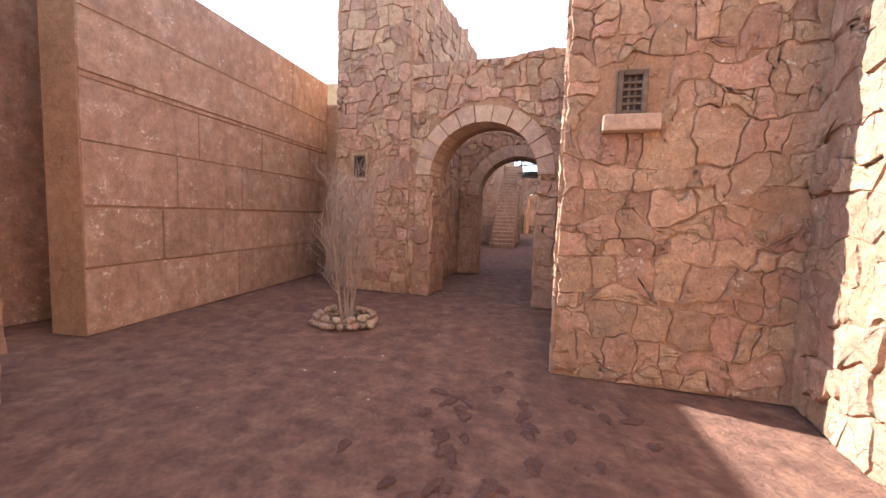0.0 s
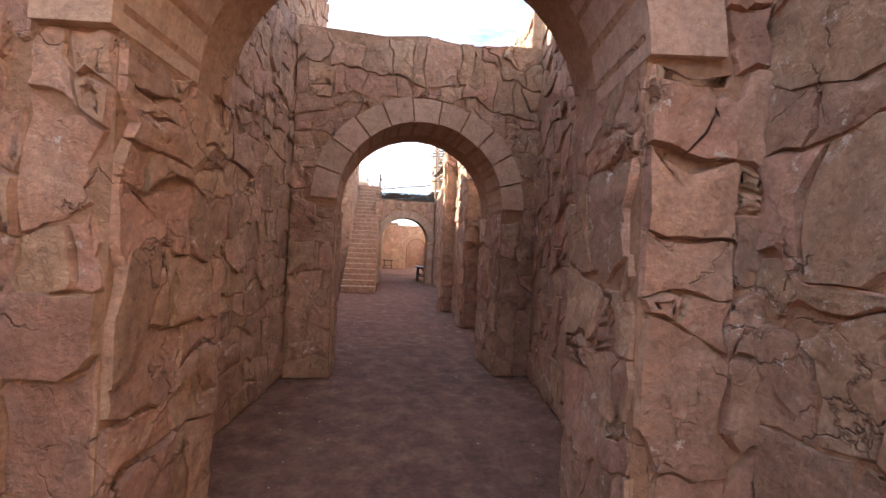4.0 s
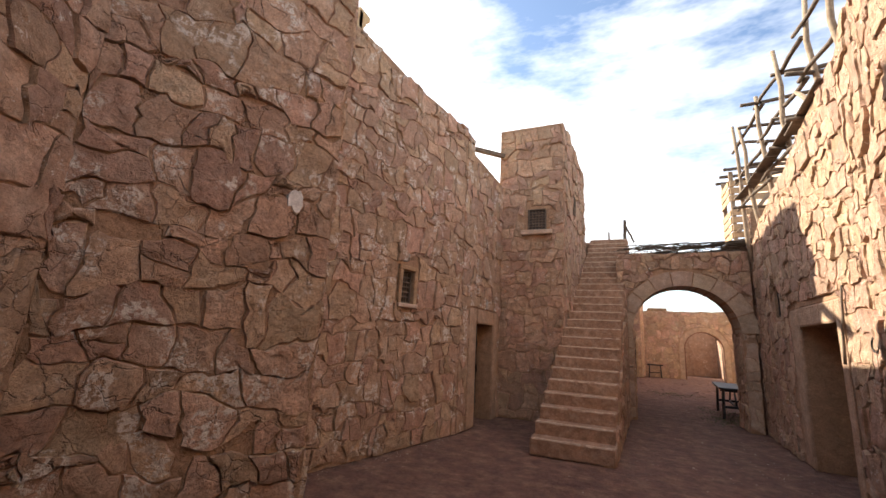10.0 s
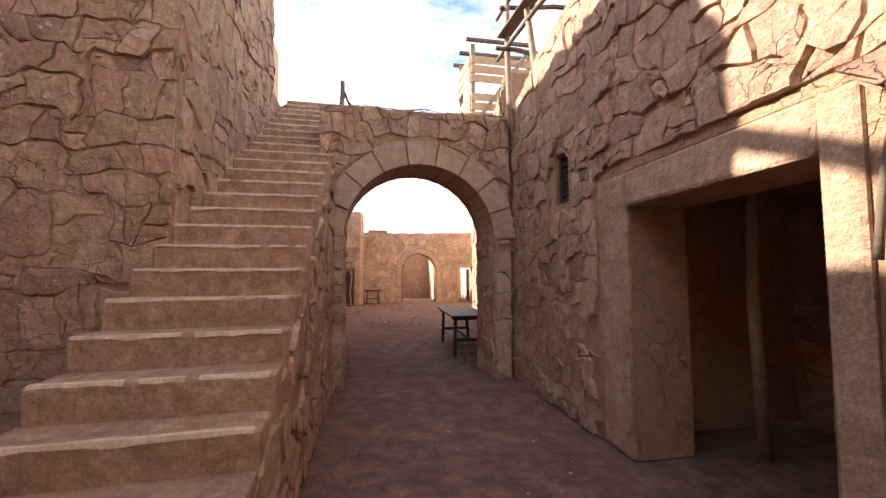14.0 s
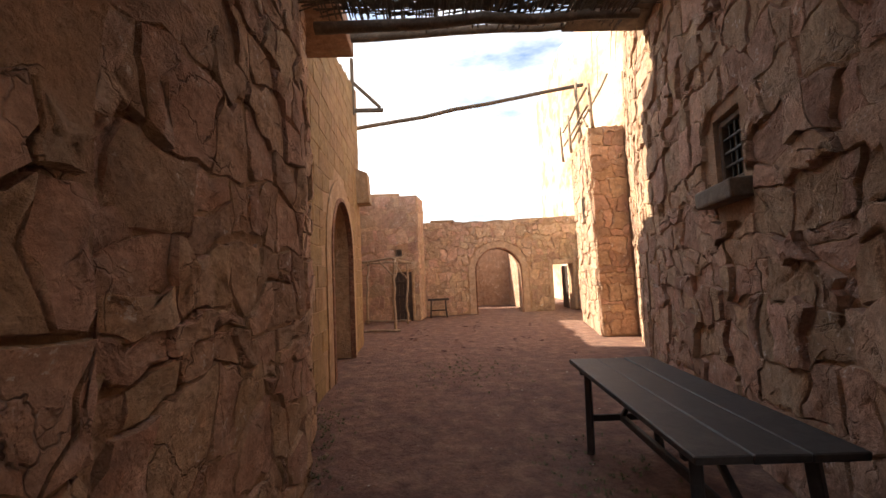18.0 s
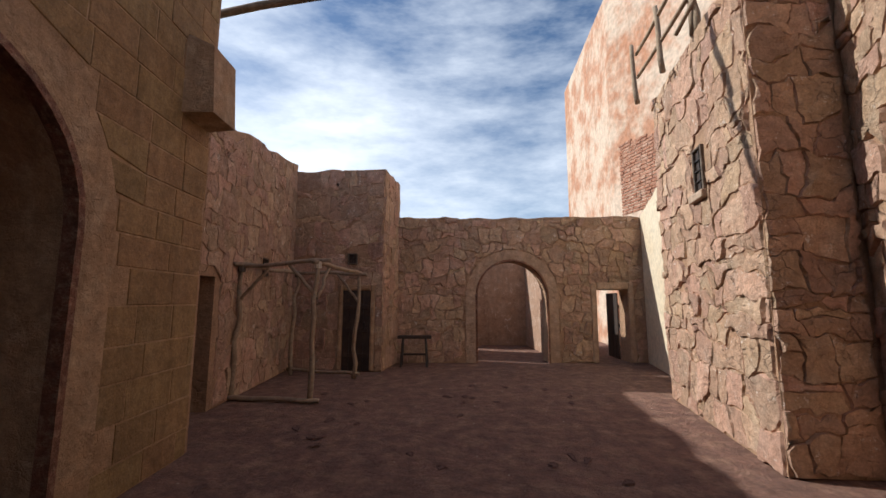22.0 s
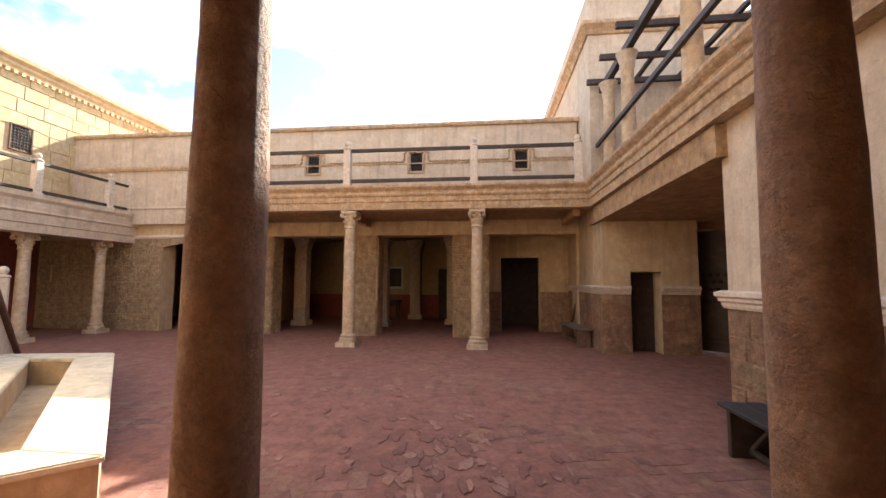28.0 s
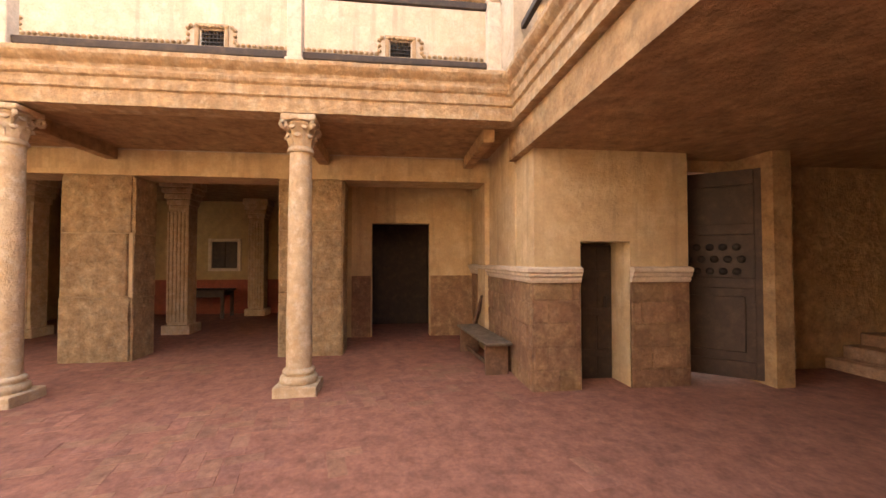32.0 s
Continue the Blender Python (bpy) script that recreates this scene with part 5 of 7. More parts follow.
fe2 = Face((-0.32, 17.9), (-1.05, 14.9))
window_unit(7, fe2, 2.12, 2.68, 2.34, 3.1, 0.1, "large barred window over a thick stone sill", M_WOOD, M_WOOD, 0.06, 3, 5, (0.16, 0.2, 0.16), None)
fe3 = Face((-0.02, 24.2), (-0.32, 17.9))
window_unit(8, fe3, 2.43, 2.73, 2.36, 2.93, 0.08, "small latticed window in a dark frame on the stone wall", M_DARKWOOD_SHADE, M_DARKWOOD_SHADE, 0.045, 3, 6, None, None)
door_trim(we, fe3, 3.78, 5.32, 2.12, 0.42, 0.18, 0.3, M_TRIM_STREET, 0.03)
fe4 = Face((-1.0, 14.55), (-1.0, 12.8))
fbox("lintel", fe4, (0.54, -0.02, 2.16), (1.62, 0.05, 2.4), M_TRIM_STREET, None, 0.02).parent = bpy.data.objects["wall_street_east_door"]
plank_door(2, fe4, 0.68, 1.48, 2.16, -0.4, "narrow dark plank door between two stone pillars", M_DARKWOOD_SHADE, 3)

# the dim store room behind the wide doorway
rm = backing("wall_store_room", fe3, 3.6, 5.42, 0, 2.6, 2.2, M_MORTAR, "dim stone store room behind the wide doorway")
fr_ = Face(fe3.at(3.3, 0, -2.2)[:2], fe3.at(5.72, 0, -2.2)[:2])
stones(rm, fr_, top_line(2.9, 2.9, fr_.w, 0, 1), M_STONE, 0.42, limit=40, seed=131)
for u_, sgn in ((3.3, 1), (5.72, -1)):
    pa, pb = fe3.at(u_, 0, -0.58)[:2], fe3.at(u_, 0, -2.2)[:2]
    fr_ = Face(pa, pb) if sgn < 0 else Face(pb, pa)
    stones(rm, fr_, top_line(2.9, 2.9, fr_.w, 0, 1), M_STONE, 0.42, limit=30, seed=133 + sgn)
stick = thing("stick", "thin grey stick leaning on the wall above the doorway", "stick", fe3.at(5.56, 1.6, 0.07))
pole("shaft", (0, 0, 0), (0.03, -0.1, 0.95), 0.018, 0.012, M_WOOD, stick, 0.01)


# stairs up beside the tower
def stairs():
    n, y0, tr, rise, zoff = 25, 18.66, 0.287, 0.195, 0.045
    st = thing("stairs", "steep plaster stairs with worn whitish nosings against the tower", "stairs", (0, 0, 0), kind="structure")
    left = lambda y: -4.15 + (y - y0) * 0.42 / 7.0
    right = lambda y: -2.96 + (y - y0) * 0.32 / 7.0
    r = random.Random(12)
    for k in range(n):
        a, b = y0 + k * tr, y0 + (k + 1) * tr + 0.1
        z1, z0 = zoff + (k + 1) * rise, max(0, zoff + k * rise - 0.3)
        bm = bmesh.new()
        vs = add_box(bm, (left(a), a, z0), (right(a) + 0.005, b, z1), 0.022, None, 0.006)
        s = part("step", bm, M_STEP, st)
        # chipped pale edge of the tread
        v2, f2 = [], []
        m_ = 16
        for i in range(m_ + 1):
            x = left(a) + 0.03 + (right(a) - left(a) - 0.06) * i / m_
            dep = 0.008 + 0.022 * max(0, noise.noise((x * 4, a * 5, 2.0)) + 0.25) + r.uniform(0, 0.006)
            v2 += [(x, a - 0.004, z1 - 0.012 - 0.03 * abs(noise.noise((x * 6, a * 3, 9.0)))), (x, a + 0.004, z1 + 0.003), (x, a + 0.02 + dep, z1 + 0.004)]
        for i in range(m_):
            if noise.noise((i * 0.55, k * 1.7, 4.0)) > -0.5:
                f2 += [(3 * i, 3 * i + 3, 3 * i + 4, 3 * i + 1), (3 * i + 1, 3 * i + 4, 3 * i + 5, 3 * i + 2)]
        if f2:
            tagged(mesh("worn_nosing", v2, f2, M_NOSING, s), "whitish worn edge")
    fs_ = Face((right(y0) + 0.001, y0), (right(y0 + n * tr), y0 + n * tr))
    line = [(0, zoff + rise)] + [(fs_.w * (k + 1) / n, zoff + (k + 1) * rise) for k in range(n)]
    side = wall_body("side_wall", fs_, [(u, z - 0.03) for u, z in line], 0.3, [], M_MORTAR, "", st)
    stones(side, fs_, line, M_STONE, 0.36, limit=90, seed=141, prefer=1.2, high=(0.012, 0.04))
    top = box("landing", (-4.0, y0 + n * tr, 4.6), (-2.65, 28.4, zoff + n * rise), M_STEP, st, 0.02)
    return st


stairs()
sp = thing("corner_post", "short weathered post with a brace at the stair head", "post", (-2.72, 26.2, 4.92))
pole("post", (0, 0, 0), (0.02, 0.0, 0.78), 0.055, 0.05, M_WOOD, sp, 0.01)
pole("brace", (0.28, 0.05, 0.04), (0.03, 0.0, 0.6), 0.035, 0.03, M_WOOD, sp, 0.01)


# pole scaffolding behind the east wall's top
def scaffold():
    r = random.Random(8)
    sc_ = thing("pole_scaffold", "rickety scaffold of weathered poles and planks on the wall top", "scaffold", (0.2, 20.4, 4.3))
    for k, y in enumerate((-3.2, -2.3, -1.3, -0.2, 0.9, 1.9, 2.7)):
        h = r.uniform(1.9, 3.3)
        zb = -0.55 if y > 0.4 else 0.0
        zb = min(zb, 4.3 + 0 - 4.3)
        pole("post", (-0.28 + r.uniform(-0.05, 0.05), y, -0.8), (-0.38 + r.uniform(-0.1, 0.1), y + r.uniform(-0.25, 0.25), h), 0.05, 0.035, M_POLE, sc_, 0.04)
        pole("post", (0.75 + r.uniform(-0.1, 0.1), y, -4.3), (0.7 + r.uniform(-0.1, 0.1), y + r.uniform(-0.2, 0.2), h), 0.055, 0.035, M_POLE, sc_, 0.04)
        for z in (0.75, 1.5, 2.3, 2.9):
            if z < h and r.random() < 0.85:
                pole("putlog", (-0.55 + r.uniform(-0.15, 0.15), y + r.uniform(-0.1, 0.1), z + r.uniform(-0.15, 0.15)), (1.0, y + r.uniform(-0.15, 0.15), z + r.uniform(-0.1, 0.2)), 0.035, 0.04, M_WOOD, sc_, 0.02)
    for z in (0.7, 1.45, 2.2):
        for y in (-3.4, -1.2, 0.8):
            pole("ledger", (-0.33, y, z + r.uniform(-0.05, 0.05)), (-0.4, y + 2.3, z + r.uniform(-0.1, 0.1)), 0.038, 0.03, M_WOOD, sc_, 0.03)
        pole("brace", (-0.3, -2.4, 0.0), (-0.35, -0.8, 1.5), 0.03, 0.03, M_POLE, sc_, 0.02)
    for k in range(5):
        y = -3.3 + 1.15 * k
        beam("plank", (-0.45 + r.uniform(-0.1, 0.1), y, 0.82 + r.uniform(-0.03, 0.1)), (-0.42, y + 1.5, 0.85 + r.uniform(-0.03, 0.08)), 0.2, 0.035, M_WOOD, sc_)


scaffold()


def hut():
    h = thing("timber_hut", "pale orange timber hut frame on top of the wall", "hut", (1.2, 27.4, 0))
    for x, y in ((-0.75, -0.4), (0.75, -0.4), (-0.75, 0.7), (0.75, 0.7)):
        beam("post", (x, y, 5.0), (x + 0.01, y, 7.35), 0.11, 0.11, M_POLE, h)
    for k in range(8):
        if k == 4:
            continue
        z = 5.25 + k * 0.24
        beam("board", (-0.8, -0.47, z), (0.85, -0.47, z + 0.01), 0.03, 0.2, M_HUT, h)
        beam("board", (-0.82, -0.42, z), (-0.82, 0.75, z), 0.03, 0.2, M_HUT, h)
    for y in (-0.55, 0.1, 0.75):
        beam("rafter", (-0.95, y, 7.38), (0.9, y, 7.42), 0.09, 0.08, M_WOOD, h)
    beam("brace", (-0.7, -0.52, 5.3), (0.7, -0.52, 7.2), 0.04, 0.1, M_POLE, h)
    box("platform", (-1.0, -0.7, 4.9), (1.2, 1.0, 5.02), M_WOOD, h, 0.01)
    return h


hut()


# reed canopy over the corridor
def canopy():
    r = random.Random(21)
    c = thing("reed_canopy", "ragged canopy of dry reeds on crooked poles over the corridor", "canopy", (-1.25, 25.6, 4.14))
    for y in (-1.0, 0.1, 1.35):
        pole("beam", (-1.55, y, -0.02 + r.uniform(-0.03, 0.03)), (1.75, y + r.uniform(-0.1, 0.1), 0.1), 0.06, 0.05, M_WOOD, c, 0.03, 6)
    vs, fs = [], []
    bm = bmesh.new()
    x = -1.5
    while x < 1.65:
        x += r.uniform(0.016, 0.04) if r.random() < 0.93 else r.uniform(0.05, 0.09)
        y0, y1 = -1.15 + r.uniform(-0.12, 0.1), 1.45 + r.uniform(-0.2, 0.25)
        z = 0.08 + r.uniform(0, 0.035)
        tube(bm, [(x, y0, z), (x + r.uniform(-0.02, 0.02), (y0 + y1) / 2, z - 0.012), (x + r.uniform(-0.04, 0.04), y1, z + r.uniform(-0.01, 0.02))], 0.009, 4, False)
    tagged(part("reeds", bm, M_REED, c), kind="stuff")
    for k in range(3):
        bm = bmesh.new()
        for i in range(130):
            x = -1.4 + r.random() * 3.0
            y = (-1.1, 0.0, 1.4)[k] + r.uniform(-0.1, 0.1)
            a = r.uniform(-0.25, 0.25)
            tube(bm, [(x - 0.45, y - 0.4 * a, 0.13 + r.uniform(0, 0.22)), (x + 0.45, y + 0.4 * a, 0.16 + r.uniform(0, 0.22))], 0.008, 3, False)
        tagged(part("loose_reeds", bm, M_REED, c), kind="stuff")
    return c


canopy()

# ---- corridor and square ----
def table():
    t = thing("trestle_table", "black weathered plank table on trestle legs against the corridor wall", "table", (-0.2, 25.85, 0), -5.0)
    for k in range(3):
        box("tabletop_board", (-0.375 + k * 0.252, -1.05, 0.735), (-0.375 + (k + 1) * 0.252 - 0.004, 1.05, 0.775), M_BLACK, t, 0.006, "", None, 0.003)
    for y in (-0.85, 0.85):
        for x in (-0.3, 0.3):
            beam("leg", (x, y - 0.05, 0.0), (x * 0.9, y, 0.735), 0.06, 0.06, M_BLACK, t)
        beam("leg_rail", (-0.31, y - 0.01, 0.3), (0.31, y - 0.01, 0.3), 0.03, 0.06, M_BLACK, t)
        beam("top_rail", (-0.34, y, 0.7), (0.34, y, 0.7), 0.05, 0.06, M_BLACK, t)
        beam("brace", (0.0, y * 0.98, 0.3), (0.0, y * 0.45, 0.72), 0.04, 0.04, M_BLACK, t)
    beam("stretcher", (0.0, -0.85, 0.3), (0.0, 0.85, 0.3), 0.04, 0.06, M_BLACK, t)
    return t


table()
fce = Face((1.55, 29.0), (0.2, 24.2))
window_unit(9, fce, 2.5, 3.0, 2.3, 2.88, 0.08, "dark window over a heavy wooden sill in the corridor wall", M_WOOD, M_IRON, 0.05, 3, 3, None, None)
fbox("window_sill", fce, (2.38, -0.05, 2.12), (3.12, 0.16, 2.28), M_WOOD, bpy.data.objects["wall_corridor_east"], 0.02, "grey wooden sill")
fse = Face((3.3, 32.75), (1.55, 29.0))
wse = bpy.data.objects["wall_square_east"]
door_trim(wse, fse, 3.55, 4.02, 1.86, 0.28, 0.1, 0.36, M_TRIM_STREET, 0.03)
# walls coloured dark to paint in the doorway's shade
backing("wall_square_east_room", fse, 3.52, 4.1, 0, 1.95, 1.0, M_DARKWOOD_SHADE, "space behind the narrow doorway, its shade put into the colour")
fp4 = Face(pr4[4], pr4[0])
window_unit(10, fp4, 1.68, 1.98, 3.0, 3.62, -0.005, "slit window with a stone sill in the pier", M_WOOD, M_IRON, 0.03, 1, 3, (0.08, 0.1, 0.1), None)

# far wall: plaster round the arch and the doorway
ffw = Face((-2.0, 39.84), (4.9, 39.84))


def arch_trim(parent, face, u0, u1, spring, crown, wide, proud, m, foot=0.0, name="arch_trim", n=16):
    """A plaster band round an arch and down both jambs."""
    c, r, rise = (u0 + u1) / 2, (u1 - u0) / 2, crown - spring
    inner = [(u0, foot), (u0, spring)] + [(c - r * math.cos(math.pi * k / n), spring + rise * math.sin(math.pi * k / n)) for k in range(1, n)] + [(u1, spring), (u1, foot)]
    outer = [(u0 - wide, foot), (u0 - wide, spring)] + [(c - (r + wide) * math.cos(math.pi * k / n), spring + (rise + wide) * math.sin(math.pi * k / n)) for k in range(1, n)] + [(u1 + wide, spring), (u1 + wide, foot)]
    vs, fs = [], []
    for (a, b) in zip(inner, outer):
        vs += [face.at(*a, -0.05), face.at(*a, proud), face.at(*b, proud * 0.8), face.at(*b, -0.02)]
    for i in range(len(inner) - 1):
        fs += [(4 * i + j, 4 * i + 4 + j, 4 * i + 4 + (j + 1) % 4, 4 * i + (j + 1) % 4) for j in range(4)]
    k = 4 * (len(inner) - 1)
    fs += [(0, 1, 2, 3), (k + 3, k + 2, k + 1, k)]
    return mesh(name, vs, fs, m, parent)


arch_trim(fw, ffw, 2.27, 4.13, 1.72, 2.66, 0.3, 0.04, M_TRIM_STREET)
arch_trim(fw, ffw, 2.275, 4.125, 1.72, 2.655, 0.05, 0.06, M_REDRIM, name="arch_rim")
door_trim(fw, ffw, 5.46, 6.3, 1.9, 0.16, 0.16, 0.2, M_TRIM_STREET, 0.04)
plank_door(3, Face((4.26, 40.4), (4.32, 41.3)), 0.0, 0.86, 1.84, 0.0, "dark plank door standing open in the far doorway", M_DARKWOOD_SHADE, 4)
prism("wall_beyond_doorway", [(3.4, 42.8), (4.4, 42.8), (4.4, 43.2), (3.4, 43.2)], 0, 2.8, M_WHITE, "pale sunlit wall beyond the far doorway")
flb = Face(lbk[0], lbk[1])
plank_door(4, flb, 1.33, 1.99, 1.84, 0.01, "dark closed door in the square stone block", M_DARKWOOD_SHADE, 4)
door_trim(lb, flb, 1.33, 1.99, 1.84, 0.12, 0.1, 0.12, M_TRIM, 0.05)
window_unit(11, flb, 1.41, 1.65, 2.44, 2.7, -0.005, "tiny dark window above the block's door", M_WOOD, M_IRON, 0.03, 1, 1, None, None)
fsw = Face((-4.05, 33.53), (-4.27, 38.87))
plank_door(5, fsw, 0.67, 1.57, 1.93, -0.3, "low dark door in the rough stone wall", M_DARKWOOD_SHADE, 4)
window_unit(12, fsw, 3.4, 3.74, 2.05, 2.43, 0.05, "small dark window in the rough stone wall", M_WOOD, M_IRON, 0.03, 1, 1, None, None)


# pole frame of a stall
def stall():
    s = thing("stall_frame", "bare frame of crooked peeled poles lashed at the corners", "stall frame", (-3.35, 36.8, 0))
    c = [(-0.76, -1.0), (0.56, -1.2), (0.84, 0.86), (-0.6, 1.3)]
    tops = []
    for k, (x, y) in enumerate(c):
        a, b = Vector((x, y, 0)), Vector((x + 0.04, y + 0.03, 2.2 + 0.05 * (k % 2)))
        tops.append(b)
        bm = bmesh.new()
        pts = pole_pts(a, b, 7, 0.045)
        tube(bm, pts, [0.048 - 0.002 * i for i in range(8)], 8)
        p = part("post", bm, M_POLE, s, smooth=True)
        if k in (0, 1, 3):
            bm = bmesh.new()
            tube(bm, [b - Vector((0, 0, 0.14)), b - Vector((0, 0, 0.03))], 0.062, 8)
            part("lashing", bm, M_MOULD if k == 1 else M_WOOD, p)
    for i, j in ((0, 1), (1, 2), (2, 3), (3, 0)):
        d = (tops[j] - tops[i]).normalized()
        pole("top_rail", tops[i] - d * 0.18 - Vector((0, 0, 0.05)), tops[j] + d * 0.22 - Vector((0, 0, 0.02)), 0.042, 0.034, M_POLE, s, 0.025, 6)
    for i, j in ((0, 1), (1, 0), (2, 3), (1, 2)):
        d = (tops[j] - tops[i]).normalized()
        pole("brace", tops[i] - Vector((0, 0, 0.62)), tops[i] + d * 0.5 - Vector((0, 0, 0.06)), 0.03, 0.026, M_POLE, s, 0.02)
    pole("ground_rail", (-0.95, -1.0, 0.04), (0.72, -1.26, 0.05), 0.042, 0.036, M_POLE, s, 0.012, 6)
    pole("ground_rail", (0.95, 0.84, 0.1), (-0.7, 1.34, 0.12), 0.035, 0.032, M_POLE, s, 0.02, 6)
    return s


stall()
tr_ = thing("trestle", "small dark wooden trestle standing beside the far wall", "trestle", (-1.35, 39.35, 0))
for x in (-0.28, 0.28):
    for y in (-0.16, 0.16):
        beam("leg", (x * 1.15, y * 1.3, 0), (x, y * 0.4, 0.66), 0.05, 0.05, M_DARKWOOD_SHADE, tr_)
    beam("rail", (x, -0.16, 0.28), (x, 0.16, 0.28), 0.03, 0.04, M_DARKWOOD_SHADE, tr_)
beam("top_beam", (-0.42, 0, 0.7), (0.42, 0, 0.7), 0.1, 0.08, M_DARKWOOD_SHADE, tr_)
beam("stretcher", (-0.3, 0, 0.28), (0.3, 0, 0.28), 0.03, 0.05, M_DARKWOOD_SHADE, tr_)

# plaster beam end on the facade's corner
fct = bpy.data.objects["wall_gatehouse"]
bm = bmesh.new()
vs = [(-3.5, 32.88, 3.46), (-3.1, 32.93, 3.48), (-3.1, 33.38, 3.48), (-3.5, 33.42, 3.46), (-3.5, 32.88, 4.36), (-3.14, 32.93, 4.21), (-3.14, 33.38, 4.21), (-3.5, 33.42, 4.36)]
bv = [bm.verts.new(v) for v in vs]
for q in ((0, 3, 2, 1), (4, 5, 6, 7), (0, 1, 5, 4), (1, 2, 6, 5), (2, 3, 7, 6), (3, 0, 4, 7)):
    bm.faces.new([bv[i] for i in q])
part("bracket", bm, M_TRIM, fct, "plaster bracket at the facade's corner")

# overhead pole across the square, with its bracket
op = thing("overhead_pole", "long weathered pole spanning the square from wall to wall", "pole", (-3.4, 34.62, 5.97))
pole("shaft", (-1.0, 0.1, -0.13), (6.2, -0.65, 0.8), 0.06, 0.05, M_WOOD, op, 0.03, 8)
ob2 = thing("overhead_bracket", "triangular timber bracket high on the facade", "bracket", (-3.42, 32.8, 5.72))
beam("arm", (-0.1, 0, 0), (0.75, 0.02, 0.0), 0.08, 0.09, M_WOOD, ob2)
beam("strut", (-0.02, 0, 0.75), (0.68, 0.02, 0.06), 0.07, 0.08, M_WOOD, ob2)
beam("upright", (0.02, 0, -0.1), (0.02, 0, 1.3), 0.1, 0.08, M_WOOD, ob2)
op2 = thing("canopy_pole", "dark pole under the reed edge between corridor walls", "pole", (-2.9, 28.2, 4.75))
pole("shaft", (-0.15, 0, 0), (4.6, 0.2, 0.3), 0.06, 0.05, M_WOOD, op2, 0.03, 8)
fr = thing("palm_fronds", "dry palm fronds hanging from the wall top", "fronds", (1.25, 28.6, 5.35))
r9 = random.Random(4)
for k in range(7):
    x, y = r9.uniform(-0.5, 0.25), r9.uniform(-0.6, 0.6)
    bm = bmesh.new()
    tube(bm, [(0.2, y, 0.05), (x * 0.5, y, 0.1), (x - 0.1, y + r9.uniform(-0.1, 0.1), -0.3), (x - 0.16, y, -r9.uniform(0.6, 1.1))], [0.012, 0.009, 0.006, 0.003], 5)
    part("frond", bm, M_POLE, fr)
# rails and posts on top of the pier, leaning against the tall plaster wall
pf = thing("roof_railing", "crooked pole railing on top of the stone pier", "railing", (2.85, 33.6, 5.1))
for k, y in enumerate((-0.85, 0.2, 1.2, 2.2)):
    pole("post", (-0.3 + 0.25 * y * 0.4, y, 0), (-0.32 + 0.25 * y * 0.4, y + 0.06, 1.15), 0.045, 0.035, M_POLE, pf, 0.02)
pole("post", (-0.26, 0.32, 0), (-0.26, 0.34, 1.72), 0.045, 0.04, M_POLE, pf, 0.02)
for z in (0.5, 0.95):
    pole("rail", (-0.55, -1.0, z), (0.0, 2.3, z + 0.05), 0.035, 0.03, M_POLE, pf, 0.02)
pole("brace", (-0.5, -0.8, 0.05), (-0.1, 0.9, 1.3), 0.03, 0.03, M_POLE, pf, 0.02)
pole("brace", (-0.45, 0.4, 0.05), (0.2, -0.6, 1.5), 0.03, 0.03, M_POLE, pf, 0.02)
# low roofs beyond
prism("roof_box_far", [(-4.4, 42.2), (-2.9, 42.2), (-2.9, 44), (-4.4, 44)], 0, 5.6, M_MORTAR, "low flat-roofed box beyond the square")
prism("roof_box_middle", [(-1.5, 41.3), (-0.45, 41.3), (-0.45, 42.6), (-1.5, 42.6)], 0, 4.12, M_DADO, "small dark roof box beyond the far wall")

# ---- gateway ----
fg = Face((-3.28, 27.5), (-3.42, 33.45))
arch_trim(fac, fg, o0, o1, 2.1, 3.1, 0.38, 0.03, M_TRIM)
arch_trim(fac, fg, o0 + 0.012, o1 - 0.012, 2.1, 3.088, 0.07, 0.055, M_REDRIM, name="arch_rim")


def gate_leaf(n, a, b, label):
    f = Face(a, b)
    d = thing("door_%d" % n, label, "door", (a[0], a[1], 0), kind="structure")
    inv = d.matrix_world.inverted() @ place(f)
    w_, h_ = f.w, 2.72

    def bx(nm, lo, hi, bev=0.008):
        return box(nm, lo, hi, M_GATE, d, bev, "", inv, 0.002)

    for u in (0.0, w_ - 0.13):
        bx("stile", (u, -0.03, 0.02), (u + 0.13, 0.03, h_))
    for z, t in ((0.02, 0.18), (0.98, 0.12), (1.58, 0.1), (2.18, 0.1), (h_ - 0.14, 0.14)):
        bx("rail", (0.13, -0.028, z), (w_ - 0.13, 0.028, z + t))
    p = bx("panel", (0.13, -0.012, 0.2), (w_ - 0.13, 0.012, 0.98), 0.004)
    box("raised_field", (0.2, -0.022, 0.28), (w_ - 0.2, 0.022, 0.9), M_GATE, p, 0.012, "", inv)
    bx("panel", (0.13, -0.012, 2.28), (w_ - 0.13, 0.012, h_ - 0.14), 0.004)
    for z0, z1 in ((1.1, 1.58), (1.68, 2.18)):
        # dark board stands in for the shade in the open panes
        box("pane_board", (0.13, -0.02, z0), (w_ - 0.13, -0.012, z1), M_DARKWOOD_SHADE, d, 0, "", inv)
        for k in range(1, 4):
            u = 0.13 + (w_ - 0.26) * k / 4
            bx("glazing_bar", (u - 0.012, -0.015, z0), (u + 0.012, 0.015, z1), 0.003)
        for k in range(1, 3):
            z = z0 + (z1 - z0) * k / 3
            bx("glazing_bar", (0.13, -0.012, z - 0.012), (w_ - 0.13, 0.018, z + 0.012), 0.003)
    return d


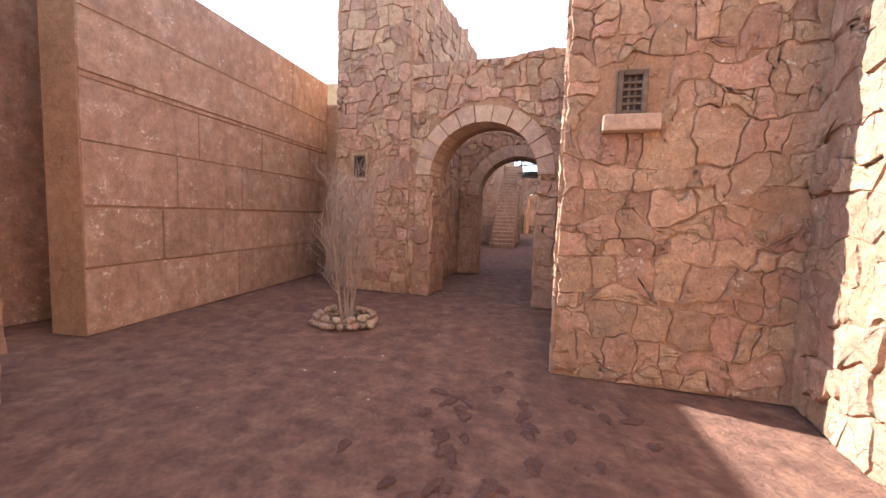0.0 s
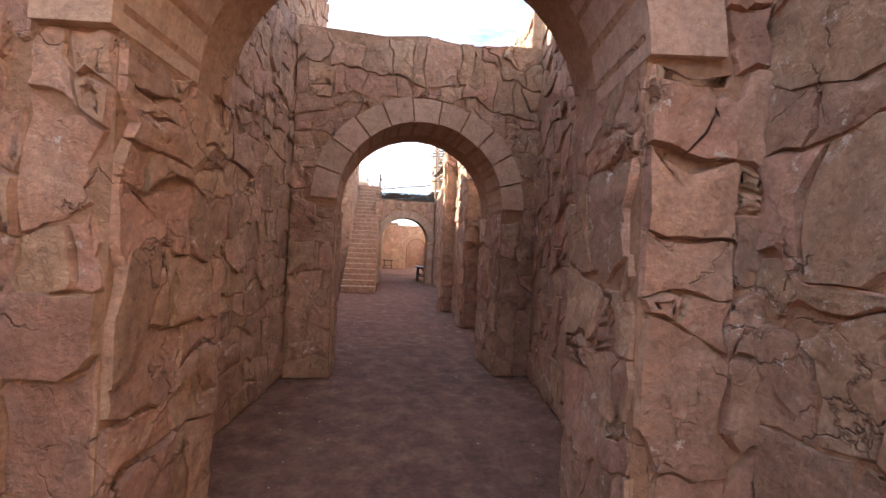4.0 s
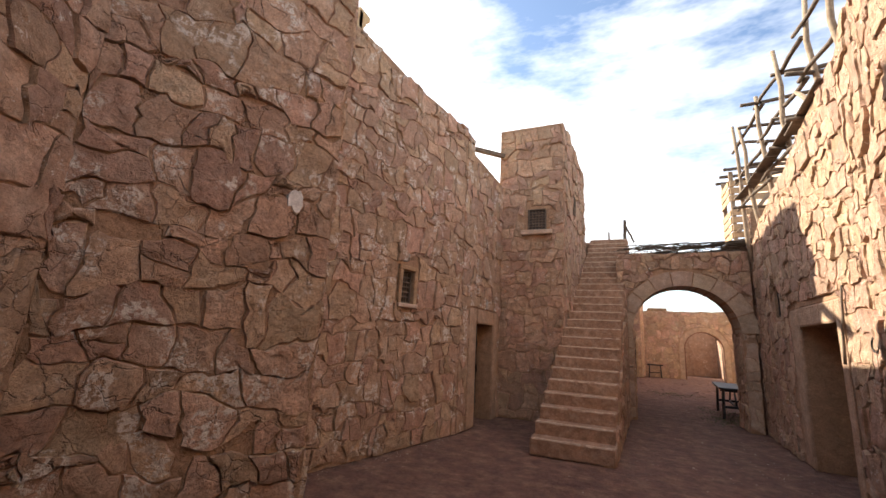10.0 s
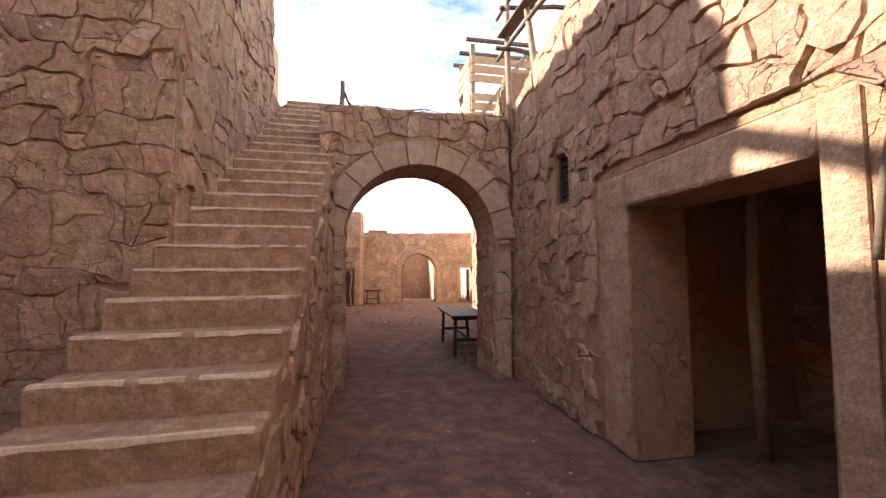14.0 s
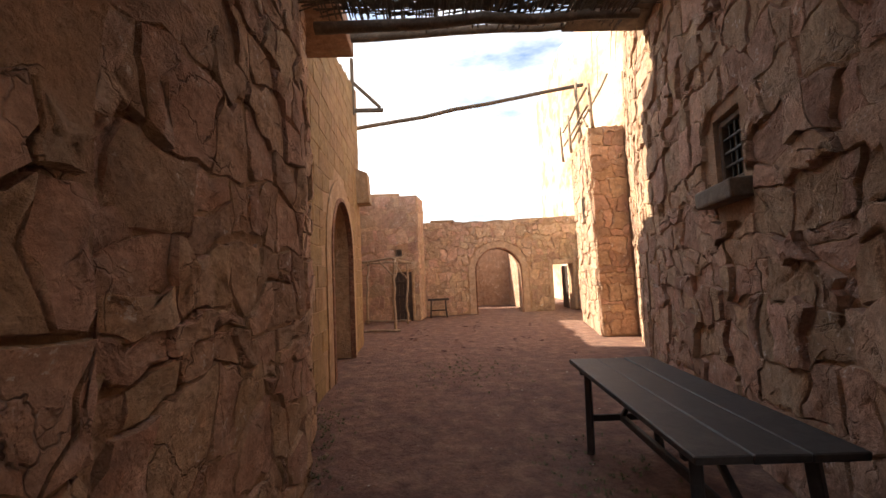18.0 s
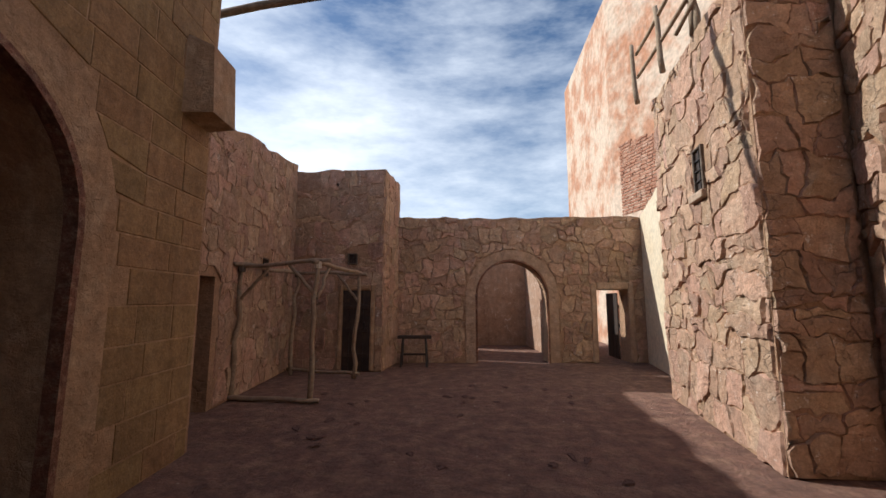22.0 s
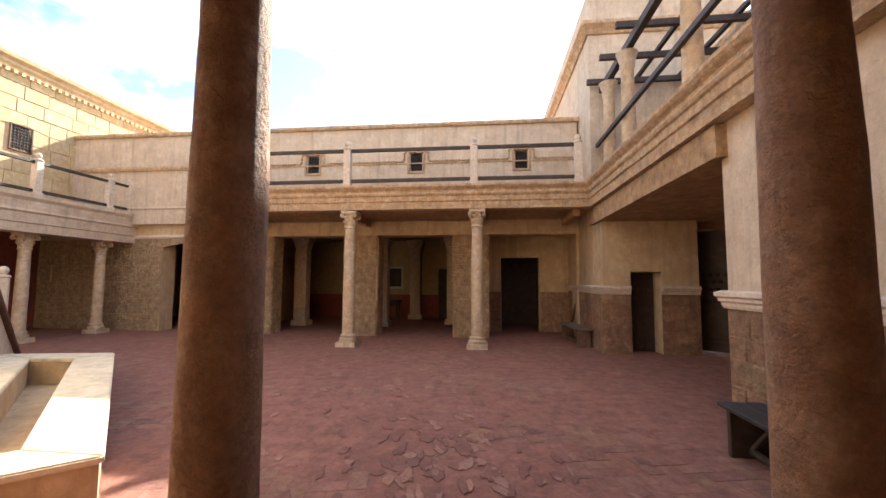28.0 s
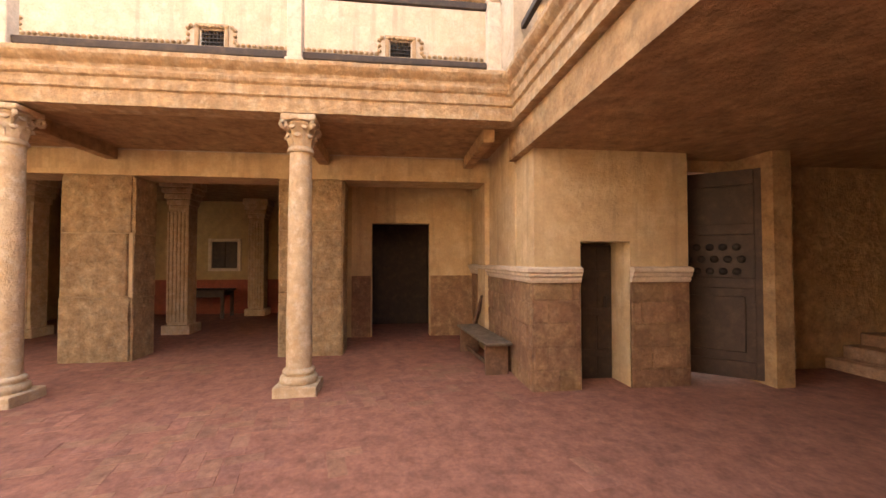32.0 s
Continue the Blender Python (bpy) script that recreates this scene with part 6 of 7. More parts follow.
gate_leaf(6, (-5.2, 29.5), (-5.96, 29.78), "tall dark panelled door leaf standing open in the gateway")
gate_leaf(7, (-5.96, 31.98), (-5.2, 32.02), "tall dark panelled door leaf standing open in the gateway")
PROF_RAIL = [(-0.02, 1.24), (0.02, 1.24), (0.03, 1.27), (0.03, 1.3), (0.055, 1.33), (0.055, 1.37), (0.03, 1.4), (-0.02, 1.4)]
for nm, path in (("trim_gate_south", [(-6.04, 29.3), (-4.0, 29.3)]), ("trim_gate_north", [(-4.0, 32.15), (-6.04, 32.15)])):
    # the passage lies to the right of each line
    moulding(nm, path[::-1], PROF_RAIL, M_TRIM, "worn plaster rail along the gate passage")
for nm, path in (("dado_gate_south", [(-6.04, 29.3), (-4.0, 29.3)]), ("dado_gate_north", [(-4.0, 32.15), (-6.04, 32.15)])):
    moulding(nm, path[::-1], [(-0.02, 0), (0.012, 0), (0.012, 1.235), (-0.02, 1.235)], M_DADO, "brown stucco dado of the gate passage", category="dado")
prism("wall_gate_fill_south", [(-4.02, 27.6), (-3.95, 27.6), (-3.95, 29.3), (-4.02, 29.3)], 0, 3.3, M_YARD, "inner face of the gate front")
prism("wall_gate_fill_north", [(-4.02, 32.15), (-3.95, 32.15), (-3.95, 33.3), (-4.02, 33.3)], 0, 3.3, M_YARD, "inner face of the gate front")

# ---- columns ----
def column(label, at, height, dia, m, plinth_w=0.48, group=""):
    """A plastered column: square plinth, rounded base, slightly swelling shaft, leafy capital."""
    c = thing("column", label, "column", (at[0], at[1], at[2] if len(at) > 2 else 0), group=group)
    r = dia / 2
    hb, hc = 0.17, 0.42
    box("plinth", (-plinth_w / 2, -plinth_w / 2, 0), (plinth_w / 2, plinth_w / 2, 0.13), m, c, 0.015, "", None, 0.006)
    bm = bmesh.new()
    prof = [(r * 1.45, 0.13)] + [(r * (1.33 + 0.17 * math.sin(a)), 0.175 - 0.045 * math.cos(a)) for a in (0.4, 0.9, 1.57, 2.2, 2.8)] + [(r * 1.2, 0.225), (r * 1.18, 0.24)] + [(r * (1.16 + 0.12 * math.sin(a)), 0.268 - 0.028 * math.cos(a)) for a in (0.4, 1.0, 1.57, 2.2, 2.8)] + [(r * 1.06, 0.31)]
    lathe(bm, prof, 28)
    part("base", bm, m, c, smooth=True)
    # shaft with dents and a slow waver
    bm = bmesh.new()
    z0, z1, n = 0.3, height - hc, 18
    k0 = at[0] * 3.1 + at[1] * 7.7
    rings = []
    for i in range(n + 1):
        t = i / n
        z = z0 + (z1 - z0) * t
        rad = r * (1.02 + 0.03 * math.sin(math.pi * min(1, t * 1.1)) - 0.14 * t)
        ring_ = []
        for j in range(24):
            a = 2 * math.pi * j / 24
            q = rad * (1 + 0.035 * noise.noise((math.cos(a) * 1.6 + k0, math.sin(a) * 1.6, z * 2.2)) + 0.02 * noise.noise((math.cos(a) * 4 + k0, math.sin(a) * 4, z * 7)))
            ring_.append(bm.verts.new((q * math.cos(a), q * math.sin(a), z)))
        rings.append(ring_)
    for r0, r1 in zip(rings, rings[1:]):
        for j in range(24):
            bm.faces.new((r0[j], r0[(j + 1) % 24], r1[(j + 1) % 24], r1[j]))
    part("shaft", bm, m, c, smooth=True)
    bm = bmesh.new()
    rt = r * 0.9
    lathe(bm, [(rt, z1 - 0.01), (rt * 1.16, z1 - 0.005), (rt * 1.2, z1 + 0.02), (rt * 1.1, z1 + 0.045), (rt * 0.98, z1 + 0.06), (rt * 1.0, z1 + 0.2), (rt * 1.2, z1 + 0.32), (rt * 1.36, z1 + 0.345)], 24)
    cap = part("capital", bm, m, c, smooth=True)
    # two rows of curling leaves and corner volutes
    bm = bmesh.new()
    for row in range(2):
        for j in range(8):
            a = 2 * math.pi * (j + 0.5 * row) / 8
            zb, zt = z1 + 0.06 + 0.1 * row, z1 + 0.2 + 0.1 * row
            ca, sa = math.cos(a), math.sin(a)
            prev = None
            for t, (q, z, wd) in enumerate(((rt * 1.0, zb, 0.045), (rt * 1.14, (zb + zt) / 2, 0.055), (rt * 1.34, zt - 0.01, 0.045), (rt * 1.5, zt - 0.045, 0.018))):
                cur = [bm.verts.new((q * ca - s * wd * sa, q * sa + s * wd * ca, z + (0.012 if s == 0 else 0))) for s in (-1, 0, 1)] + [bm.verts.new((rt * 0.9 * ca, rt * 0.9 * sa, z - 0.01))]
                if prev:
                    for i in range(2):
                        bm.faces.new((prev[i], prev[i + 1], cur[i + 1], cur[i]))
                    bm.faces.new((prev[2], prev[3], cur[3], cur[2]))
                    bm.faces.new((prev[3], prev[0], cur[0], cur[3]))
                prev = cur
            bm.faces.new(prev)
    part("leaves", bm, m, cap)
    for j in range(4):
        a = math.pi / 4 + math.pi / 2 * j
        bm = bmesh.new()
        pts = [(rt * 1.05 * math.cos(a), rt * 1.05 * math.sin(a), z1 + 0.2)]
        for t in range(9):
            th = t * 0.75
            q = rt * 1.75 + 0.05 * (1 - t / 11) * math.sin(th)
            pts.append((q * math.cos(a), q * math.sin(a), z1 + 0.29 + 0.05 * (1 - t / 11) * math.cos(th)))
        tube(bm, pts, [0.022] + [0.026] * 8 + [0.018], 6)
        part("volute", bm, m, cap, smooth=True)
    box("abacus", (-rt * 1.5, -rt * 1.5, z1 + 0.345), (rt * 1.5, rt * 1.5, height), m, cap, 0.02, "", None, 0.008)
    return c


# portico
pc = column("thick reddish plaster column with a leafy capital in the portico", (-9.12, 29.82), 3.28, 0.3, M_COLUMN_RED, 0.5, "portico columns")
for y in (27.8, 31.95, 33.9):
    copy_thing(pc, pose(-9.12, y, 0, 0, 0, 90 * (int(y) % 4)))
moulding("beam_portico", along((-8.94, 27.0), (-8.94, 33.8), 0.4, 0.012), [(-0.36, 3.29), (0, 3.28), (0.01, 3.56), (-0.36, 3.56)], M_PORTBEAM, "stained plaster beam over the portico columns", category="beam")
for y in (28.6, 29.82, 31.95, 33.5):
    tagged(beam("beam_portico_cross", (-8.95, y, 3.42), (-6.5, y, 3.42), 0.2, 0.25, M_PORTBEAM), "plastered cross beam under the portico ceiling", "beam", kind="structure")
    tagged(prism("beam_haunch", [(-8.92, y - 0.09), (-8.52, y - 0.09), (-8.52, y + 0.09), (-8.92, y + 0.09)], 3.14, 3.3, M_PORTBEAM), "plaster haunch under a cross beam", "beam", kind="structure")
bp = thing("bent_pole", "crooked brown pole fixed under the portico ceiling", "pole", (-7.9, 28.7, 3.18))
bm = bmesh.new()
tube(bm, [(0.9, -0.3, -0.1), (0.7, 0.1, 0.12), (0.3, 0.5, 0.14), (-0.2, 1.0, 0.12), (-0.45, 1.6, 0.16)], [0.05, 0.055, 0.05, 0.045, 0.04], 8)
part("shaft", bm, M_PORTBEAM, bp, smooth=True)
bm = bmesh.new()
tube(bm, [(0.95, -0.2, -0.1), (0.9, 0.02, -0.35), (0.88, 0.06, -0.75)], [0.05, 0.06, 0.05], 8)
part("bracket", bm, M_YARD, bp, smooth=True)

# portico end wall: rail and dado
PROF_R2 = [(-0.02, 1.12), (0.03, 1.12), (0.045, 1.14), (0.045, 1.17), (0.08, 1.2), (0.08, 1.24), (0.05, 1.26), (0.05, 1.28), (-0.02, 1.28)]
ant = [(-6.3, 28.35), (-8.4, 28.35), (-8.4, 27.8)]
moulding("trim_anta", ant, PROF_R2, M_MOULD, "cream plaster rail round the portico end wall")
moulding("dado_anta", ant, [(-0.02, 0), (0.035, 0), (0.025, 1.115), (-0.02, 1.115)], M_DADO, "brown stucco dado of the portico end wall", category="dado")
for z in (0.37, 0.74):
    moulding("joint_anta", ant, [(0.0, z), (0.04, z + 0.004), (0.04, z + 0.02), (0.0, z + 0.024)], M_DADO, "raised joint on the dado", category="dado")

# ---- basin ----
def basin():
    b = thing("basin", "low plastered water basin with a thick smooth rim, empty", "basin", (-11.7, 26.5, 0))
    o = [Vector((-10.15, 28.3)), Vector((-13.6, 24.95)), Vector((-13.3, 23.3)), Vector((-9.3, 27.42))]
    wd = 0.42
    # parallel inset
    n = 4
    ins = []
    for i in range(n):
        p0, p1, p2 = o[i - 1], o[i], o[(i + 1) % n]
        d0, d1 = (p1 - p0).normalized(), (p2 - p1).normalized()
        n0, n1 = Vector((-d0.y, d0.x)), Vector((-d1.y, d1.x))
        k = (n0 + n1) / (1 + n0.dot(n1))
        ins.append(p1 + k * wd)
    org = Vector((-11.7, 26.5))
    o = [p - org for p in o]
    ins = [p - org for p in ins]
    for i in range(4):
        j = (i + 1) % 4
        bm = bmesh.new()
        vs = [bm.verts.new((p.x, p.y, z)) for z in (0, 0.37) for p in (o[i], o[j], ins[j], ins[i])]
        for q in ((0, 3, 2, 1), (4, 5, 6, 7), (0, 1, 5, 4), (1, 2, 6, 5), (2, 3, 7, 6), (3, 0, 4, 7)):
            bm.faces.new([vs[k] for k in q])
        part("side_wall", bm, M_YARD, b)
        bm = bmesh.new()
        out = [(o[i] - (ins[i] - o[i]).normalized() * 0.035), (o[j] - (ins[j] - o[j]).normalized() * 0.035), ins[j] + (ins[j] - o[j]).normalized() * 0.02, ins[i] + (ins[i] - o[i]).normalized() * 0.02]
        vs = [bm.verts.new((p.x, p.y, z)) for z in (0.374, 0.43) for p in out]
        for q in ((0, 3, 2, 1), (4, 5, 6, 7), (0, 1, 5, 4), (1, 2, 6, 5), (2, 3, 7, 6), (3, 0, 4, 7)):
            bm.faces.new([vs[k] for k in q])
        bmesh.ops.bevel(bm, geom=bm.edges[:], offset=0.012, segments=2, affect="EDGES")
        part("rim", bm, M_WHITE, b, "smooth pale coping")
    bm = bmesh.new()
    bm.faces.new([bm.verts.new((p.x, p.y, 0.05)) for p in ins])
    part("floor", bm, M_YARD, b)
    bm = bmesh.new()
    bm.faces.new([bm.verts.new((p.x * 1.06, p.y * 1.06, 0.035)) for p in o])
    part("footing", bm, M_PAVER, b)
    return b


basin()


# ---- benches ----
def long_bench():
    b = thing("long_bench", "long dark wooden bench with board ends along the plastered wall", "bench", (-10.85, 33.18, 0))
    for k in range(2):
        box("seat_board", (-0.95, -0.2 + k * 0.2, 0.43), (0.95, -0.004 + k * 0.2, 0.465), M_BLACK, b, 0.006, "", None, 0.003)
    for x in (-0.85, 0.8):
        box("end_board", (x, -0.17, 0), (x + 0.05, 0.17, 0.43), M_DARKWOOD_SHADE, b, 0.006, "", None, 0.003)
    beam("stretcher", (-0.8, 0.0, 0.08), (0.8, 0.0, 0.08), 0.05, 0.05, M_DARKWOOD_SHADE, b)
    beam("brace", (-0.78, 0, 0.1), (-0.45, 0, 0.42), 0.04, 0.04, M_DARKWOOD_SHADE, b)
    beam("brace", (0.78, 0, 0.1), (0.45, 0, 0.42), 0.04, 0.04, M_DARKWOOD_SHADE, b)
    return b


long_bench()
b2 = thing("small_bench", "small worn wooden bench beside the corner of the wing", "bench", (-18.5, 33.08, 0), 4)
box("seat_board", (-0.85, -0.19, 0.42), (0.85, 0.19, 0.46), M_WOOD, b2, 0.008, "", None, 0.004)
for x in (-0.75, 0.7):
    box("end_board", (x, -0.16, 0), (x + 0.05, 0.16, 0.42), M_DADOWOOD, b2, 0.006, "", None, 0.003)
beam("stretcher", (-0.72, -0.05, 0.1), (0.72, -0.05, 0.1), 0.04, 0.06, M_DADOWOOD, b2)
lp = thing("leaning_plank", "old plank leaning against the wall behind the bench", "plank", (-19.6, 33.2, 0))
beam("board", (0, -0.12, 0.01), (0.16, 0.12, 0.95), 0.16, 0.035, M_DADOWOOD, lp)

# ---- gallery ----
gc = column("pale slender plaster column with a leafy capital under the gallery", (-17.36, 27.5), 3.28, 0.29, M_COLUMN, 0.48, "gallery columns")
for k, y in enumerate((24.25, 30.62)):
    copy_thing(gc, pose(-17.36, y, 0, 0, 0, 90 + 90 * k))
PROF_CORN = [(-0.3, 3.3), (0.0, 3.3), (0.0, 3.47), (0.03, 3.485), (0.03, 3.6), (0.06, 3.62), (0.075, 3.66), (0.06, 3.69), (0.045, 3.7), (0.05, 3.74), (0.1, 3.78), (0.13, 3.82), (0.13, 3.87), (0.05, 3.89), (-0.3, 3.89)]
gpath = along((-19.2, 23.72), (-17.2, 23.72), 0.5, 0.006)[:-1] + along((-17.2, 23.72), (-17.2, 33.2), 0.35, 0.008)[:-1] + along((-17.2, 33.2), (-6.5, 33.3), 0.35, 0.008)
moulding("cornice_gallery", gpath, PROF_CORN, M_CORNICE, "chipped ochre plaster cornice round the gallery and wing", category="cornice")
prism("wall_parapet_gallery", [(-17.5, 23.75), (-17.22, 23.75), (-17.22, 33.2), (-17.5, 33.2)], 3.5, 3.9, M_CORNICE, "low plastered parapet of the gallery")
prism("beam_gallery", [(-17.58, 23.8), (-17.25, 23.8), (-17.25, 33.3), (-17.58, 33.3)], 3.34, 3.39, M_SOFFIT, "soffit beam over the gallery columns", category="beam")
for y in (24.15, 27.4, 30.6, 33.0):
    tagged(beam("beam_gallery_cross", (-17.6, y, 3.24), (-19.18, y, 3.24), 0.16, 0.2, M_SOFFIT), "stained cross beam under the gallery", "beam", kind="structure")


def rail_post(at, label, h=1.16):
    p = thing("balustrade_post", label, "post", at, group="gallery posts")
    w_ = 0.085
    bm = bmesh.new()
    v = add_box(bm, (-w_, -w_, 0), (w_, w_, h - 0.2), 0.012, None, 0.004)
    part("shaft", bm, M_MOULD, p)
    bm = bmesh.new()
    lathe(bm, [(0.1, h - 0.2), (0.115, h - 0.18), (0.1, h - 0.155), (0.05, h - 0.14), (0.05, h - 0.125)] + [(0.078 * math.sin(a) + 0.002, h - 0.062 - 0.078 * math.cos(a)) for a in (0.7, 1.1, 1.57, 2.0, 2.5, 2.9, 3.1)], 14)
    part("knob", bm, M_MOULD, p, smooth=True)
    box("foot", (-w_ * 1.25, -w_ * 1.25, 0), (w_ * 1.25, w_ * 1.25, 0.1), M_MOULD, p, 0.01)
    return p


rp = rail_post((-17.36, 24.2, 3.89), "whitewashed balustrade post with a round knob")
for x, y in ((-17.36, 27.4), (-17.36, 30.55), (-17.36, 33.0), (-18.9, 24.0)):
    copy_thing(rp, pose(x, y, 3.89))
rl = thing("gallery_railing", "two dark timber rails between the balustrade posts", "railing", (-17.36, 27, 3.89))
for a, b in ((24.2, 27.4), (27.4, 30.55), (30.55, 33.0)):
    for z in (0.16, 0.93):
        beam("rail", (0, a - 27 + 0.09, z), (0, b - 27 - 0.09, z), 0.06, 0.09, M_DARKWOOD_SHADE, rl)
for z in (0.16, 0.93):
    beam("rail", (-0.1, -2.82, z), (-1.45, -3.0, z), 0.06, 0.09, M_DARKWOOD_SHADE, rl)

# upper wall: windows, beaded hood, coping
fu_ = Face((-19.25, 16.0), (-19.25, 33.4))
moulding("coping_west", along((-19.25, 16.0), (-19.25, 33.5), 0.5, 0.01), [(-0.42, 6.1), (0.07, 6.1), (0.09, 6.15), (0.07, 6.22), (-0.42, 6.22)], M_CORNICE, "thin plaster coping along the upper wall", category="coping")
for k, y in enumerate((22.65, 25.65, 28.8, 31.85)):
    window_unit(20 + k, fu_, y - 16.2, y - 15.8, 4.78, 5.35, 0.06, "small latticed window with a beaded hood in the upper wall", M_MOULD, M_IRON, 0.025, 5, 7, None, (0.06, 0.03))


def beads(parent, pts, rad=0.038):
    bm = bmesh.new()
    for (u0, z0), (u1, z1) in zip(pts, pts[1:]):
        n = max(1, int(math.hypot(u1 - u0, z1 - z0) / 0.085))
        for i in range(n):
            t = (i + 0.5) / n
            q = bmesh.ops.create_icosphere(bm, subdivisions=1, radius=rad)
            bmesh.ops.translate(bm, verts=q["verts"], vec=Vector(fu_.at(u0 + (u1 - u0) * t, z0 + (z1 - z0) * t, 0.02)))
    tagged(part("bead_course", bm, M_CORNICE, parent, smooth=True), "row of plaster beads", kind="stuff")


hood = [(6.0, 5.08)]
for y in (22.65, 25.65, 28.8, 31.85):
    c_ = y - 16.0
    hood += [(c_ - 0.36, 5.08), (c_ - 0.36, 5.36), (c_ + 0.36, 5.36), (c_ + 0.36, 5.08)]
hood.append((17.3, 5.08))
for i in range(0, len(hood) - 1, 5):
    beads(uw, hood[i:i + 6])
moulding("hood_line", [(-19.25, 21.9), (-19.25, 33.35)], [(-0.01, 5.0), (0.03, 5.0), (0.03, 5.035), (-0.01, 5.035)], M_CORNICE, "thin plaster line under the beads")
moulding("trim_west_line", [(-19.25, 17.8), (-19.25, 23.7)], [(-0.01, 3.8), (0.035, 3.8), (0.035, 3.86), (-0.01, 3.86)], M_MOULD, "pale plaster line on the wall")
moulding("trim_west_upper", [(-19.25, 17.8), (-19.25, 21.8)], [(-0.01, 5.0), (0.06, 5.0), (0.08, 5.08), (0.06, 5.14), (-0.01, 5.14)], M_CORNICE, "heavy plaster line on the wall")
moulding("trim_west_lower", [wl_.at(0, 0)[:2], wl_.at(wl_.w, 0)[:2]], [(-0.01, 2.88), (0.05, 2.88), (0.07, 2.93), (0.05, 2.98), (-0.01, 2.98)], M_MOULD, "white plaster moulding over the lower wall")
moulding("trim_west_piers", along((-19.2, 23.4), (-19.2, 33.4), 0.5, 0.004), [(-0.01, 2.9), (0.04, 2.9), (0.04, 2.98), (-0.01, 2.98)], M_YARD, "plaster band over the piers")

# rough stucco on the piers and the panelled wall
for k, (a, b) in enumerate(((23.4, 24.5), (26.7, 27.7), (29.9, 30.9))):
    fpi = Face((-19.2, a), (-19.2, b))
    ashlar(bw, fpi, [(0, 2.9), (fpi.w, 2.9)], M_PIER, 0.97, 2.0, seed=150 + k, high=0.035, joint=0.012, name="stucco_block", wob=0.008)
    for sgn, yy in ((0, a), (1, b)):
        fsd = Face((-19.8, yy), (-19.2, yy)) if sgn == 0 else Face((-19.2, yy), (-19.8, yy))
        ashlar(bw, fsd, [(0, 2.9), (fsd.w, 2.9)], M_PIER, 0.97, 2.0, seed=160 + k, high=0.02, joint=0.012, name="stucco_block", wob=0.006)
ashlar(lw, wl_, [(0, 2.88), (wl_.w, 2.88)], M_PIER, 0.5, 1.1, [(4.75, 6.6, 0, 2.75)], seed=170, high=0.03, joint=0.012, name="stucco_block", wob=0.008)

# ---- rooms behind the piers ----
prism("wall_room_south", [(-25.5, 22.6), (-19.9, 22.6), (-19.9, 22.9), (-25.5, 22.9)], 0, 3.3, M_ROOM, "side wall of the dim rooms")
prism("wall_room_end", [(-25.5, 17.0), (-20.3, 17.0), (-20.3, 17.3), (-25.5, 17.3)], 0, 3.3, M_ROOM, "end wall of the dim rooms")
prism("wall_room_partition", [(-25.0, 30.6), (-20.75, 30.6), (-20.75, 30.9), (-25.0, 30.9)], 0, 3.3, M_ROOM, "partition between the dim rooms")
prism("dado_room", [(-25.0, 22.9), (-24.97, 22.9), (-24.97, 30.6), (-25.0, 30.6)], 0, 1.0, M_REDDADO, "dark red dado in the dim room", category="dado")
prism("wall_room_north", [(-25.5, 33.92), (-20.8, 33.92), (-20.8, 34.2), (-25.5, 34.2)], 0, 3.3, M_ROOM, "end wall of the dim room")


def pilaster(at, label):
    p = thing("pilaster", label, "pilaster", (*at, 0), group="fluted pilasters")
    box("plinth", (-0.28, -0.28, 0), (0.28, 0.28, 0.2), M_COLUMN, p, 0.01)
    box("core", (-0.2, -0.2, 0.2), (0.2, 0.2, 2.75), M_COLUMN, p, 0.008)
    for k in range(6):
        y = -0.19 + k * 0.076
        box("fillet", (0.2, y - 0.022, 0.26), (0.228, y + 0.022, 2.6), M_COLUMN, p, 0.008)
    for j in range(3):
        box("capital", (-0.2 - 0.035 * (j + 1), -0.2 - 0.035 * (j + 1), 2.75 + 0.12 * j), (0.2 + 0.035 * (j + 1), 0.2 + 0.035 * (j + 1), 2.87 + 0.12 * j), M_COLUMN, p, 0.02)
    box("abacus", (-0.34, -0.34, 3.11), (0.34, 0.34, 3.3), M_COLUMN, p, 0.02)
    return p


pl = pilaster((-21.7, 24.3), "pale fluted pilaster standing in the dim room")
for at in ((-21.8, 27.2), (-22.8, 29.6), (-21.2, 21.9), (-24.6, 27.9)):
    copy_thing(pl, pose(*at, 0))
fbk = Face((-25.0, 22.9), (-25.0, 30.6))
window_unit(30, fbk, 3.5, 4.4, 1.25, 2.2, -0.05, "dark wide window in a pale frame at the room's back", M_MOULD, M_DARKWOOD_SHADE, 0.09, 1, 1, None, None, False)
# dark board close behind the window's bars
fbox("shutter", fbk, (3.55, 0.004, 1.3), (4.35, 0.02, 2.15), M_DARKWOOD_SHADE, bpy.data.objects["wall_room_back"], 0.004, "dark board behind the window's bars")
plank_door(31, fbk, 5.9, 6.9, 2.1, 0.04, "dark door at the back of the dim room", M_DARKWOOD_SHADE, 4)
tb = thing("dark_table", "dark heavy table in the dim room", "table", (-24.2, 26.6, 0))
box("tabletop", (-0.4, -0.7, 0.72), (0.4, 0.7, 0.78), M_DARKWOOD_SHADE, tb, 0.01)
for x in (-0.33, 0.33):
    for y in (-0.62, 0.62):
        box("leg", (x - 0.04, y - 0.04, 0), (x + 0.04, y + 0.04, 0.72), M_DARKWOOD_SHADE, tb, 0.01)
    box("apron", (x - 0.02, -0.6, 0.58), (x + 0.02, 0.6, 0.72), M_DARKWOOD_SHADE, tb, 0.006)
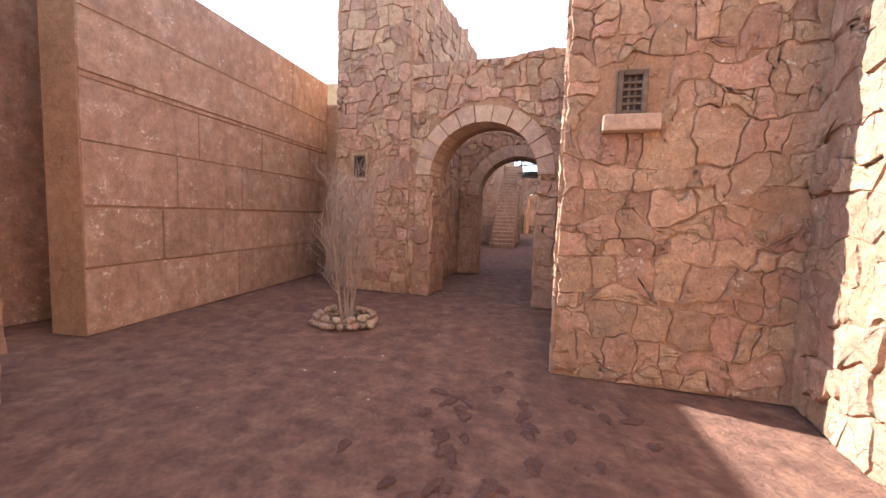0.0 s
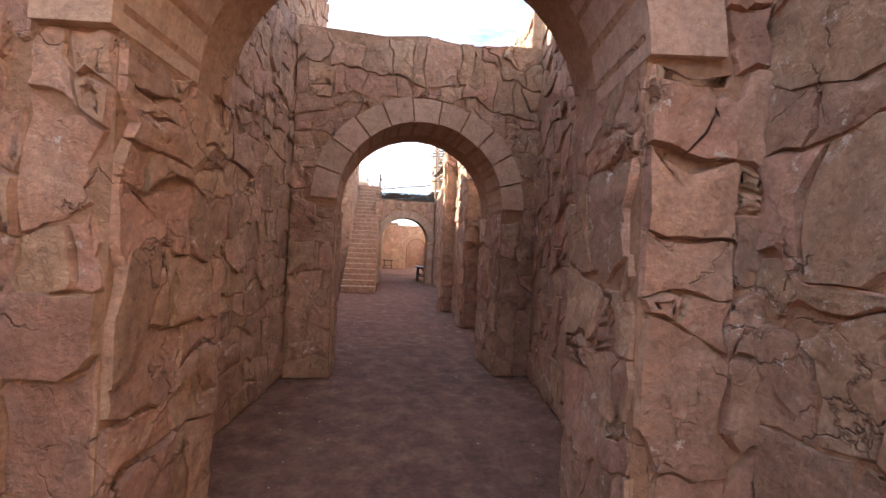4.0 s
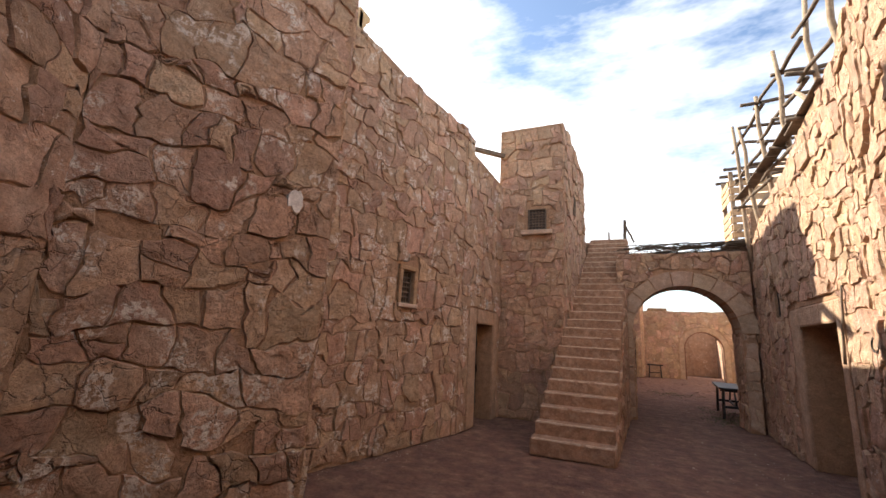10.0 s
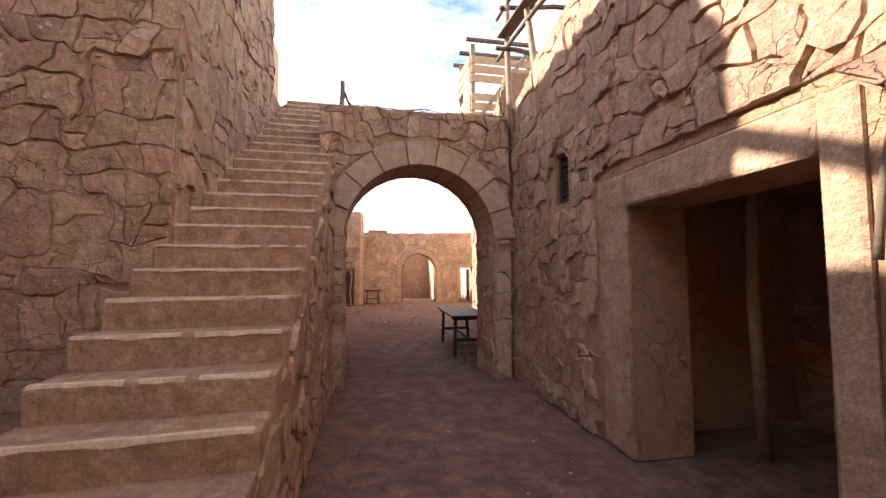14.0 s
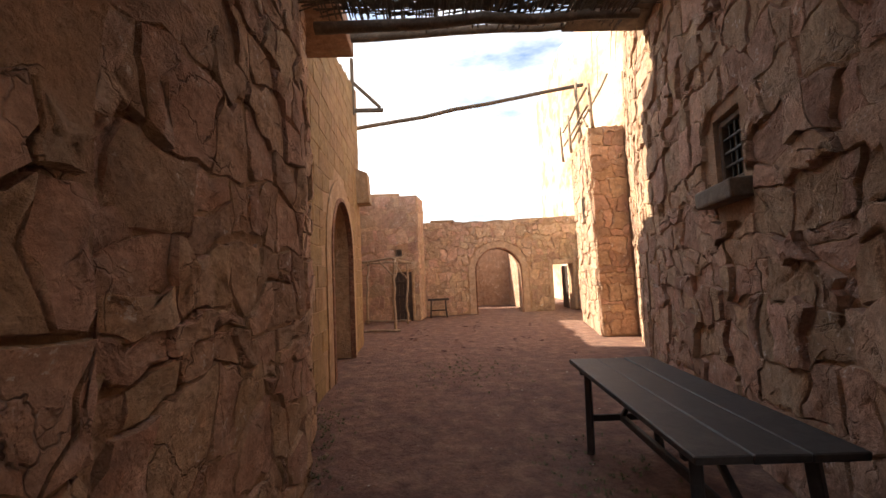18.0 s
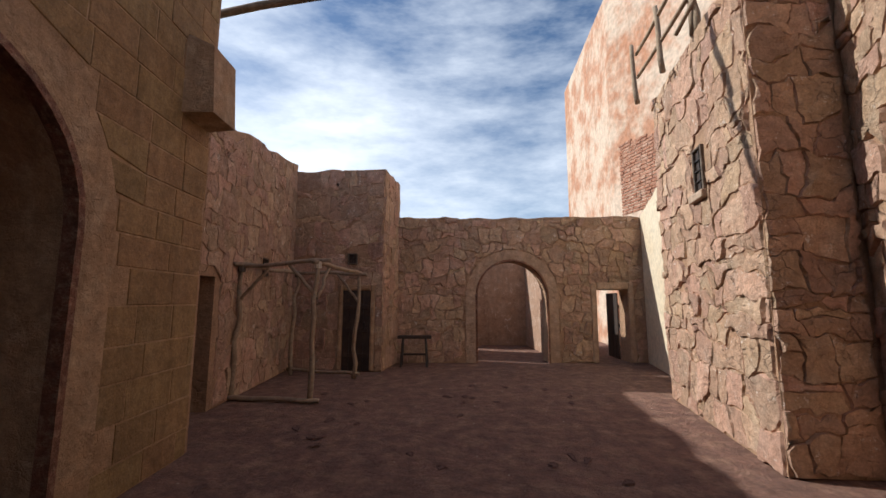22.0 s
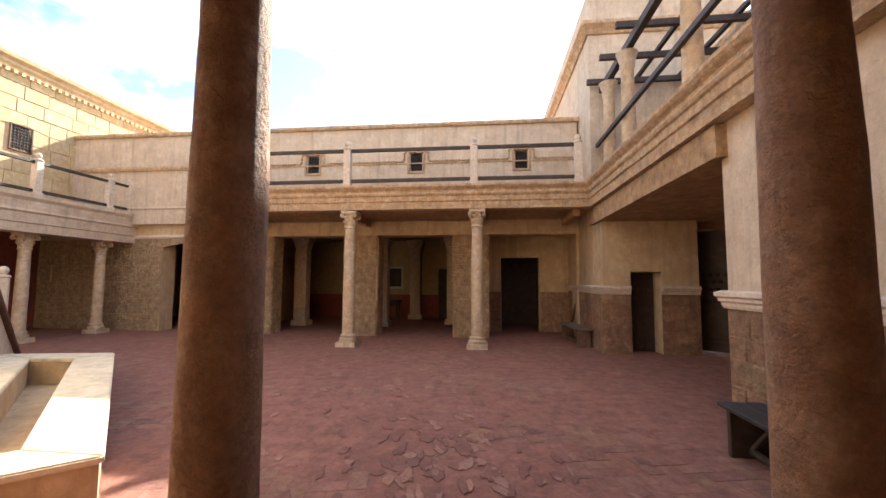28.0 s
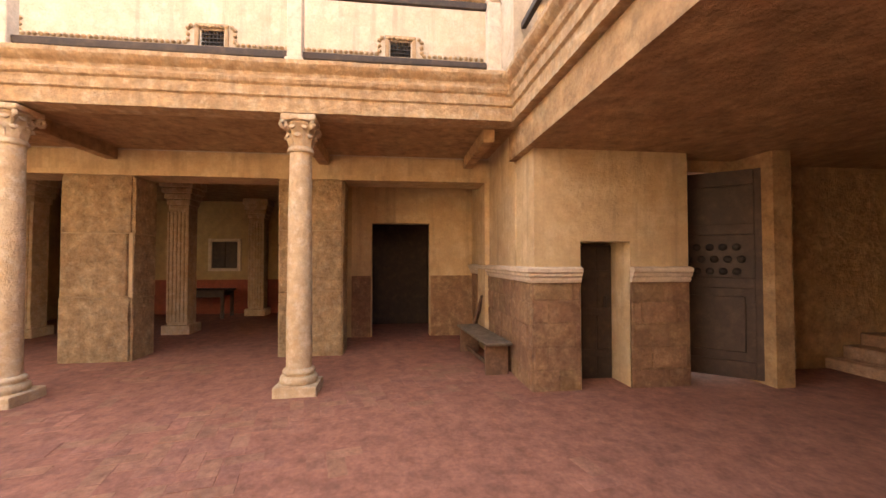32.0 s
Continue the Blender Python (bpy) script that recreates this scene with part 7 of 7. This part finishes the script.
# added dark panel, so the doorway reads as black as its shade
prism("wall_room_screen", [(-22.6, 30.9), (-22.4, 30.9), (-22.4, 33.9), (-22.6, 33.9)], 0, 3.3, M_DARKWOOD_SHADE, "dark panel added for the shade beyond the doorway")
# dado and trim round the dark doorway
fdd = Face((-20.75, 30.9), (-20.75, 33.4))
fbox("dado_door", fdd, (0.0, 0.0, 0), (0.38, 0.02, 1.25), M_DADO, None, 0.004)
fbox("dado_door_far", fdd, (1.6, 0.0, 0), (2.48, 0.02, 1.25), M_DADO, None, 0.004)
for nm in ("dado_door", "dado_door_far"):
    tagged(bpy.data.objects[nm], "brown dado beside the dark doorway", "dado", kind="structure")

# ---- wing: dado, rails, doors ----
PROF_W = [(-0.02, 1.3), (0.035, 1.3), (0.05, 1.33), (0.05, 1.36), (0.075, 1.38), (0.075, 1.41), (0.1, 1.43), (0.1, 1.47), (0.05, 1.49), (-0.02, 1.49)]


def dado_run(tag, path, seed):
    """White rail over squared dado stones; the open side lies to the right of the line."""
    moulding("trim_" + tag, path, PROF_W, M_MOULD, "white plaster rail above the stone dado")
    core = moulding("dado_" + tag, path, [(-0.02, 0), (0.01, 0), (0.01, 1.3), (-0.02, 1.3)], M_DADO, "worn brown stone dado with shallow joints", category="dado")
    for i in range(len(path) - 1):
        fd_ = Face(path[i], path[i + 1])
        sub = Face(fd_.at(0, 0, 0.01)[:2], fd_.at(fd_.w, 0, 0.01)[:2])
        ashlar(core, sub, [(0, 1.3), (sub.w, 1.3)], M_DADO, 0.26, 0.42, seed=seed + i, high=0.01, joint=0.014, name="dado_stone", wob=0.008)


dado_run("wing_side", [(-20.7, 33.38), (-17.0, 33.38), (-17.0, 33.97)], 180)
dado_run("wing_mid", [(-17.0, 34.62), (-17.0, 35.4)], 190)
dado_run("wing_east", [(-12.32, 34.3), (-12.32, 33.42), (-8.2, 33.42)], 195)
plank_door(32, Face((-17.35, 33.98), (-17.35, 34.62)), 0.0, 0.64, 1.78, -0.1, "narrow dark plank door set back in the wing's corner", M_DARKWOOD_SHADE, 3)
prism("wall_wing_closet", [(-18.4, 33.92), (-17.72, 33.92), (-17.72, 35.4), (-18.4, 35.4)], 0, 2.9, M_ROOM, "wall behind the narrow door")


def big_leaf():
    f_ = Face((-17.7, 35.5), (-16.9, 36.42))
    d = thing("door_33", "big dark wooden door leaf standing open, with rows of small holes", "door", (-17.7, 35.5, 0), kind="structure")
    inv = d.matrix_world.inverted() @ place(f_)
    w_, h_ = f_.w, 2.74
    box("back_board", (0, -0.03, 0.05), (w_, 0.0, h_), M_GATE, d, 0.004, "", inv)
    for u in (0.0, w_ - 0.14):
        box("stile", (u, 0, 0.05), (u + 0.14, 0.035, h_), M_GATE, d, 0.008, "", inv, 0.002)
    for z, t in ((0.05, 0.22), (1.2, 0.14), (1.9, 0.14), (h_ - 0.2, 0.2)):
        box("rail", (0.14, 0, z), (w_ - 0.14, 0.035, z + t), M_GATE, d, 0.008, "", inv, 0.002)
    box("raised_panel", (0.24, 0, 0.38), (w_ - 0.24, 0.022, 1.1), M_GATE, d, 0.014, "", inv)
    for row in range(3):
        for k in range(5):
            u = 0.24 + (w_ - 0.48) * (k + (0.5 if row % 2 else 0.15)) / 5
            bm = bmesh.new()
            q = bmesh.ops.create_cone(bm, segments=12, radius1=0.045, radius2=0.05, depth=0.02, cap_ends=True)
            bmesh.ops.transform(bm, matrix=inv @ Matrix.Translation((u + 0.04, 0.008, 1.42 + 0.16 * row)) @ Matrix.Rotation(math.pi / 2, 4, "X"), verts=bm.verts[:])
            part("hole_boss", bm, M_IRON, d, "", True)
    return d


big_leaf()
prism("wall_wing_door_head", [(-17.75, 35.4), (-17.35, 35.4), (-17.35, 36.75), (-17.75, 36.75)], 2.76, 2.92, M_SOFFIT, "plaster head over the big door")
# jamb and entrance walls take the darker soffit colour for their shade
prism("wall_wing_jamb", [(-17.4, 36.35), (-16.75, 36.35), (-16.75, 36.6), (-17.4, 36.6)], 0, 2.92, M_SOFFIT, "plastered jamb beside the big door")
prism("wall_wing_deep", [(-18.2, 36.75), (-17.5, 36.75), (-17.5, 41), (-18.2, 41)], 0, 2.92, M_SOFFIT, "plastered wall of the covered entrance, its shade put into the colour")
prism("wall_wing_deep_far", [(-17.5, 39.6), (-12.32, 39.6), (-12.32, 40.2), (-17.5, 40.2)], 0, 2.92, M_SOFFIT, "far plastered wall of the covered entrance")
for k in range(3):
    tagged(box("step_wing", (-17.5, 37.9 + 0.3 * k, 0.02), (-16.2 - 0.1 * k, 39.6, 0.17 * (k + 1)), M_STEP, None, 0.02, "", None, 0.006), "low worn step in the covered entrance", "step", kind="structure")

# pergola on the terrace
pg = thing("pergola", "pergola of dark timber beams over plaster columns on the terrace", "pergola", (-15.5, 33.7, 3.89))
for x in (-1.9, -0.6, 2.0, 5.0):
    bm = bmesh.new()
    lathe(bm, [(0.2, 0), (0.2, 0.1), (0.14, 0.18), (0.15, 0.3), (0.125, 2.05), (0.16, 2.12), (0.14, 2.16), (0.2, 2.36), (0.22, 2.4)], 18, (x, 0.05))
    part("column", bm, M_COLUMN, pg, "pale plaster column", smooth=True)
beam("front_beam", (-2.6, 0.05, 2.5), (7.0, 0.05, 2.5), 0.14, 0.16, M_DARKWOOD_SHADE, pg)
beam("front_rail", (-2.4, -0.12, 1.05), (7.0, -0.12, 1.05), 0.07, 0.1, M_DARKWOOD_SHADE, pg)
for k in range(8):
    x = -2.3 + 1.15 * k
    beam("rafter", (x, -0.35, 2.64), (x, 2.45, 2.66), 0.1, 0.13, M_DARKWOOD_SHADE, pg)
for y in (0.9, 1.9):
    beam("purlin", (-2.6, y, 2.77), (6.8, y, 2.77), 0.08, 0.1, M_DARKWOOD_SHADE, pg)
moulding("cornice_northwest", [(-26, 33.45), (-17.95, 33.45), (-17.95, 37.2)], [(-0.1, 7.85), (0.05, 7.85), (0.1, 7.95), (0.2, 8.05), (0.2, 8.14), (-0.1, 8.14)], M_CORNICE, "chipped plaster cornice of the upper building", category="cornice")
ftw = Face((-17.9, 36.2), (-8.2, 36.2))
tw_ = bpy.data.objects["wall_wing_terrace"]
# thin dark panels stand in for shaded openings; the wall is solid
fbox("dark_opening", ftw, (0.9, 0.0, 3.5), (2.1, 0.02, 5.3), M_DARKWOOD_SHADE, tw_, 0.004, "dark panel standing in for an opening")
fbox("dark_opening", ftw, (4.6, 0.0, 3.5), (5.8, 0.02, 5.3), M_DARKWOOD_SHADE, tw_, 0.004, "dark panel standing in for an opening")
moulding("cornice_terrace", [(-17.9, 36.2), (-8.2, 36.2)], [(-0.1, 6.75), (0.04, 6.75), (0.12, 6.9), (0.12, 7.0), (-0.1, 7.0)], M_CORNICE, "plaster cornice of the terrace wall", category="cornice")

# ---- left wing ----
lc = column("pale plaster column with a leafy capital under the side balcony", (-16.7, 19.3), 2.75, 0.28, M_COLUMN, 0.46, "side columns")
for x in (-18.75, -14.65, -12.6):
    copy_thing(lc, pose(x, 19.3, 0, 0, 0, 90))
moulding("cornice_side", along((-10.0, 19.7), (-19.6, 19.7), 0.4, 0.006), [(-0.5, 2.74), (0, 2.74), (0.0, 2.95), (0.03, 2.97), (0.04, 3.2), (0.08, 3.24), (0.06, 3.3), (0.08, 3.5), (0.14, 3.58), (0.14, 3.66), (-0.5, 3.66)], M_YARD_PALE, "pale plaster cornice of the side balcony", category="cornice")
prism("floor_side_balcony", [(-26, 15.6), (-7.3, 15.6), (-7.3, 19.25), (-26, 19.25)], 3.2, 3.4, M_SOFFIT, "floor of the side balcony", category="floor")
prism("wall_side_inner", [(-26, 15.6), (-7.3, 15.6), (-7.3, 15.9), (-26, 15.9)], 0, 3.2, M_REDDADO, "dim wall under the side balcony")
prism("wall_side_end", [(-7.3, 15.6), (-7.0, 15.6), (-7.0, 20.0), (-7.3, 20.0)], 0, 3.2, M_YARD, "plain plastered wall closing the side walk")
sp_ = rail_post((-16.6, 19.6, 3.66), "whitewashed balustrade post with a round knob", 1.1)
for x in (-18.6, -19.3, -14.6, -12.6):
    copy_thing(sp_, pose(x, 19.6, 3.66))
sr = thing("side_railing", "two dark timber rails along the side balcony", "railing", (-16, 19.6, 3.66))
for a, b in ((-3.22, -2.68), (-2.52, -0.68), (-0.52, 1.32), (1.48, 3.32)):
    for z in (0.14, 0.86):
        beam("rail", (a, 0, z), (b, 0, z), 0.06, 0.08, M_DARKWOOD_SHADE, sr)
fso = Face((-7.3, 17.6), (-26, 17.6))
wso = bpy.data.objects["wall_court_south"]
ashlar(wso, fso, [(0, 7.45), (fso.w, 7.45)], M_BLOCK, 0.42, 0.72, [(10.08, 10.72, 5.2, 6.0)], seed=201, high=0.02, joint=0.014, limit=260, z_from=3.4, name="block", wob=0.005)
moulding("cornice_south", [(-7.3, 17.6), (-26, 17.6)], [(-0.1, 7.45), (0.06, 7.45), (0.06, 7.53), (0.12, 7.59), (0.12, 7.67), (0.22, 7.75), (0.24, 7.87), (-0.1, 7.87)], M_BLOCK, "plaster cornice with dentils along the wall top", category="cornice")
bm = bmesh.new()
for k in range(70):
    u = 4.0 + k * 0.2
    add_box(bm, (u, 0.06, 7.35), (u + 0.1, 0.14, 7.45), 0, place(fso))
tagged(part("dentils", bm, M_BLOCK, wso), kind="stuff")
window_unit(34, fso, 10.1, 10.7, 5.22, 5.98, -0.005, "latticed window in the sunlit block wall", M_DADOWOOD, M_IRON, 0.04, 5, 7, None, None)


# ---- courtyard floor of worn pavers ----
def paving():
    r = random.Random(31)
    fl = tagged(mesh("floor_court", [(-26, 16.7, 0.012), (-6.5, 16.7, 0.012), (-6.5, 33.6, 0.012), (-12.32, 33.6, 0.012), (-12.32, 39.6, 0.012), (-26, 39.6, 0.012)], [(0, 1, 2, 3, 4, 5)], M_PAVER_BED), "red earthen courtyard floor with worn brick pavers", "floor", kind="structure")
    passage = tagged(mesh("floor_gate", [(-6.52, 29.2, 0.012), (-3.9, 29.2, 0.012), (-3.9, 32.2, 0.012), (-6.52, 32.2, 0.012)], [(0, 1, 2, 3)], M_PAVER_BED), "dusty worn floor of the gate passage", "floor", kind="structure")
    L, W = 0.3, 0.15
    base = bpy.data.meshes.new("paver")
    vs, fs = [], []
    hx, hy = L / 2 - 0.004, W / 2 - 0.004
    for s, z in ((1.0, 0.0), (0.97, 0.006)):
        vs += [(-hx * s, -hy * s, z), (hx * s, -hy * s, z), (hx * s, hy * s, z), (-hx * s, hy * s, z)]
    fs = [(4, 5, 6, 7)] + [(i, (i + 1) % 4, 4 + (i + 1) % 4, 4 + i) for i in range(4)]
    base.from_pydata(vs, [], fs)
    base.materials.append(M_PAVER)
    rest_v, rest_f = [], []
    made = 0
    ang = radians(12)
    ca, sa = math.cos(ang), math.sin(ang)
    for i in range(-80, 80):
        for j in range(-90, 90):
            # herringbone pairs on a W grid, period four
            if (i - j) % 4 == 0:
                px, py, rot = i * W + L / 2, j * W + W / 2, 0.0
            elif (i - j) % 4 == 3:
                px, py, rot = i * W + W / 2, j * W + L / 2 , math.pi / 2
            else:
                continue
            x, y = -13 + px * ca - py * sa, 29 + px * sa + py * ca
            if not (-18.8 < x < -6.7 and 19.3 < y < 33.3) or (y > 32.9 and x < -17):
                continue
            show = noise.noise((x * 0.45, y * 0.45, 5.0)) + 0.45 * noise.noise((x * 1.7, y * 1.7, 8.0))
            if show < 0.1 or r.random() < 0.2:
                continue
            z = 0.0065 + 0.005 * min(1, (show - 0.1) * 2) + r.uniform(-0.0025, 0.002)
            near = math.hypot(x + 12.5, y - 30.5)
            if made < 300 and near < 3.2:
                ob = new("paver", base)
                ob.matrix_world = Matrix.Translation((x, y, z)) @ Matrix.Rotation(ang + rot, 4, "Z")
                ob.parent = fl
                made += 1
            else:
                mt = Matrix.Translation((x, y, z)) @ Matrix.Rotation(ang + rot, 4, "Z")
                b = len(rest_v)
                rest_v += [tuple(mt @ Vector(v)) for v in vs]
                rest_f += [tuple(b + q for q in f) for f in fs]
    tagged(mesh("worn_pavers", rest_v, rest_f, M_PAVER, fl), kind="stuff")


paving()

# ---- outer stair behind the basin ----
fst = Face((-9.65, 26.9), (-15.45, 20.95))   # its outside faces the courtyard


def court_stair():
    st = tagged(mesh("stair_court", [], [], M_WHITE), "sunlit plastered stair with a falling parapet behind the basin", "stair", kind="structure")

    def slab(name, pts, d0, d1, m, label=""):
        n = len(pts)
        vs = [fst.at(u, z, d0) for u, z in pts] + [fst.at(u, z, d1) for u, z in pts]
        fs = [tuple(range(n)), tuple(range(2 * n - 1, n - 1, -1))] + [(i, n + i, n + (i + 1) % n, (i + 1) % n) for i in range(n)]
        ob = mesh(name, vs, fs, m, st)
        if label:
            tagged(ob, label)
        return ob

    slab("parapet", [(-0.42, 0), (7.95, 0), (7.95, 0.12), (1.95, 2.98), (0.85, 3.02), (-0.42, 3.3)], -0.24, 0, M_WHITE)
    # the moulded string along the parapet's top edge
    bm = bmesh.new()
    path = [fst.at(u, z, 0.0) for u, z in ((-0.42, 3.28), (0.4, 3.14), (0.85, 3.0), (1.5, 2.97), (1.95, 2.95), (3.0, 2.42), (4.3, 1.78), (5.8, 1.07), (7.0, 0.49), (7.95, 0.05))]
    tube(bm, path, [0.075] * len(path), 8)
    part("string", bm, M_DADOWOOD, st, "dark brown rounded string", smooth=True)
    n = 16
    for k in range(n):
        u0 = 7.9 - 5.95 * k / n
        z = 2.9 * (k + 1) / n
        slab("step", [(1.95, z - 0.18), (u0, z - 0.18), (u0, z), (1.95, z)], -1.5, -0.245, M_STEP)
    slab("landing", [(-0.42, 0), (1.946, 0), (1.946, 2.9), (-0.42, 2.9)], -1.5, -0.245, M_YARD)
    return st


court_stair()
for u_, z_ in ((1.1, 3.05), (2.3, 2.82), (3.8, 2.1), (5.2, 1.42), (6.7, 0.7)):
    copy_thing(rp, pose(*fst.at(u_, z_ - 0.05, -0.12), 0, 0, 45))


def wall_spout(u, z):
    """A carved bracket over a slim half-baluster, fixed to the stair's side."""
    s = thing("wall_bracket", "weathered carved plaster bracket over a slim half-baluster on the sunlit wall", "bracket", fst.at(u, z, 0), group="stair brackets")
    m = place(fst).to_3x3().to_4x4()
    bm = bmesh.new()
    add_box(bm, (-0.11, -0.02, 0.02), (0.11, 0.16, 0.14), 0.02, m, 0.006)
    add_box(bm, (-0.09, -0.02, -0.06), (0.09, 0.12, 0.02), 0.02, m, 0.006)
    part("bracket", bm, M_REDRIM, s)
    for dz in (0.02, 0.09):
        bm = bmesh.new()
        bmesh.ops.create_uvsphere(bm, u_segments=8, v_segments=6, radius=0.05, matrix=m @ Matrix.Translation((0, 0.16, dz)))
        part("scroll", bm, M_REDRIM, s, smooth=True)
    bm = bmesh.new()
    q = m @ Vector((0, 0.03, 0))
    lathe(bm, [(0.03, -0.75), (0.045, -0.7), (0.03, -0.66), (0.035, -0.5), (0.06, -0.32), (0.04, -0.26), (0.065, -0.22), (0.04, -0.18), (0.05, -0.065)], 12, (q.x, q.y))
    part("half_baluster", bm, M_MOULD, s, smooth=True)
    return s


wall_spout(0.25, 1.88)
wall_spout(3.05, 1.85)

# ---- worn flakes of the courtyard floor ----
def floor_wear(name, spots, m, seed, lift, label):
    """Thin ragged flakes, each a flat island of its own."""
    r = random.Random(seed)
    vs, fs = [], []
    for cx, cy, spread, count, size in spots:
        for k in range(count):
            x, y, a = cx + r.gauss(0, spread), cy + r.gauss(0, spread), r.uniform(-0.5, 0.5) + 0.3
            L, W = size * r.uniform(0.4, 1.3), size * r.uniform(0.2, 0.6)
            b, n, z = len(vs), 13, lift + r.uniform(0, 0.003)
            for ring_, dz in ((1.06, -0.004), (1.0, 0.0)):
                for i in range(n):
                    th = 2 * math.pi * i / n
                    q = ring_ * (1 + 0.8 * noise.noise((math.cos(th) * 1.9, math.sin(th) * 1.9, k * 3.7 + cx)))
                    u, v = L * q * math.cos(th), W * q * math.sin(th)
                    vs.append((x + u * math.cos(a) - v * math.sin(a), y + u * math.sin(a) + v * math.cos(a), z + dz))
            fs += [(b + i, b + (i + 1) % n, b + n + (i + 1) % n, b + n + i) for i in range(n)] + [tuple(b + n + i for i in range(n))]
    return tagged(mesh(name, vs, fs, m), label, "floor wear", kind="stuff")


floor_wear("dark_scuffs", [(-11.3, 30.4, 0.5, 60, 0.11), (-10.4, 31.0, 0.7, 45, 0.1), (-8.0, 30.7, 0.6, 45, 0.1), (-12.6, 29.4, 1.4, 20, 0.09)], M_SCUFF, 41, 0.0205, "dark scuffed hollows in the courtyard floor")
floor_wear("pale_wear", [(-11.1, 30.6, 0.6, 40, 0.09), (-9.6, 30.6, 0.7, 50, 0.08), (-7.6, 30.8, 0.6, 40, 0.07), (-13.2, 28.2, 1.4, 20, 0.08)], M_PALEWEAR, 43, 0.0212, "pale dusty wear on the courtyard floor")

# ---- small details ----
def torn_patch(face, u, z, w, h, seed):
    """A ragged flake of bare white plaster, a few millimetres thick."""
    r = random.Random(seed)
    bm = bmesh.new()
    n = 18
    rim = [(w / 2 * math.cos(2 * math.pi * k / n) * r.uniform(0.6, 1.1), h / 2 * math.sin(2 * math.pi * k / n) * r.uniform(0.6, 1.1)) for k in range(n)]
    back = [bm.verts.new((a, -0.05, b)) for a, b in rim]
    front = [bm.verts.new((a * 0.94, 0.006, b * 0.94)) for a, b in rim]
    bm.faces.new(front)
    for k in range(n):
        bm.faces.new((back[k], back[(k + 1) % n], front[(k + 1) % n], front[k]))
    ob = part("plaster_patch", bm, M_TORN)
    ob.matrix_world = place(face, u, z, 0.055)
    return tagged(ob, "torn patch of bare white plaster on the stone wall", "plaster patch")


torn_patch(Face((-6.12, 13.3), (-5.23, 14.93)), 1.5, 2.75, 0.17, 0.24, 3)


# iron ring hung on a staple in the east wall
rg = thing("iron_ring", "dark iron tethering ring hung on the stone wall", "iron ring", (-0.37, 17.8, 1.9))
bm = bmesh.new()
tube(bm, [(-0.03, 0.07 * math.sin(2 * math.pi * k / 18), -0.08 + 0.07 * math.cos(2 * math.pi * k / 18)) for k in range(19)], 0.009, 6, False)
part("ring", bm, M_IRON, rg, smooth=True)
bm = bmesh.new()
tube(bm, [(0.16, 0, 0.0), (-0.03, 0, 0.0), (-0.045, 0, -0.015)], 0.011, 6)
part("staple", bm, M_IRON, rg)


# short beam bridging the wall and the tower
sb = thing("short_beam", "short weathered beam bridging the wall top and the tower", "beam", (-5.6, 21.0, 6.1))
beam("timber", (-0.35, -0.45, -0.02), (0.35, 0.42, 0.03), 0.1, 0.1, M_WOOD, sb)


# dark boards stacked against the wall of the yard's gap
lb = thing("leaning_boards", "dark weathered boards leaning against the stone wall", "boards", (-8.62, 2.19, 0))
for k_ in range(4):
    beam("board", (0.05 + 0.16 * k_, -0.05 + 0.03 * k_, 0.0), (0.0 + 0.15 * k_, 0.3, 1.5 + 0.13 * (k_ % 3)), 0.15, 0.03, M_DARKWOOD_SHADE, lb)


# low weeds that follow the foot of the walls in the corridor and round the table
def weeds(name, spots, seed, label):
    r = random.Random(seed)
    vs, fs = [], []
    for cx, cy, sx, sy, count in spots:
        for _ in range(count):
            x, y = cx + r.gauss(0, sx), cy + r.gauss(0, sy)
            for _b in range(r.randint(3, 6)):
                a, l, lean = r.uniform(0, 6.283), r.uniform(0.012, 0.03), r.uniform(0.6, 1.5)
                dx, dy, w = math.cos(a), math.sin(a), r.uniform(0.003, 0.007)
                i = len(vs)
                bx, by = x + dx * 0.008, y + dy * 0.008
                vs += [(bx - dy * w, by + dx * w, 0.0), (bx + dy * w, by - dx * w, 0.0), (bx + dx * l * lean * 0.5 - dy * w, by + dy * l * lean * 0.5 + dx * w, l * 0.7), (bx + dx * l * lean * 0.5 + dy * w, by + dy * l * lean * 0.5 - dx * w, l * 0.7), (bx + dx * l * lean, by + dy * l * lean, l)]
                fs += [(i, i + 1, i + 3, i + 2), (i + 2, i + 3, i + 4)]
    return tagged(mesh(name, vs, fs, M_WEED), label, "weeds", kind="stuff")


weeds("weeds", [(-2.75, 25.2, 0.1, 0.35, 90), (-2.9, 26.4, 0.12, 0.4, 130), (-3.0, 27.8, 0.12, 0.4, 90), (-0.55, 24.6, 0.3, 0.5, 200), (-0.45, 26.2, 0.25, 0.5, 120), (-1.2, 30.2, 0.45, 0.5, 160)], 12, "sparse low green weeds on the packed earth")
